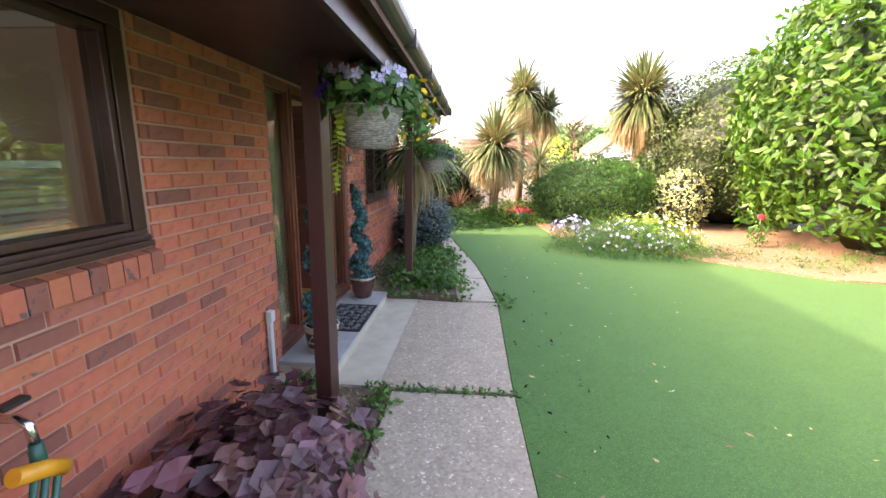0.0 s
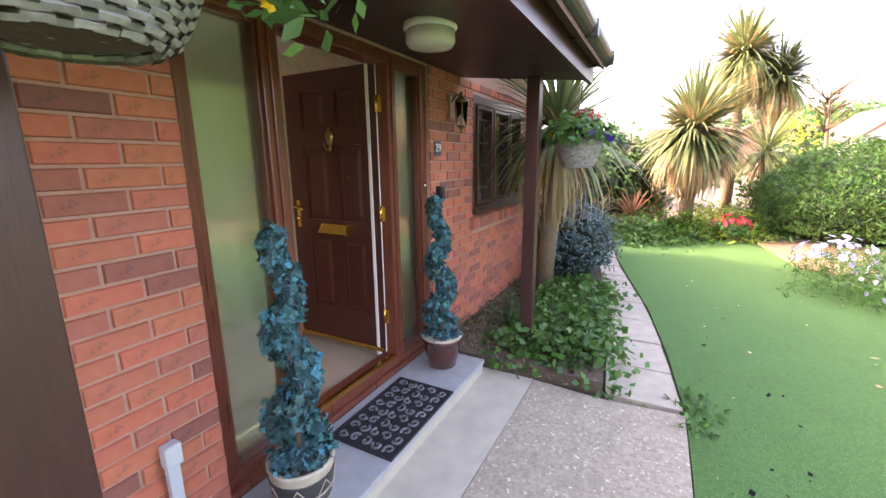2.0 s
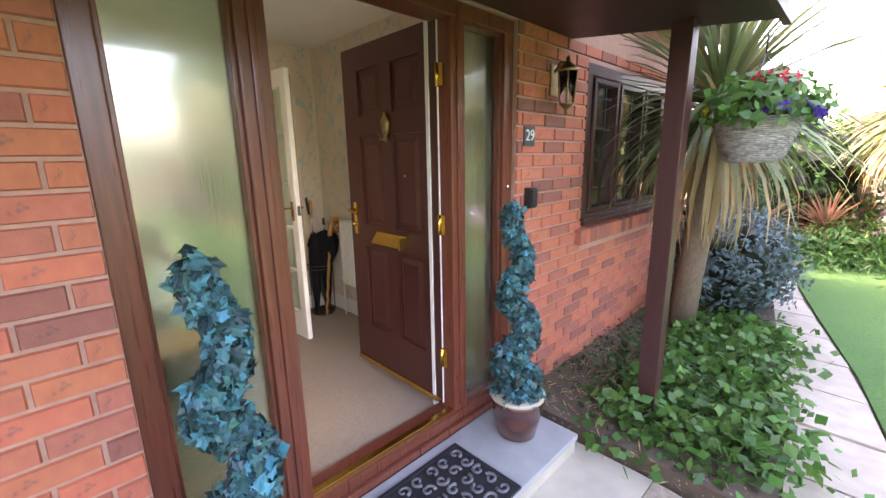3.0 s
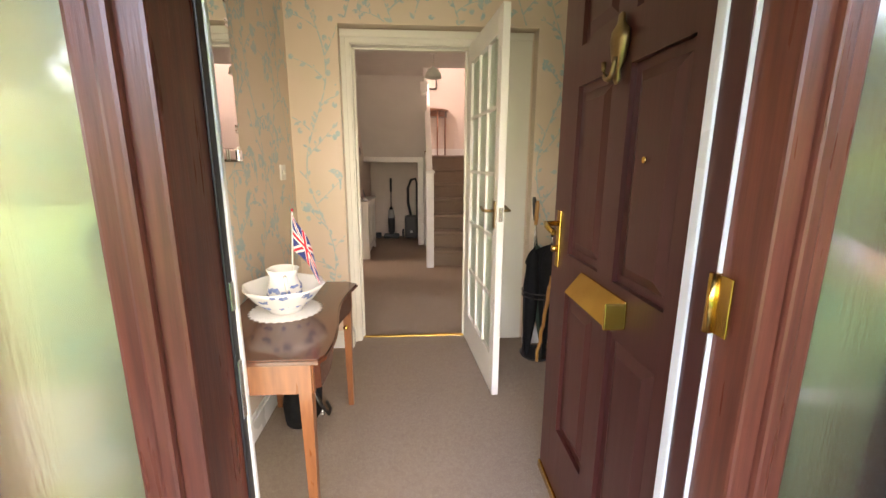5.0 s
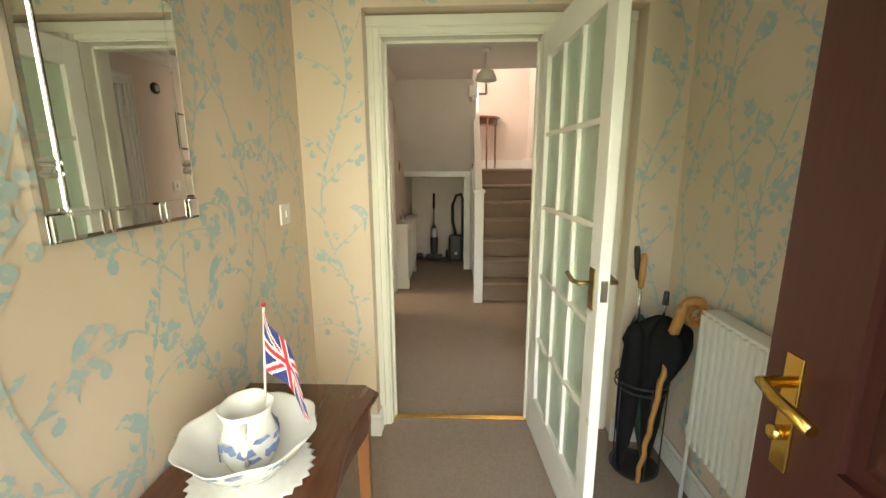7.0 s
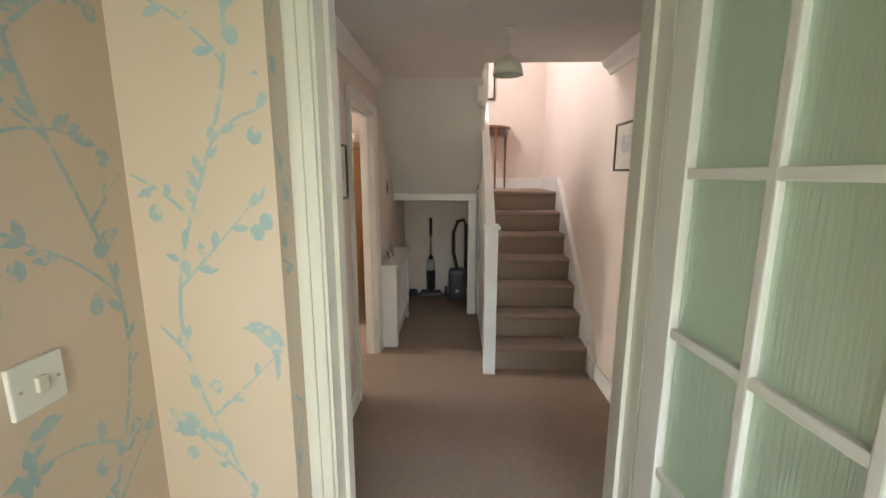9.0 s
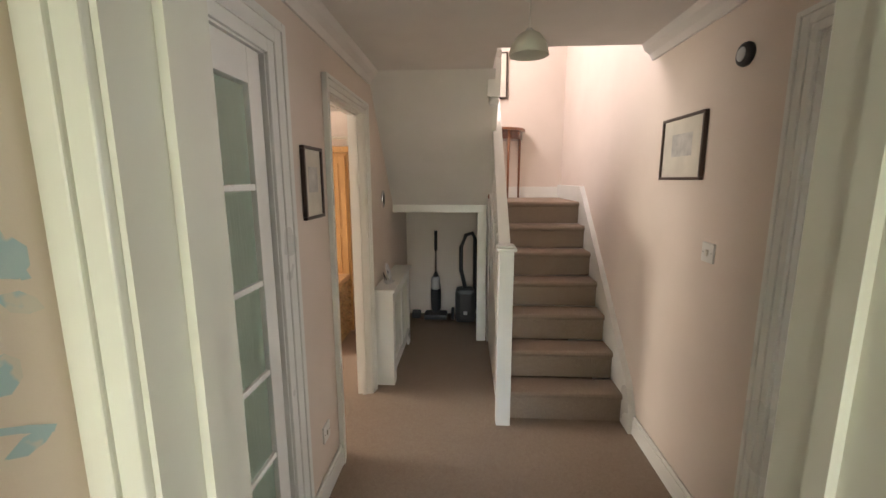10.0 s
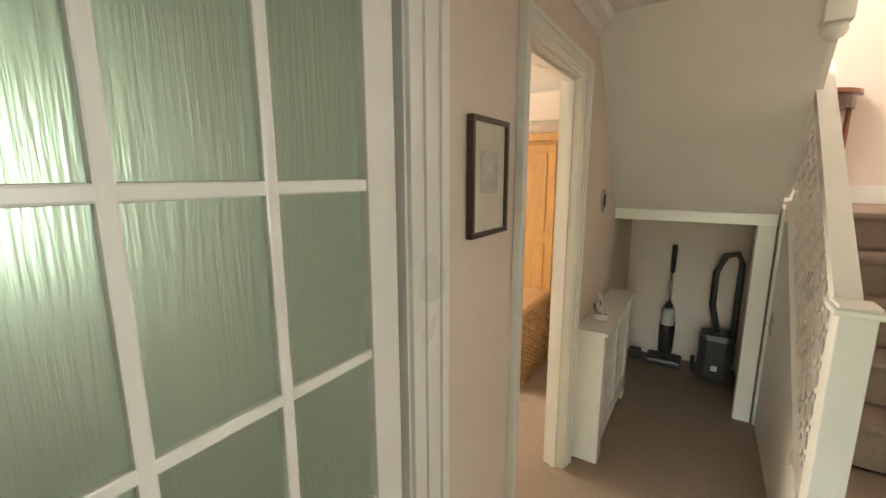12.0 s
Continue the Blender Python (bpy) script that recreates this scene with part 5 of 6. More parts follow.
def loose_umbrella(x, y, lean, rz):
    """A half-furled umbrella whose cloth bags out over the ring, with a carved knot for a handle."""
    u = thing("umbrella", pose(x, y, FL + .012, lean, 0, rz), "loosely furled black umbrella with baggy hanging cloth", "umbrella", "umbrellas in the stand")
    prof = [(.006, 0), (.016, .04), (.040, .25), (.055, .44), (.095, .54), (.125, .63), (.110, .69), (.045, .735), (.012, .75)]
    part("canopy", lathe(bmesh.new(), prof, 48, (0, 0, 0), lambda a, z: 1 + (.24 * math.cos(a * 4 + z * 5) + .12 * math.cos(a * 8 - 1)) * min(1, z * 1.6)), BLACKCLOTH, u, "creased black cloth")
    part("shaft", tube(bmesh.new(), [(0, 0, .72), (0, 0, .84)], .006, 8), CHROME, u, "steel shaft")
    part("handle", tube(bmesh.new(), [(0, 0, .80), (0, 0, .86)], .014, 10, .011), BLACK, u, "black handle")


umbrella(-1.95, 4.225, -2, 30, BLACKCLOTH, HONEYWOOD, "furled black umbrella with a straight wooden handle", False, .90)
umbrella(-1.99, 4.35, -6, 150, DARKGREEN, BLACK, "furled dark green umbrella with a black handle", False, .92)
loose_umbrella(-1.95, 4.335, -3, 40)
ws = thing("walking_stick", pose(-1.87, 4.27, FL + .012, -7, 0, 0), "honey-coloured knobbly walking stick with a carved looped head", "walking stick")
pts = [(.004 * math.sin(z * 60), .004 * math.cos(z * 47), z) for z in np.linspace(0, .74, 22)]
part("stick", tube(bmesh.new(), pts, .010, 10, .013), HONEYWOOD, ws)
hd = part("carved_head", tube(bmesh.new(), [(0, 0, .72), (0, .01, .80)] + [(.012 * math.sin(a), .052 - .045 * math.cos(a), .82 + .05 * math.sin(a)) for a in np.linspace(0, 4.2, 14)], .021, 12, .014), HONEYWOOD, ws, "carved wooden looped head")
part("curl", tube(bmesh.new(), [(-.02, .085 + .034 * math.cos(a), .80 + .04 * math.sin(a)) for a in np.linspace(.2, 6.0, 16)], .014, 10), HONEYWOOD, hd)


# ---- hall things ----
def picture(name, wall_y, side, x0, x1, z0, z1, label):
    p = thing(name, pose((x0 + x1) / 2, wall_y, z0), label, "picture", "framed engravings")
    f = .014
    y0, y1 = sorted((wall_y + side * .002, wall_y + side * .022))
    bm = bmesh.new()
    for a in ((x0, x1, z0, z0 + f), (x0, x1, z1 - f, z1), (x0, x0 + f, z0 + f, z1 - f), (x1 - f, x1, z0 + f, z1 - f)):
        box(bm, a[0], a[1], y0, y1, a[2], a[3], .003)
    part("frame", bm, FRAMEDARK, p, "thin dark wooden frame", True)
    q0, q1 = sorted((wall_y + side * .004, wall_y + side * .012))
    part("mount", bx(x0 + f, x1 - f, q0, q1, z0 + f, z1 - f), MOUNT, p, "ivory card mount", True)
    cx, w, h = (x0 + x1) / 2, (x1 - x0) * .24, (z1 - z0) * .16
    cz = (z0 + z1) / 2 + .01
    q0, q1 = sorted((wall_y + side * .012, wall_y + side * .0128))
    part("print", bx(cx - w, cx + w, q0, q1, cz - h, cz + h * 1.2), PRINT, p, "small grey engraving", True)


picture("picture", LW, 1, -3.82, -3.60, 1.585, 1.90, "small framed engraving with ivory mount on the pink wall")
picture("picture", RW, -1, -4.20, -3.81, 1.75, 2.055, "framed grey engraving with ivory mount above the stairs")
lp = thing("picture", pose(-6.6, 3.75, 2.75), "dark-framed picture high on the landing wall", "picture", "framed engravings")
part("frame", bx(-6.6, -6.575, 3.52, 3.86, 2.62, 3.1, .004), FRAMEDARK, lp, "", True)
part("mount", bx(-6.575, -6.57, 3.54, 3.84, 2.64, 3.08), MOUNT, lp, "", True)
sp = thing("wall_speaker", pose(-3.60, RW, 2.215), "small round black chime speaker on the wall", "door chime")
part("body", lathe(bmesh.new(), [(.042, 0), (.045, .01), (.04, .022), (.03, .026)], 24), BLACK, sp).matrix_basis = pose(0, 0, 0, 90, 0, 0)
part("grille", lathe(bmesh.new(), [(.026, .026), (.024, .029), (.005, .03)], 20), GREYPLASTIC, sp).matrix_basis = pose(0, 0, 0, 90, 0, 0)
ck = thing("wall_plaque", pose(-5.25, LW, 1.6), "small oval silver plaque on the pink wall", "wall plaque")
part("rim", lathe(bmesh.new(), [(.05, 0), (.055, .006), (.045, .014)], 24), CHROME, ck).matrix_basis = pose(0, 0, 0, -90, 0, 0) @ Matrix.Diagonal((1, 1.3, 1, 1))
part("centre", lathe(bmesh.new(), [(.035, .014), (.02, .018)], 20), BLACK, ck).matrix_basis = pose(0, 0, 0, -90, 0, 0) @ Matrix.Diagonal((1, 1.3, 1, 1))

# pendant lamp with a scalloped shade
pl = thing("pendant_lamp", pose(-3.74, 3.685, CEIL), "ceiling pendant with scalloped opal glass shade", "ceiling lamp")
part("ceiling_rose", lathe(bmesh.new(), [(.035, 0), (.035, -.012), (.02, -.022)], 20), WHITE, pl)
part("cord", tube(bmesh.new(), [(0, 0, -.02), (0, 0, -.14)], .0035, 6), WHITE, pl)
part("lamp_holder", lathe(bmesh.new(), [(.012, -.13), (.018, -.14), (.018, -.17)], 12), WHITE, pl)
part("shade", lathe(bmesh.new(), [(.018, -.14), (.045, -.155), (.072, -.19), (.08, -.235), (.078, -.236), (.07, -.19), (.043, -.16), (.018, -.146)], 48, (0, 0, 0), lambda a, z: 1 + .05 * abs(math.sin(a * 5)) * max(0, min(1, (-z - .15) / .08))), LAMPGLASS, pl, "scalloped opal shade")

# radiator cover with plate and dish
rc = thing("radiator_cover", pose(-5.27, LW, FL), "white panelled radiator cover against the hall wall", "radiator cover")
y1 = 2.885
for x in (-4.835, -5.69):
    part("side_panel", bx(x, x + .025, LW + .002, y1 - .003, FL, .93), WHITE, rc, "", True)
bm = bmesh.new()
for a in ((-5.665, -4.835, .86, .93), (-5.665, -4.835, FL + .09, FL + .17), (-4.90, -4.835, FL, .86), (-5.665, -5.60, FL, .86), (-5.28, -5.22, FL + .17, .86)):
    box(bm, a[0], a[1], y1 - .022, y1 - .002, a[2], a[3], .002)
part("front_frame", bm, WHITE, rc, "", True)
bm = bmesh.new()
for i in range(20):
    x = -5.6 + i * .0355
    box(bm, x, x + .008, y1 - .016, y1 - .012, FL + .17, .86)
for i in range(14):
    z = FL + .19 + i * .035
    box(bm, -5.6, -4.9, y1 - .012, y1 - .010, z, z + .006)
part("grille", bm, CREAM, rc, "pierced white grille", True)
part("shelf", bx(-5.71, -4.79, LW + .002, y1 + .018, .93, .952, .004), WHITE, rc, "", True)
dp = thing("display_plate", pose(-5.06, LW + .05, .953), "white plate on a stand on the radiator cover", "plate")
part("plate", lathe(bmesh.new(), [(.02, .004), (.04, .004), (.07, .012), (.071, .014), (.04, .008), (.01, .008)], 28), CHINA, dp).matrix_basis = pose(0, .01, .075, -75, 0, 0)
part("motif", lathe(bmesh.new(), [(.018, .009), (.012, .0095)], 12), BLACK, dp).matrix_basis = pose(0, .01, .075, -75, 0, 0)
part("stand", tube(bmesh.new(), [(-.03, .05, .003), (-.03, 0, .003), (0, -.02, .07), (.03, 0, .003), (.03, .05, .003)], .003, 6), BLACK, dp)
sd = thing("small_dish", pose(-4.98, LW + .09, .953), "small white china dish on the radiator cover", "dish")
part("dish", lathe(bmesh.new(), [(.02, 0), (.025, .004), (.045, .022), (.043, .022), (.022, .007)], 24), CHINA, sd)

# vacuum cleaners under the stairs
v1 = thing("stick_vacuum", pose(-6.40, 3.08, FL), "black upright stick vacuum cleaner under the stairs", "vacuum cleaner")
part("floor_head", bx(-.10, .10, -.13, .13, 0, .06, .02), BLACK, v1)
part("body", lathe(bmesh.new(), [(.035, .06), (.055, .1), (.06, .3), (.045, .45), (.02, .52)], 16, (-.03, 0, 0)), BLACK, v1)
part("dust_cup", lathe(bmesh.new(), [(.045, .34), (.05, .36), (.05, .46), (.04, .48)], 16, (.0, 0, 0)), GREYPLASTIC, v1, "grey dust cup")
part("pole", tube(bmesh.new(), [(-.03, 0, .5), (-.05, 0, .78)], .012, 10), CHROME, v1, "steel pole")
part("grip", tube(bmesh.new(), [(-.05, 0, .78), (-.055, 0, 1.0)], .018, 10), BLACK, v1)
v2 = thing("cylinder_vacuum", pose(-6.25, 3.42, FL), "black cylinder vacuum cleaner standing on end", "vacuum cleaner")
bm = bx(-.10, .10, -.11, .11, .02, .40, .05)
part("body", bm, BLACK, v2)
part("badge", bx(.1, .104, -.02, .02, .12, .16, .002), GREYPLASTIC, v2, "small grey badge")
part("wheel", lathe(bmesh.new(), [(.07, 0), (.075, .015), (.06, .03)], 20), BLACK, v2).matrix_basis = pose(.0, -.125, .1, 90, 0, 0)
part("hose", tube(bmesh.new(), [(0, .0, .38), (0, -.05, .6), (.0, -.05, .85), (0, .0, .98), (.0, .07, 1.0), (0, .1, .93), (0, .1, .6), (0, .1, .15)], .022, 10), BLACK, v2, "ribbed black hose")
so = thing("shoe_brush", pose(-6.38, 2.86, FL), "small dark cleaning attachment on the carpet", "vacuum tool")
part("head", bx(-.04, .04, -.05, .05, 0, .09, .02), BLACK, so)

# half-moon table on the landing
ht = thing("half_moon_table", pose(-6.57, 3.76, zt), "mahogany half-moon table on the landing", "table")
arc = [(.30 * math.sin(a), -.30 * math.cos(a) * 1.0) for a in np.linspace(0, math.pi, 17)]
part("tabletop", prism(bmesh.new(), arc, .71, .735), TABLELEG, ht)
part("apron", prism(bmesh.new(), [(x * .9, y * .9) for x, y in arc], .62, .71), TABLEWOOD, ht)
for x, y in ((.24, .10), (.24, -.10), (.03, .24), (.03, -.24)):
    part("leg", tube(bmesh.new(), [(x, y, .71), (x, y, 0)], .018, 8, .010), TABLELEG, ht)

# back room: wardrobe, wicker hamper
wd = thing("wardrobe", pose(-6.2, 1.8, FL), "tall honey pine wardrobe in the back room", "wardrobe")
part("body", bx(-6.48, -5.95, 1.35, 2.25, FL, 2.02, .006), PINE, wd, "", True)
part("cornice", bx(-6.48, -5.92, 1.32, 2.28, 2.02, 2.08, .01), PINE, wd, "", True)
for x0, x1 in ((1.37, 1.79), (1.81, 2.23)):
    d = part("door", bx(-5.949, -5.93, x0, x1, FL + .08, 1.99, .004), PINE, wd, "", True)
    part("panel", bx(-5.93, -5.924, x0 + .07, x1 - .07, FL + .16, 1.2, .004), PINE, d, "", True)
    part("panel", bx(-5.93, -5.924, x0 + .07, x1 - .07, 1.28, 1.92, .004), PINE, d, "", True)
hm = thing("wicker_hamper", pose(-5.6, 2.0, FL), "brown woven wicker hamper", "basket")
V, F = [], []
for r in range(17):
    bm_z = FL + .03 + r * .033
    for k in range(40):
        u = k / 40
        per_ = u * 4
        s = int(per_)
        w = per_ - s
        X, Y = -5.91, 1.80
        q = [(X + .6 * w, Y), (X + .6, Y + .42 * w), (X + .6 - .6 * w, Y + .42), (X, Y + .42 - .42 * w)][s]
        nrm = [(0, -1), (1, 0), (0, 1), (-1, 0)][s]
        tdir = [(1, 0), (0, 1), (-1, 0), (0, -1)][s]
        o = .008 if (k + r) % 2 else 0.0
        hl = .034
        b = len(V)
        for du in (-hl, hl):
            for dz, dd in ((-.016, 0), (0, .012), (.016, 0)):
                V.append((q[0] + tdir[0] * du * .6 + nrm[0] * (o + dd), q[1] + tdir[1] * du * .6 + nrm[1] * (o + dd), bm_z + dz))
        F += [(b, b + 1, b + 4, b + 3), (b + 1, b + 2, b + 5, b + 4)]
ob = tagged(soup("weave", V, F, WICKERB), kind="stuff")
ob.parent = hm
ob.matrix_parent_inverse = world_of(hm).inverted()
part("lining", bx(-5.905, -5.315, 1.805, 2.215, FL, .76), WICKERB, hm, "", True)
part("lid", bx(-5.93, -5.29, 1.78, 2.24, .76, .81, .015), WICKERB, hm, "", True)
cr = thing("curtain_rail", pose(-6.0, 1.8, 2.14), "pale curtain rail in the back room", "curtain rail")
part("rail", tube(bmesh.new(), [(-6.0, 1.3, 2.17), (-6.0, 2.3, 2.17)], .014, 10), CREAM, cr, "", True)
for x in (1.35, 2.25):
    part("bracket", bx(-6.05, -5.99, x - .01, x + .01, 2.08, 2.18), CREAM, cr, "", True)


# ---- doorstep things ----
mat_thing = thing("door_mat", pose(.27, 3.57, .12), "black rubber door mat with scrolled grey relief", "door mat")
part("base", bx(-.205, .205, -.345, .345, 0, .008, .003), RUBBER, mat_thing)
bm = bmesh.new()
for a in ((-.205, .205, -.345, -.325), (-.205, .205, .325, .345), (-.205, -.185, -.325, .325), (.185, .205, -.325, .325)):
    box(bm, *a, .008, .014, .002)
part("border", bm, RUBBER, mat_thing)
for i in range(5):
    for j in range(8):
        cx, cy = -.148 + i * .074, -.287 + j * .082
        r = .03
        sgn = 1 if (i + j) % 2 else -1
        pts = [(cx + r * (1 - k / 14) * math.cos(sgn * k * .62 + i), cy + r * 1.1 * (1 - k / 14) * math.sin(sgn * k * .62 + i), .012) for k in range(11)]
        part("scroll", tube(bmesh.new(), pts, .0085, 5, .005), STONE, mat_thing, "grey raised scroll")


def topiary(x, y, dark, label, lean):
    t = thing("ivy_topiary", pose(x, y, .12), label, "potted plant", "potted ivy spirals by the door")
    if dark:
        prof = [(.085, 0), (.10, .01), (.125, .12), (.132, .20), (.14, .205), (.142, .225), (.125, .225), (.118, .19)]
        pot = part("pot", lathe(bmesh.new(), prof, 28), GLAZEBROWN, t, "glossy brown glazed pot")
        part("rim", lathe(bmesh.new(), [(.124, .226), (.143, .226), (.145, .236), (.138, .242), (.122, .24)], 28), CREAMPOT, pot, "cream rim")
    else:
        prof = [(.10, 0), (.112, .012), (.128, .10), (.135, .20), (.14, .215), (.142, .23), (.125, .23), (.118, .19)]
        pot = part("pot", lathe(bmesh.new(), prof, 28), CREAMPOT, t, "cream stoneware pot")
        part("band", lathe(bmesh.new(), [(.1195, .05), (.1225, .06), (.1365, .17), (.1375, .18)], 28), POTDARK, pot, "dark glazed band")
        bm = bmesh.new()
        for k in range(14):
            a0, a1 = k * 2 * math.pi / 14, (k + 1) * 2 * math.pi / 14
            za, zb = (.075, .165) if k % 2 else (.165, .075)
            ra, rb = .126 + (za - .075) * .12, .126 + (zb - .075) * .12
            tube(bm, [(ra * math.cos(a0), ra * math.sin(a0), za), ((ra + rb) / 2 * 1.005 * math.cos((a0 + a1) / 2), (ra + rb) / 2 * 1.005 * math.sin((a0 + a1) / 2), .12), (rb * math.cos(a1), rb * math.sin(a1), zb)], .0025, 4)
        part("zigzag_line", bm, CREAMPOT, pot, "cream zigzag lines")
    part("soil", lathe(bmesh.new(), [(.12, .18), (.118, .2), (.02, .205)], 20), SOIL, t)
    part("stem", tube(bmesh.new(), [(0, 0, .2), (lean * .5, 0, .7), (lean, 0, 1.2)], .012, 8, .007), TRUNK, t)
    P, N = [], []
    for k in range(2300):
        q = rng.uniform(0, 1)
        z = .26 + .93 * q
        a = q * 2 * math.pi * 2.6 + 1.0
        r = .075 * (1 - q * .75)
        w = .078 * (1 - q * .5)
        d = rng.normal(0, 1, 3)
        d /= np.linalg.norm(d)
        P.append((lean * q + r * math.cos(a) + d[0] * w, r * math.sin(a) + d[1] * w, z + d[2] * w * 1.2))
        N.append(d)
    for k in range(260):
        a, r = rng.uniform(0, 6.28), rng.uniform(.03, .135)
        P.append((r * math.cos(a), r * math.sin(a), .235 + rng.uniform(0, .04)))
        N.append((math.cos(a) * .5, math.sin(a) * .5, 1))
    P, N = np.array(P), np.array(N)
    pale = rng.uniform(0, 1, len(P)) < .16
    for name, k, m_, lab in (("ivy", ~pale, IVY, "dark teal ivy spiral"), ("young_ivy", pale, IVYTIP, "paler turquoise ivy leaves")):
        v, f = lobed_leaves(P[k], N[k], .040)
        soup(name, v.tolist(), f.tolist(), m_, t, lab)


topiary(.27, 2.86, False, "teal ivy spiral in a cream and black pot on the doorstep", -.02)
topiary(.23, 4.22, True, "teal ivy spiral in a brown glazed pot on the doorstep", -.03)

# wall lantern, number, bell, ceiling lamp, conduit
ln = thing("wall_lantern", pose(0, 4.83, 1.95), "aged brass six-sided wall lantern", "wall lamp")
part("back_plate", bx(0, .012, -.04, .04, -.05, .12, .004), OLDBRASS, ln)
part("arm", tube(bmesh.new(), [(.01, 0, .08), (.05, 0, .13), (.095, 0, .12)], .008, 8), OLDBRASS, ln)
part("roof", lathe(bmesh.new(), [(.065, .07), (.06, .085), (.03, .11), (.012, .125), (.016, .14), (.004, .155)], 6, (.095, 0, 0)), OLDBRASS, ln)
gl = part("glass", lathe(bmesh.new(), [(.042, -.10), (.056, .07), (.052, .07), (.038, -.10)], 6, (.095, 0, 0)), CLEAR, ln)
gl.visible_shadow = False
for k in range(6):
    a = k * math.pi / 3
    part("bar", tube(bmesh.new(), [(.095 + .044 * math.cos(a), .044 * math.sin(a), -.10), (.095 + .058 * math.cos(a), .058 * math.sin(a), .072)], .004, 5), OLDBRASS, ln)
part("base", lathe(bmesh.new(), [(.004, -.165), (.014, -.15), (.01, -.135), (.035, -.11), (.048, -.10)], 6, (.095, 0, 0)), OLDBRASS, ln)
part("candle_bulb", lathe(bmesh.new(), [(.01, -.09), (.012, -.03), (.016, -.01), (.004, .04)], 10, (.095, 0, 0)), LAMPGLASS, ln)
hn = thing("house_number", pose(0.002, 4.595, 1.67), "slate house number sign reading 29", "sign")
part("slate", bx(0, .010, -.05, .05, -.055, .055, .002), SIGNBLACK, hn)
text_part("digits", "29", .085, pose(.0125, 0, .002, 90, 0, 90), FLAGWHITE, hn)
bl = thing("doorbell_box", pose(0.002, 4.60, 1.33), "black plastic box beside the door", "key safe")
part("body", bx(0, .045, -.035, .035, -.06, .06, .01), BLACK, bl)
part("cover", bx(.045, .052, -.028, .028, -.05, .05, .004), BLACK, bl)
pb = thing("bell_push", pose(-.03, 4.45, 1.40), "small brass bell push on the door frame", "doorbell")
part("button", lathe(bmesh.new(), [(.014, 0), (.012, .008), (.006, .012)], 14), CHROME, pb).matrix_basis = pose(0, 0, 0, 0, 90, 0)
pc = thing("porch_light", pose(.55, 3.55, 2.178), "round cream bulkhead light under the canopy", "ceiling lamp")
part("base", lathe(bmesh.new(), [(.12, .0), (.122, -.02), (.115, -.03)], 32), CREAM, pc)
part("diffuser", lathe(bmesh.new(), [(.11, -.03), (.112, -.075), (.10, -.095), (.03, -.10)], 32), LAMPGLASS, pc)
cd = thing("conduit", pose(.02, 2.48, 0), "grey plastic cable conduit on the brickwork", "conduit")
part("pipe", bx(.0, .03, -.022, .022, 0.0, .50, .006), GREYPLASTIC, cd)
part("cap", bx(.0, .045, -.03, .03, .50, .585, .008), GREYPLASTIC, cd)
hole = solo("wall_hole", lathe(bmesh.new(), [(.008, 0), (.006, .002)], 10), BLACK, "small dark drilled hole in the brickwork", "hole")
hole.matrix_basis = pose(.0005, 1.686, 1.292, 0, 90, 0)
tp = thing("garden_tap", pose(.03, .83, .82), "steel garden tap with hose connector", "tap")
part("spout", tube(bmesh.new(), [(-.03, 0, .02), (.06, 0, .03), (.10, 0, .01), (.11, 0, -.06)], .014, 10), CHROME, tp)
part("handle", bx(.04, .08, -.04, .04, .075, .09, .004), BLACK, tp)
part("connector", lathe(bmesh.new(), [(.02, -.14), (.022, -.1), (.018, -.05)], 14, (.11, 0, 0)), HOSEGREEN, tp)
ho = thing("garden_hose", pose(.16, .83, 0), "coiled green garden hose with orange nozzle", "hose")
for k, o in ((0, 0), (1, .04), (2, -.035)):
    part("coil", tube(bmesh.new(), [(0, o, .68), (.01, o - .06, .5), (.02, o - .02, .2), (.0, o + .1, .03), (.02, o + .2, .02)], .011, 8), HOSEGREEN, ho)
part("nozzle", tube(bmesh.new(), [(0, -.09, .72), (0, 0, .68), (0, .05, .645)], .028, 12), ORANGE, ho, "orange and black nozzle")


# ---- hanging baskets ----
def flowers(c, r, n, size, material, parent, name, lo=0.0, cl=6):
    """Blooms: each a small whorl of petals."""
    V, F = [], []
    for _ in range(n):
        d = rng.normal(0, 1, 3)
        d[2] = abs(d[2]) if lo >= 0 else d[2]
        d /= np.linalg.norm(d)
        p = Vector(np.array(c) + d * np.array(r) * rng.uniform(.85, 1.1))
        nrm = Vector(d + rng.normal(0, .3, 3)).normalized()
        s = nrm.orthogonal().normalized()
        t = nrm.cross(s)
        L = size * rng.uniform(.7, 1.2)
        for k in range(cl):
            a = 2 * math.pi * k / cl
            e, g = s * math.cos(a) + t * math.sin(a), t * math.cos(a) - s * math.sin(a)
            b = len(V)
            V += [tuple(p), tuple(p + (e * .6 + g * .35) * L + nrm * L * .2), tuple(p + e * L + nrm * L * .15), tuple(p + (e * .6 - g * .35) * L + nrm * L * .2)]
            F.append((b, b + 1, b + 2, b + 3))
    return tagged(soup(name, V, F, material, parent), kind="stuff")


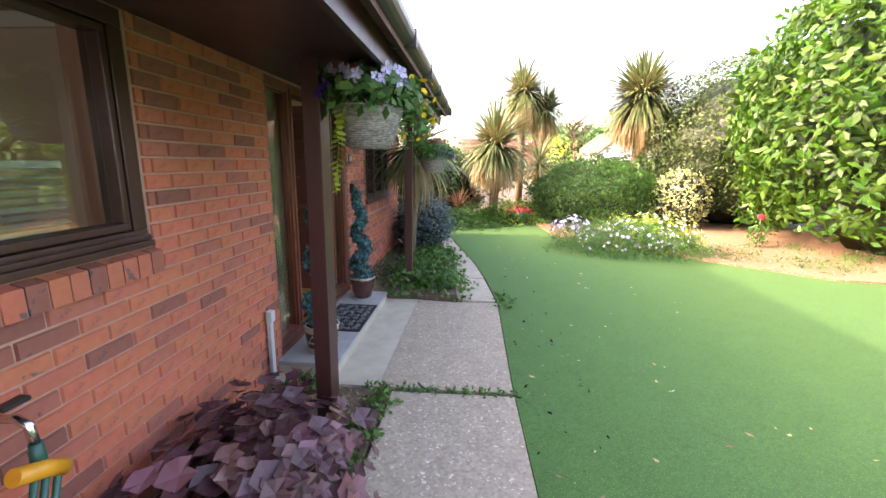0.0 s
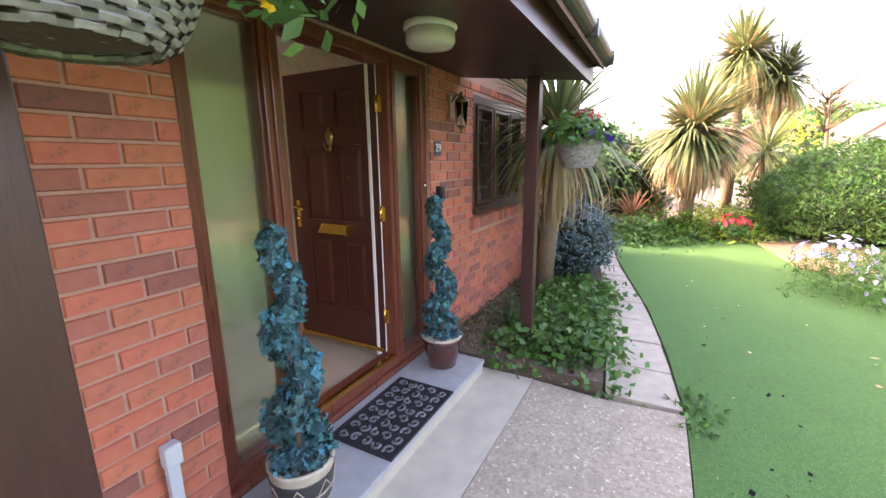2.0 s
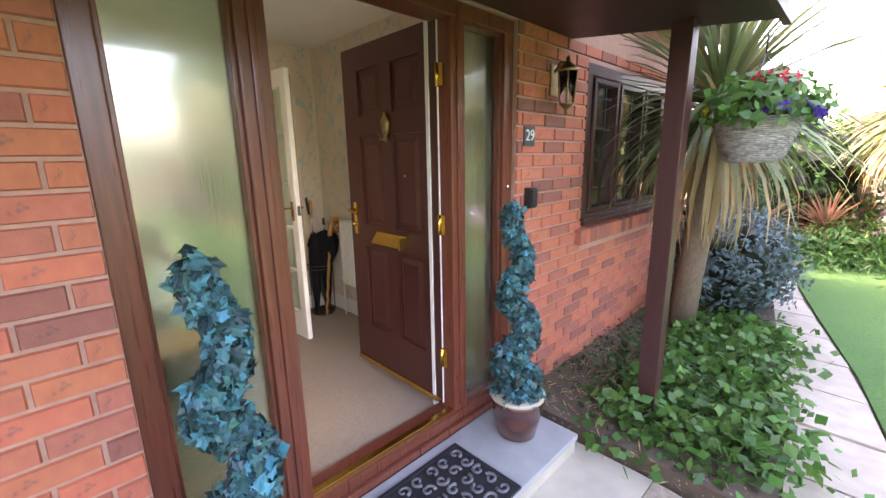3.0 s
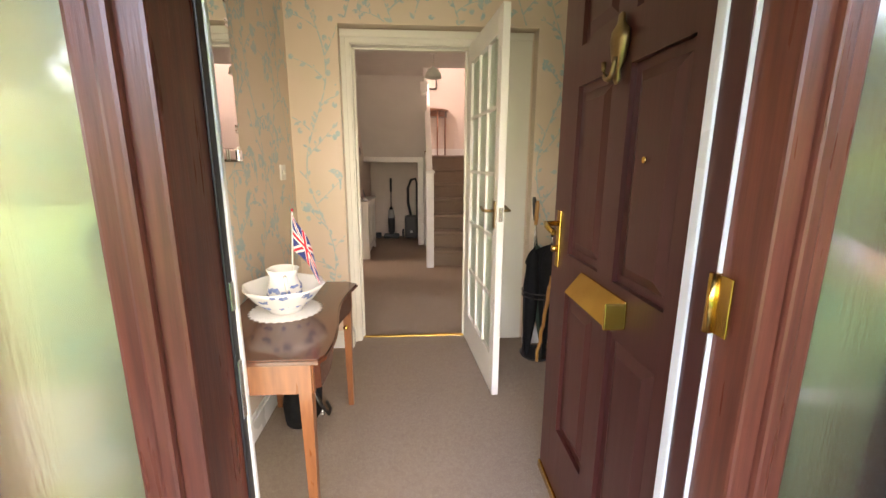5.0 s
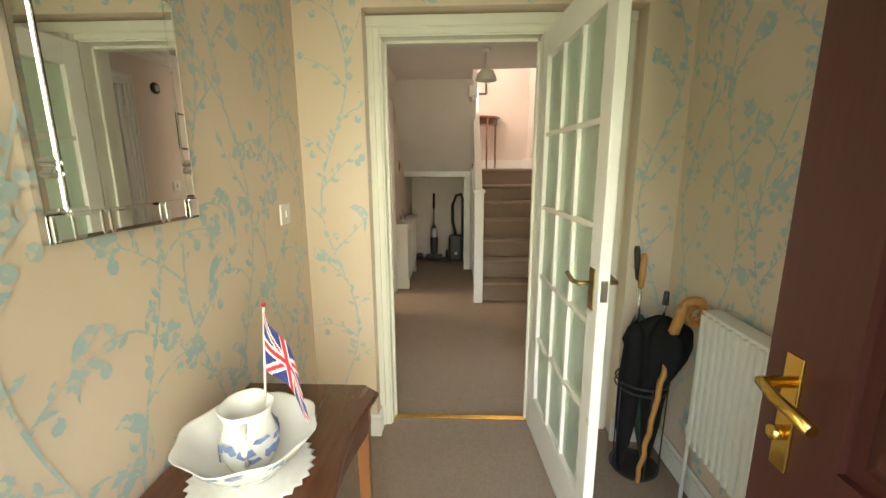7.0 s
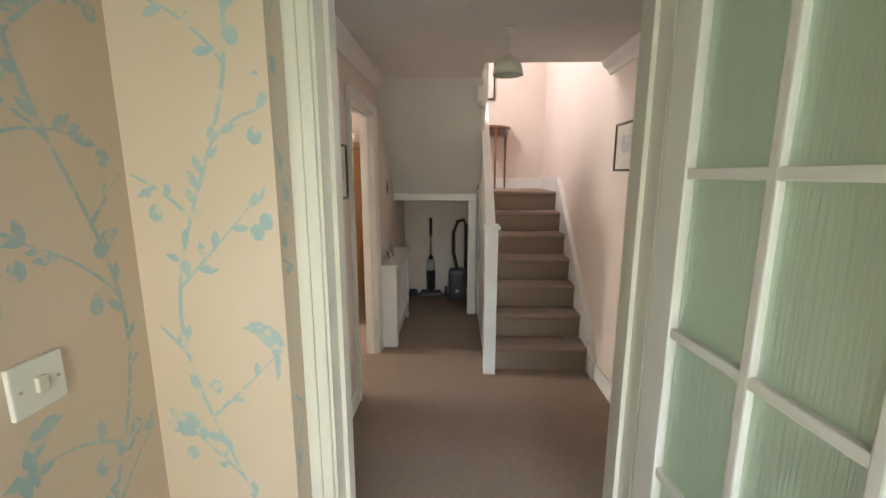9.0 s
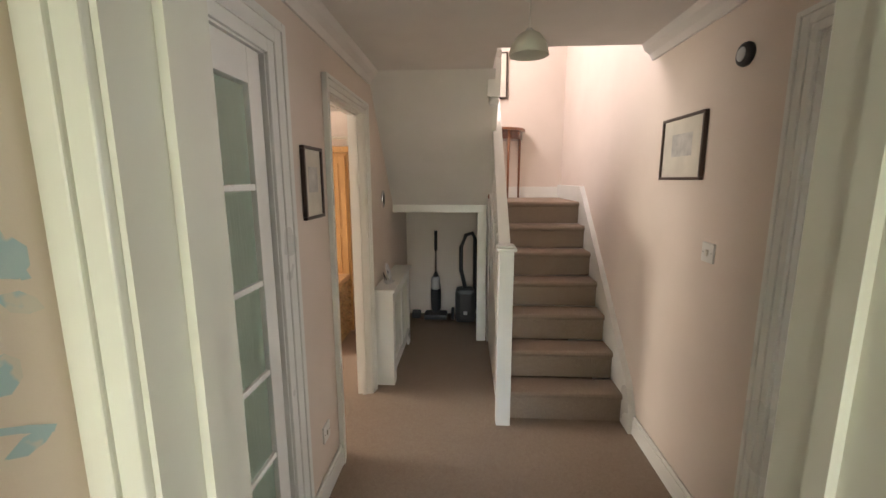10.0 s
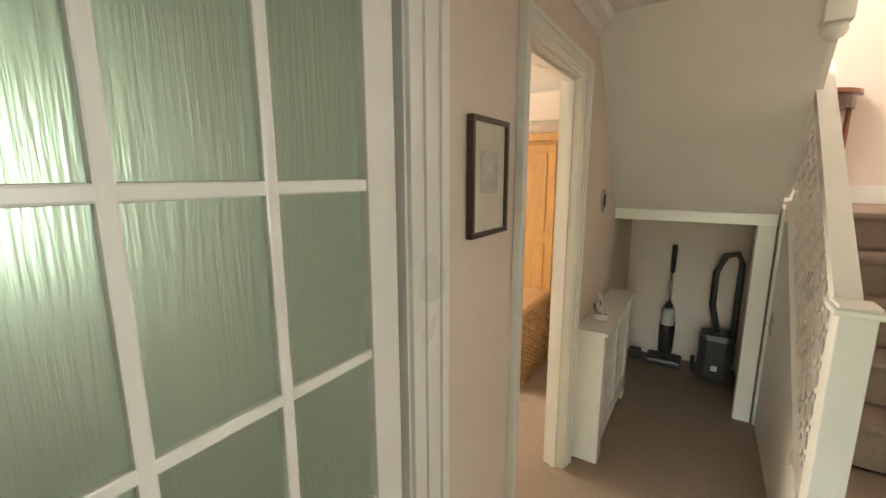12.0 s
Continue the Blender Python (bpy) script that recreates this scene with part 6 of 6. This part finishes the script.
def basket(x, y, z, label, first):
    h = thing("hanging_basket", pose(x, y, z), label, "hanging basket", "hanging flower baskets")
    V, F = [], []
    R0, R1, H = .095, .175, .205
    for row in range(25):
        f = row / 24
        r, zz = R0 + (R1 - R0) * f ** .6, -H + H * f
        for k in range(34):
            a = 2 * math.pi * (k + rng.uniform(-.15, .15)) / 34
            o = .007 if (k + row) % 2 else 0
            b = len(V)
            for da in (-.12, .12):
                for dz, dr in ((-.0055, 0), (0, .006), (.0055, 0)):
                    rr = r + o + dr
                    V.append((rr * math.cos(a + da), rr * math.sin(a + da), zz + dz))
            F += [(b, b + 1, b + 4, b + 3), (b + 1, b + 2, b + 5, b + 4)]
    soup("weave", V, F, WICKERW, h, "whitewashed woven wicker")
    part("liner", lathe(bmesh.new(), [(R0 - .02, -H + .004), (R0 + .002, -H + .01), (.142, -.12), (.168, -.02), (.16, -.012), (.03, -.01)], 24), SOIL, h)
    for k in range(3):
        a = k * 2.094 + .4
        part("chain", tube(bmesh.new(), [(.172 * math.cos(a), .172 * math.sin(a), 0), (0, 0, .30)], .003, 5), BLACK, h)
    part("hook", tube(bmesh.new(), [(0, 0, .30), (0, 0, 2.13 - z)], .004, 6), BLACK, h)
    P, N = shell(700, (0, 0, .05), (.26, .26, .16), lump=.3, lo=-.45, depth=.6)
    leaf_object("foliage", P, N, .06, LEAFMID, h, "trailing green foliage", width=.6)
    if first:
        flowers((0, 0, .11), (.23, .23, .11), 46, .036, PETALLILAC, h, "lilac_blooms", cl=5)
        flowers((-.14, .0, .04), (.14, .2, .08), 18, .036, PETALVIOLET, h, "violet_blooms", cl=5)
        flowers((-.06, -.06, .165), (.045, .045, .035), 30, .028, PETALPINK, h, "coral_blooms", cl=5)
        flowers((.04, .0, .185), (.03, .03, .025), 16, .024, PETALPINK, h, "coral_blooms", cl=5)
        flowers((.22, .12, .02), (.13, .16, .17), 30, .022, PETALYEL, h, "yellow_daisies", lo=-1, cl=10)
        P, N = shell(330, (.2, .14, 0), (.15, .16, .2), lump=.3, depth=.7)
        tagged(leaf_object("trailing_foliage", P, N, .04, LEAFMID, h, width=.5), kind="stuff")
        bm = tube(bmesh.new(), [(-.07, -.15, .02), (-.10, -.18, -.1), (-.12, -.175, -.28), (-.135, -.165, -.45)], .002, 5)
        part("trail_stem", bm, LEAFLIME, h)
        for k in range(34):
            q = k / 34
            c = Vector((-.07 - .065 * q ** .5, -.165 - .015 * math.sin(q * 3.1), .02 - .46 * q))
            away = Vector((math.cos(k * 3.3 + .5), math.sin(k * 3.3 + .5), -.25)).normalized()
            side = away.cross(Vector((0, 0, 1))).normalized()
            L = .058 * (1 - .5 * q) * rng.uniform(.85, 1.15)
            V = []
            for j in range(9):
                t_ = 2 * math.pi * j / 9
                V.append(tuple(c + away * L * (.5 - .5 * math.cos(t_)) + side * L * .46 * math.sin(t_) - Vector((0, 0, L * .12 * (1 - math.cos(t_))))))
            soup("trail_leaf", V, [tuple(range(9))], LEAFLIME, h, "lime creeping jenny leaf")
    else:
        flowers((.05, 0, .16), (.09, .09, .05), 20, .035, PETALRED, h, "red_blooms", cl=5)
        flowers((.12, -.12, .0), (.13, .13, .05), 26, .034, PETALVIOLET, h, "violet_blooms", cl=5)
        flowers((-.12, -.05, .0), (.1, .1, .1), 12, .025, PETALYEL, h, "yellow_blooms", cl=6)
    return h


basket(.90, 2.06, 1.925, "white wicker hanging basket of lilac, coral and yellow flowers", True)
basket(.93, 5.2, 1.72, "white wicker hanging basket of red and violet flowers", False)


# ---- planting ----
def cordyline(x, y, zb, h, heads, L, label, n=330, dry=.3, lean=(0, 0)):
    t = thing("cabbage_palm", pose(x, y, zb), label, "palm", "cabbage palms")
    top = (lean[0], lean[1], h)
    part("trunk", tube(bmesh.new(), [(0, 0, -.1), (lean[0] * .3 + .02, lean[1] * .3, h * .4), (lean[0] * .7, lean[1] * .7, h * .75), top], .10 * L, 10, .07 * L), TRUNK, t, "fibrous brown trunk")
    for i, (dx, dy, dz, s) in enumerate(heads):
        if i:
            part("branch", tube(bmesh.new(), [(lean[0] * .8, lean[1] * .8, h * .78), (top[0] + dx * .6, top[1] + dy * .6, h + dz - .25 * s), (top[0] + dx, top[1] + dy, h + dz)], .06 * L, 8, .05 * L), TRUNK, t)
        c = (top[0] + dx, top[1] + dy, h + dz)
        V, F = straps(int(n * s), c, L * s, .048 * L, -.55, 1, .55)
        soup("crown", V, F, STRAP, t, "long grey-green strap leaves")
        V, F = straps(int(n * dry * s), (c[0], c[1], c[2] - .08), L * s * .95, .04 * L, -1, -.35, .9)
        soup("dead_leaves", V, F, STRAPDRY, t, "hanging dry straw-coloured leaves")
        V, F = straps(int(n * dry * .9 * s), c, L * s * .62, .03 * L, .1, 1, .3)
        soup("flower_spray", V, F, STRAPDRY, t, "faded tan flower sprays")


cordyline(.42, 6.3, .09, 1.8, [(0, 0, 0, 1)], 1.05, "cabbage palm with arching leaves beside the window", 300, .3, (.12, -.1))
cordyline(2.0, 11.6, .06, 2.05, [(0, 0, 0, 1)], 1.45, "broad cabbage palm with drooping leaves in the far bed", 700, .6)
cordyline(3.0, 14.5, 0, 3.75, [(0, 0, .2, 1), (.75, .1, -.35, .8)], 1.4, "tall two-headed cabbage palm against the sky", 560, .7)
cordyline(3.5, 13.4, 0, 1.7, [(0, 0, 0, 1)], 1.2, "small dark cabbage palm behind the shrub", 200, .1)
cordyline(6.5, 13.4, 0, 3.55, [(0, 0, .1, 1)], 1.75, "tall cabbage palm with bronze flower crown", 900, .85)
for x, y, s in ((1.05, 11.2, .75), (.3, 10.4, .8), (1.5, 12.6, .7)):
    fx = thing("bronze_flax", pose(x, y, .06), "spiky bronze-red flax in the far bed", "shrub", "bronze flax clumps")
    V, F = straps(120, (0, 0, .3), s, .035, -.2, 1, .5)
    soup("leaves", V, F, STRAPRED, fx)
    V, F = straps(60, (0, 0, .2), s * .9, .03, 0, 1, .7)
    soup("green_leaves", V, F, STRAP, fx)


def bush(name, c, r, n, size, material, label, category, lump=.18, freq=1.2, seed=0., depth=.3, width=.5, dark=LEAFSHADE, lo=-.6, extra=None, jitter=.6, shrink=.8):
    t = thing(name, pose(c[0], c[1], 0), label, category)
    # lumpy core behind the leaves, coloured dark as the shade in their gaps
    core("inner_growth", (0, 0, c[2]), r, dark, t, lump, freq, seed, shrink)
    P, N = shell(n, (0, 0, c[2]), r, lump, freq, lo, depth, seed)
    k = P[:, 2] > .03
    leaf_object("crown", P[k], N[k], size, material, t, width=width, jitter=jitter)
    if extra:
        P, N = shell(int(n * .3), (0, 0, c[2]), [q * 1.03 for q in r], lump, freq, .0, .1, seed)
        leaf_object("new_growth", P, N, size * 1.1, extra, t, width=width, jitter=.8)
    return t


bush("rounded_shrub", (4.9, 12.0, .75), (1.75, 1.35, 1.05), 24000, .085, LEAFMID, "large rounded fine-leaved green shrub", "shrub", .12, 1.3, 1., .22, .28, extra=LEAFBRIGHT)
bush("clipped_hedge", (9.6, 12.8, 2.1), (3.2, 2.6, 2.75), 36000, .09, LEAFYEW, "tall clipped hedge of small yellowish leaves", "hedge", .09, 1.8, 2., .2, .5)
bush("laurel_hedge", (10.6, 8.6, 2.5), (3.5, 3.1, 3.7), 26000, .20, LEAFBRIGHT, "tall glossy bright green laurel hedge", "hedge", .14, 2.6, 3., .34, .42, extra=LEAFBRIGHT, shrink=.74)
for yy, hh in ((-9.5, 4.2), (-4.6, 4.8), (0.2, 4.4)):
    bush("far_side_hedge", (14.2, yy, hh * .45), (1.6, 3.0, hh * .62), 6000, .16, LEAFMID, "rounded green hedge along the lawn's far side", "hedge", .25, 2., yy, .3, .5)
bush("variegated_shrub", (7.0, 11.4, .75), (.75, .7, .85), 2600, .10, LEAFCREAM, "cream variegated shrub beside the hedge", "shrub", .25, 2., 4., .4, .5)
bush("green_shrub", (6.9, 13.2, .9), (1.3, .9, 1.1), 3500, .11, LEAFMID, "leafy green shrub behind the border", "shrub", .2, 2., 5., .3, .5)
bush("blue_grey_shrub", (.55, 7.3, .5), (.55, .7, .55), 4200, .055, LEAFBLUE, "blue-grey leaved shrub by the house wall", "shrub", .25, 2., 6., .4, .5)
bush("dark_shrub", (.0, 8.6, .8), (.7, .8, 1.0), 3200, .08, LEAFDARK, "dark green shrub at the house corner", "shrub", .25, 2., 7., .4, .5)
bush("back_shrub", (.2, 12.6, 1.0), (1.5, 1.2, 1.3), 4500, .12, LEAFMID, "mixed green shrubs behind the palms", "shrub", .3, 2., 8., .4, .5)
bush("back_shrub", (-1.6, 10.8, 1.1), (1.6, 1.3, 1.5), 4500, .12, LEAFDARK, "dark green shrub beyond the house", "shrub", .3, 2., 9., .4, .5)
bush("lime_shrub", (5.5, 20, 1.3), (.9, .9, 1.5), 1800, .2, LEAFLIME, "yellow-green shrub in the distance", "shrub", .3, 2., 10., .4, .5)
rowm = thing("bare_tree", pose(5.2, 16.5, 0), "thin bare-branched tree behind the palm", "tree")
part("trunk", tube(bmesh.new(), [(0, 0, 0), (.1, 0, 1.8), (0, 0, 3.2)], .06, 8, .03), TRUNK, rowm)
bm = bmesh.new()
for k in range(40):
    a, z = rng.uniform(0, 6.28), rng.uniform(2.2, 3.2)
    e = Vector((math.cos(a), math.sin(a) * .5, rng.uniform(.3, 1.0))) * rng.uniform(.6, 1.2)
    tube(bm, [(0, 0, z), tuple(Vector((0, 0, z)) + e * .5), tuple(Vector((0, 0, z)) + e + Vector((0, 0, .15)))], .02, 4, .006)
part("twig_crown", bm, TRUNK, rowm)

# flower clumps and low planting
fc = thing("flower_clump", pose(4.5, 8.0, 0), "sprawling clump of white and lilac daisies on the lawn", "flowers")
P, N = shell(9000, (0, 0, .1), (1.45, 1.0, .5), .3, 2., -.1, .6, 12.)
leaf_object("stem_mass", P, N, .11, LEAFMID, fc, "fine grey-green stems", width=.13, jitter=.9)
P, N = shell(2500, (.5, .3, .1), (1.1, .8, .6), .3, 2., -.1, .5, 13.)
leaf_object("leaves", P, N, .08, LEAFLIME, fc, width=.3)
flowers((.45, .15, .2), (1.1, .75, .5), 120, .034, PETALWHITE, fc, "white_daisies", cl=8)
flowers((-.1, -.35, .15), (.9, .6, .4), 80, .034, PETALLILAC, fc, "lilac_daisies", cl=8)
flowers((-1.0, .35, .3), (.45, .4, .3), 50, .045, PETALLILAC, fc, "lilac_daisies", cl=8)


def low_plants(name, pts, n, size, h, material, label, category, spread=.18, width=.5, hang=0.):
    t = thing(name, pose(pts[0][0], pts[0][1], 0), label, category, kind="stuff")
    P, N = [], []
    for i in range(n):
        x, y, z = pts[rng.integers(len(pts))]
        dx, dy = rng.normal(0, spread, 2)
        q = math.exp(-(dx * dx + dy * dy) / (2 * spread * spread))
        P.append((x + dx - pts[0][0], y + dy - pts[0][1], z + h * q * rng.uniform(.1, 1)))
        N.append((dx, dy, .35))
    leaf_object("leaves", P, N, size, material, t, width=width, jitter=.5, hang=hang)
    return t


grid = [(x, y, .09) for x in np.arange(.55, 1.2, .16) for y in np.arange(4.75, 6.6, .2) if x < 1.3 - (y - 4.5) * .11]
low_plants("groundcover", grid, 4200, .07, .22, LEAFMID, "leafy green weeds spilling towards the path", "weeds", .12, .7)
low_plants("groundcover", [(.25, y, .09) for y in np.arange(4.9, 7, .3)] + [(.5, 5.3, .09)], 900, .05, .15, LEAFDARK, "sparse dark weeds along the wall", "weeds", .2, .5)
low_plants("dry_litter", [(x, y, .085) for x in (.15, .4, .7) for y in (4.75, 5.1, 5.5, 5.9)], 1500, .06, .04, STRAPDRY, "dry stalks and pale litter on the soil", "plant litter", .17, .12)
low_plants("groundcover", [(.8, 1.7, .02), (.84, 1.95, .02), (.78, 1.4, .02), (.86, 2.3, .02)], 420, .05, .14, LEAFMID, "small green weeds along the slab", "weeds", .06, .7)
low_plants("dry_litter", [(.5, 2.3, .02), (.7, 2.2, .02), (.3, 2.2, .02)], 500, .05, .03, STRAPDRY, "dry twigs and litter on the soil", "plant litter", .13, .15)
low_plants("joint_weeds", [(x, 2.51, .0) for x in np.arange(.75, 1.85, .12)], 420, .04, .05, LEAFMID, "weeds growing in the slab joint", "weeds", .03, .5)
low_plants("joint_weeds", [(1.84, y, 0) for y in (4.4, 4.6, 4.7)] + [(1.35, 4.55, 0)], 160, .06, .08, LEAFMID, "weeds growing at the slab corner", "weeds", .07, .5)
low_plants("groundcover", [(.3, 2.42, .02)], 90, .09, .12, LEAFMID, "green weed tuft by the conduit", "weeds", .06, .4)
for cx, cy, m_, hh, lab in ((1.6, 10.9, LEAFBRIGHT, .6, "bright yellow-green perennials in the far bed"), (2.6, 11.6, LEAFLIME, .7, "lime-leaved perennials in the far bed"), (.9, 10.3, LEAFMID, .5, "green perennials at the path's end"), (3.3, 11.9, LEAFMID, .7, "green perennials beside the shrub")):
    low_plants("perennials", [(cx, cy, .06), (cx + .4, cy + .2, .06), (cx - .35, cy + .15, .06)], 2200, .13, hh, m_, lab, "perennials", .3, .25)
rp = thing("red_flowers", pose(2.75, 11.15, .06), "clump of pinkish red flowers at the lawn's end", "flowers")
flowers((0, 0, .2), (.35, .2, .25), 60, .05, PETALRED, rp, "blooms", cl=5)
P, N = shell(500, (0, 0, .15), (.35, .2, .25), .2, 2., 0, .5, 14.)
leaf_object("leaves", P, N, .08, LEAFMID, rp)
rs = thing("rose_bush", pose(7.4, 8.7, .03), "small rose bush with one red bloom", "flowers")
P, N = shell(260, (0, 0, .25), (.2, .2, .28), .3, 2., -1, .6, 15.)
leaf_object("leaves", P, N, .07, LEAFMID, rs)
part("stem", tube(bmesh.new(), [(0, 0, 0), (0, 0, .6)], .01, 6), TRUNK, rs)
flowers((0, 0, .62), (.05, .05, .04), 14, .05, PETALRED, rs, "blooms", cl=5)
low_plants("border_weeds", [(x, 7.2 + rng.uniform(-.3, 1.5), .03) for x in np.arange(6.0, 10, .35)], 1600, .09, .15, LEAFMID, "scattered weeds on the mulch", "weeds", .25, .25)

# purple heuchera under the window
he = thing("heuchera", pose(.52, 1.42, .02), "dark purple-leaved heuchera clump in the near bed", "plant")
P, N = shell(520, (0, -.12, .18), (.52, .72, .34), .35, 2., -.05, .7, 16.)
V, F = [], []
for p, n_ in zip(P, N):
    nrm = Vector(n_ + rng.normal(0, .35, 3) + np.array((0, 0, .7))).normalized()
    s = nrm.orthogonal().normalized()
    t_ = nrm.cross(s)
    b, R = len(V), rng.uniform(.04, .078)
    V.append(tuple(Vector(p) - nrm * R * .25))
    for k in range(10):
        a = 2 * math.pi * k / 10
        rr = R * (1 if k % 2 else .82) * (.55 if k == 0 else 1)
        V.append(tuple(Vector(p) + (s * math.cos(a) + t_ * math.sin(a)) * rr + nrm * rng.uniform(-.1, .1) * R))
    F += [(b, b + 1 + k, b + 1 + (k + 1) % 10) for k in range(10)]
soup("leaves", V, F, LEAFPURPLE, he, "scalloped maroon leaves")
bm = bmesh.new()
for k in range(45):
    a, r = rng.uniform(0, 6.28), rng.uniform(.1, .5)
    tube(bm, [(r * .2 * math.cos(a), r * .2 * math.sin(a), 0), (r * .8 * math.cos(a), r * .9 * math.sin(a), rng.uniform(.15, .35))], .003, 4)
part("stalks", bm, LEAFPURPLE, he)

# fallen leaves and bits on lawn and slabs
V, F = leaves([(rng.uniform(1.9, 4.2), rng.uniform(.8, 9), .006) for _ in range(90)], [(0, 0, 1)] * 90, .05, width=.6, fold=.5, jitter=.3)
tagged(soup("fallen_leaves", V.tolist(), F.tolist(), STRAPDRY), "small pale fallen leaves on the lawn", "fallen leaves", kind="stuff")
V, F = leaves([(rng.uniform(1.86, 2.4), rng.uniform(.8, 7), .006) for _ in range(60)], [(0, 0, 1)] * 60, .035, width=.8, fold=.6, jitter=.5)
tagged(soup("dark_litter", V.tolist(), F.tolist(), BLACKCLOTH), "dark crumbs of soil and leaf beside the path", "plant litter", kind="stuff")


# ---- distance ----
def far_house(x, y, w, d, h, rh, wallm, label, gable):
    t = thing("house", pose(x, y, 0), label, "house", "houses beyond the garden")
    part("wall", bx(-w / 2, w / 2, 0, d, -1, h), wallm, t)
    bm = bmesh.new()
    if gable:
        prism(bm, [(-w / 2 - .3, h - .15), (0, h + rh), (w / 2 + .3, h - .15), (w / 2 + .1, h - .15), (0, h + rh - .25), (-w / 2 - .1, h - .15)], -.3, d + .3, "y")
        part("roof", bm, ROOFTILE, t)
        part("gable_wall", prism(bmesh.new(), [(-w / 2, h), (w / 2, h), (0, h + rh - .2)], .0, d, "y"), wallm, t)
    else:
        prism(bm, [(-.4, h - .1), (d / 2, h + rh), (d + .4, h - .1)], -w / 2 - .3, w / 2 + .3, "x")
        part("roof", bm, ROOFTILE, t)
    for k in range(3):
        xx = -w / 2 + w * (k + .5) / 3
        win = part("window", bx(xx - .5, xx + .5, -.04, 0.0, h - 1.6, h - .6), RENDERW, t)
        part("pane", bx(xx - .42, xx + .42, -.05, -.041, h - 1.52, h - .68), BLACK, win)


far_house(14.2, 36, 5.0, 9, 2.7, 2.1, RENDERW, "white rendered house with brown tiled gable", True)
far_house(24, 38, 13, 8, 3.0, 2.6, PINKBRICK, "long brick house with brown tiled roof", False)
far_house(8.6, 46, 6.5, 9, 2.6, 2.2, PINKBRICK, "low brick house with red-brown roof", True)
far_house(4.2, 52, 9, 8, 2.6, 2.2, PINKBRICK, "low brick house with red-brown roof", False)
for x, y, r, h in ((13, 70, 7, 7.5), (20, 75, 8, 8.5), (4, 72, 6, 5), (30, 62, 6, 6.5)):
    t = thing("tree", pose(x, y, 0), "broad leafy tree in the distance", "tree", "distant trees")
    part("trunk", tube(bmesh.new(), [(0, 0, -.5), (0, 0, h * .5)], .4, 8, .25), TRUNK, t)
    P, N = shell(2600, (0, 0, h * .6), (r, r * .8, h * .42), .35, 2., -1, .5, x)
    leaf_object("crown", P, N, .8, LEAFMID, t, width=.7)
for x0, y0, x1, y1 in ((-6, 17, 3, 18.5), (3, 18.5, 12, 17.5)):
    t = thing("garden_hedge", pose((x0 + x1) / 2, (y0 + y1) / 2, 0), "dark green boundary hedge beyond the border", "hedge", "boundary hedges")
    P, N = shell(3600, (0, 0, 1.0), ((x1 - x0) / 2, .8, 1.25), .2, 3., -1, .4, x0)
    leaf_object("crown", P, N, .18, LEAFDARK, t, width=.6)


# ---- bricks of the house front ----
def brick_mesh(name, w, h, d):
    b = bmesh.new()
    e = .004
    o = [b.verts.new(p) for p in ((0, 0, 0), (0, w, 0), (0, w, h), (0, 0, h))]
    i = [b.verts.new(p) for p in ((d, e, e), (d, w - e, e), (d, w - e, h - e), (d, e, h - e))]
    b.faces.new(i)
    for k in range(4):
        b.faces.new((o[k], o[(k + 1) % 4], i[(k + 1) % 4], i[k]))
    return b


BM = mesh_of("brick", brick_mesh("brick", .215, .065, .012), BRICK)
openings = [(WIN1[0], WIN1[1] + .02, 1.125, TOP), DOORWAY, (WIN2[0], WIN2[1] + .02, .95, WIN2[3])]
rest_v, rest_f = [], []
count = 0
for c in range(32):
    z0 = c * .075 + .004
    z1 = z0 + .065
    if z1 > 2.26:
        break
    y = -3.0 - (c % 2) * .1125
    while y < 7.55:
        spans = [(y, y + .215)]
        for a, b, lo, hi in openings:
            if z1 > lo + .01 and z0 < hi - .01:
                nxt = []
                for p, q in spans:
                    if q <= a or p >= b:
                        nxt.append((p, q))
                    else:
                        if p < a - .03:
                            nxt.append((p, a - .002))
                        if q > b + .03:
                            nxt.append((b + .002, q))
                spans = nxt
        for p, q in spans:
            near = .95 < p < 2.70 or 4.4 < p < 4.75
            if near and count < 300:
                ob = new("brick", BM)
                ob.parent = wall_front
                ob.matrix_basis = Matrix.Translation((-.0085 + rng.uniform(-.001, .001), p, z0)) @ Matrix.Diagonal((1, (q - p) / .215, 1, 1))
                count += 1
            else:
                b0 = len(rest_v)
                e, x0, x1 = .004, -.0085, .0035
                rest_v += [(x0, p, z0), (x0, q, z0), (x0, q, z1), (x0, p, z1), (x1, p + e, z0 + e), (x1, q - e, z0 + e), (x1, q - e, z1 - e), (x1, p + e, z1 - e)]
                rest_f += [(b0 + 4, b0 + 5, b0 + 6, b0 + 7)] + [(b0 + k, b0 + (k + 1) % 4, b0 + 4 + (k + 1) % 4, b0 + 4 + k) for k in range(4)]
        y += .225
tagged(soup("brickwork", rest_v, rest_f, BRICK_REST, wall_front), kind="stuff")
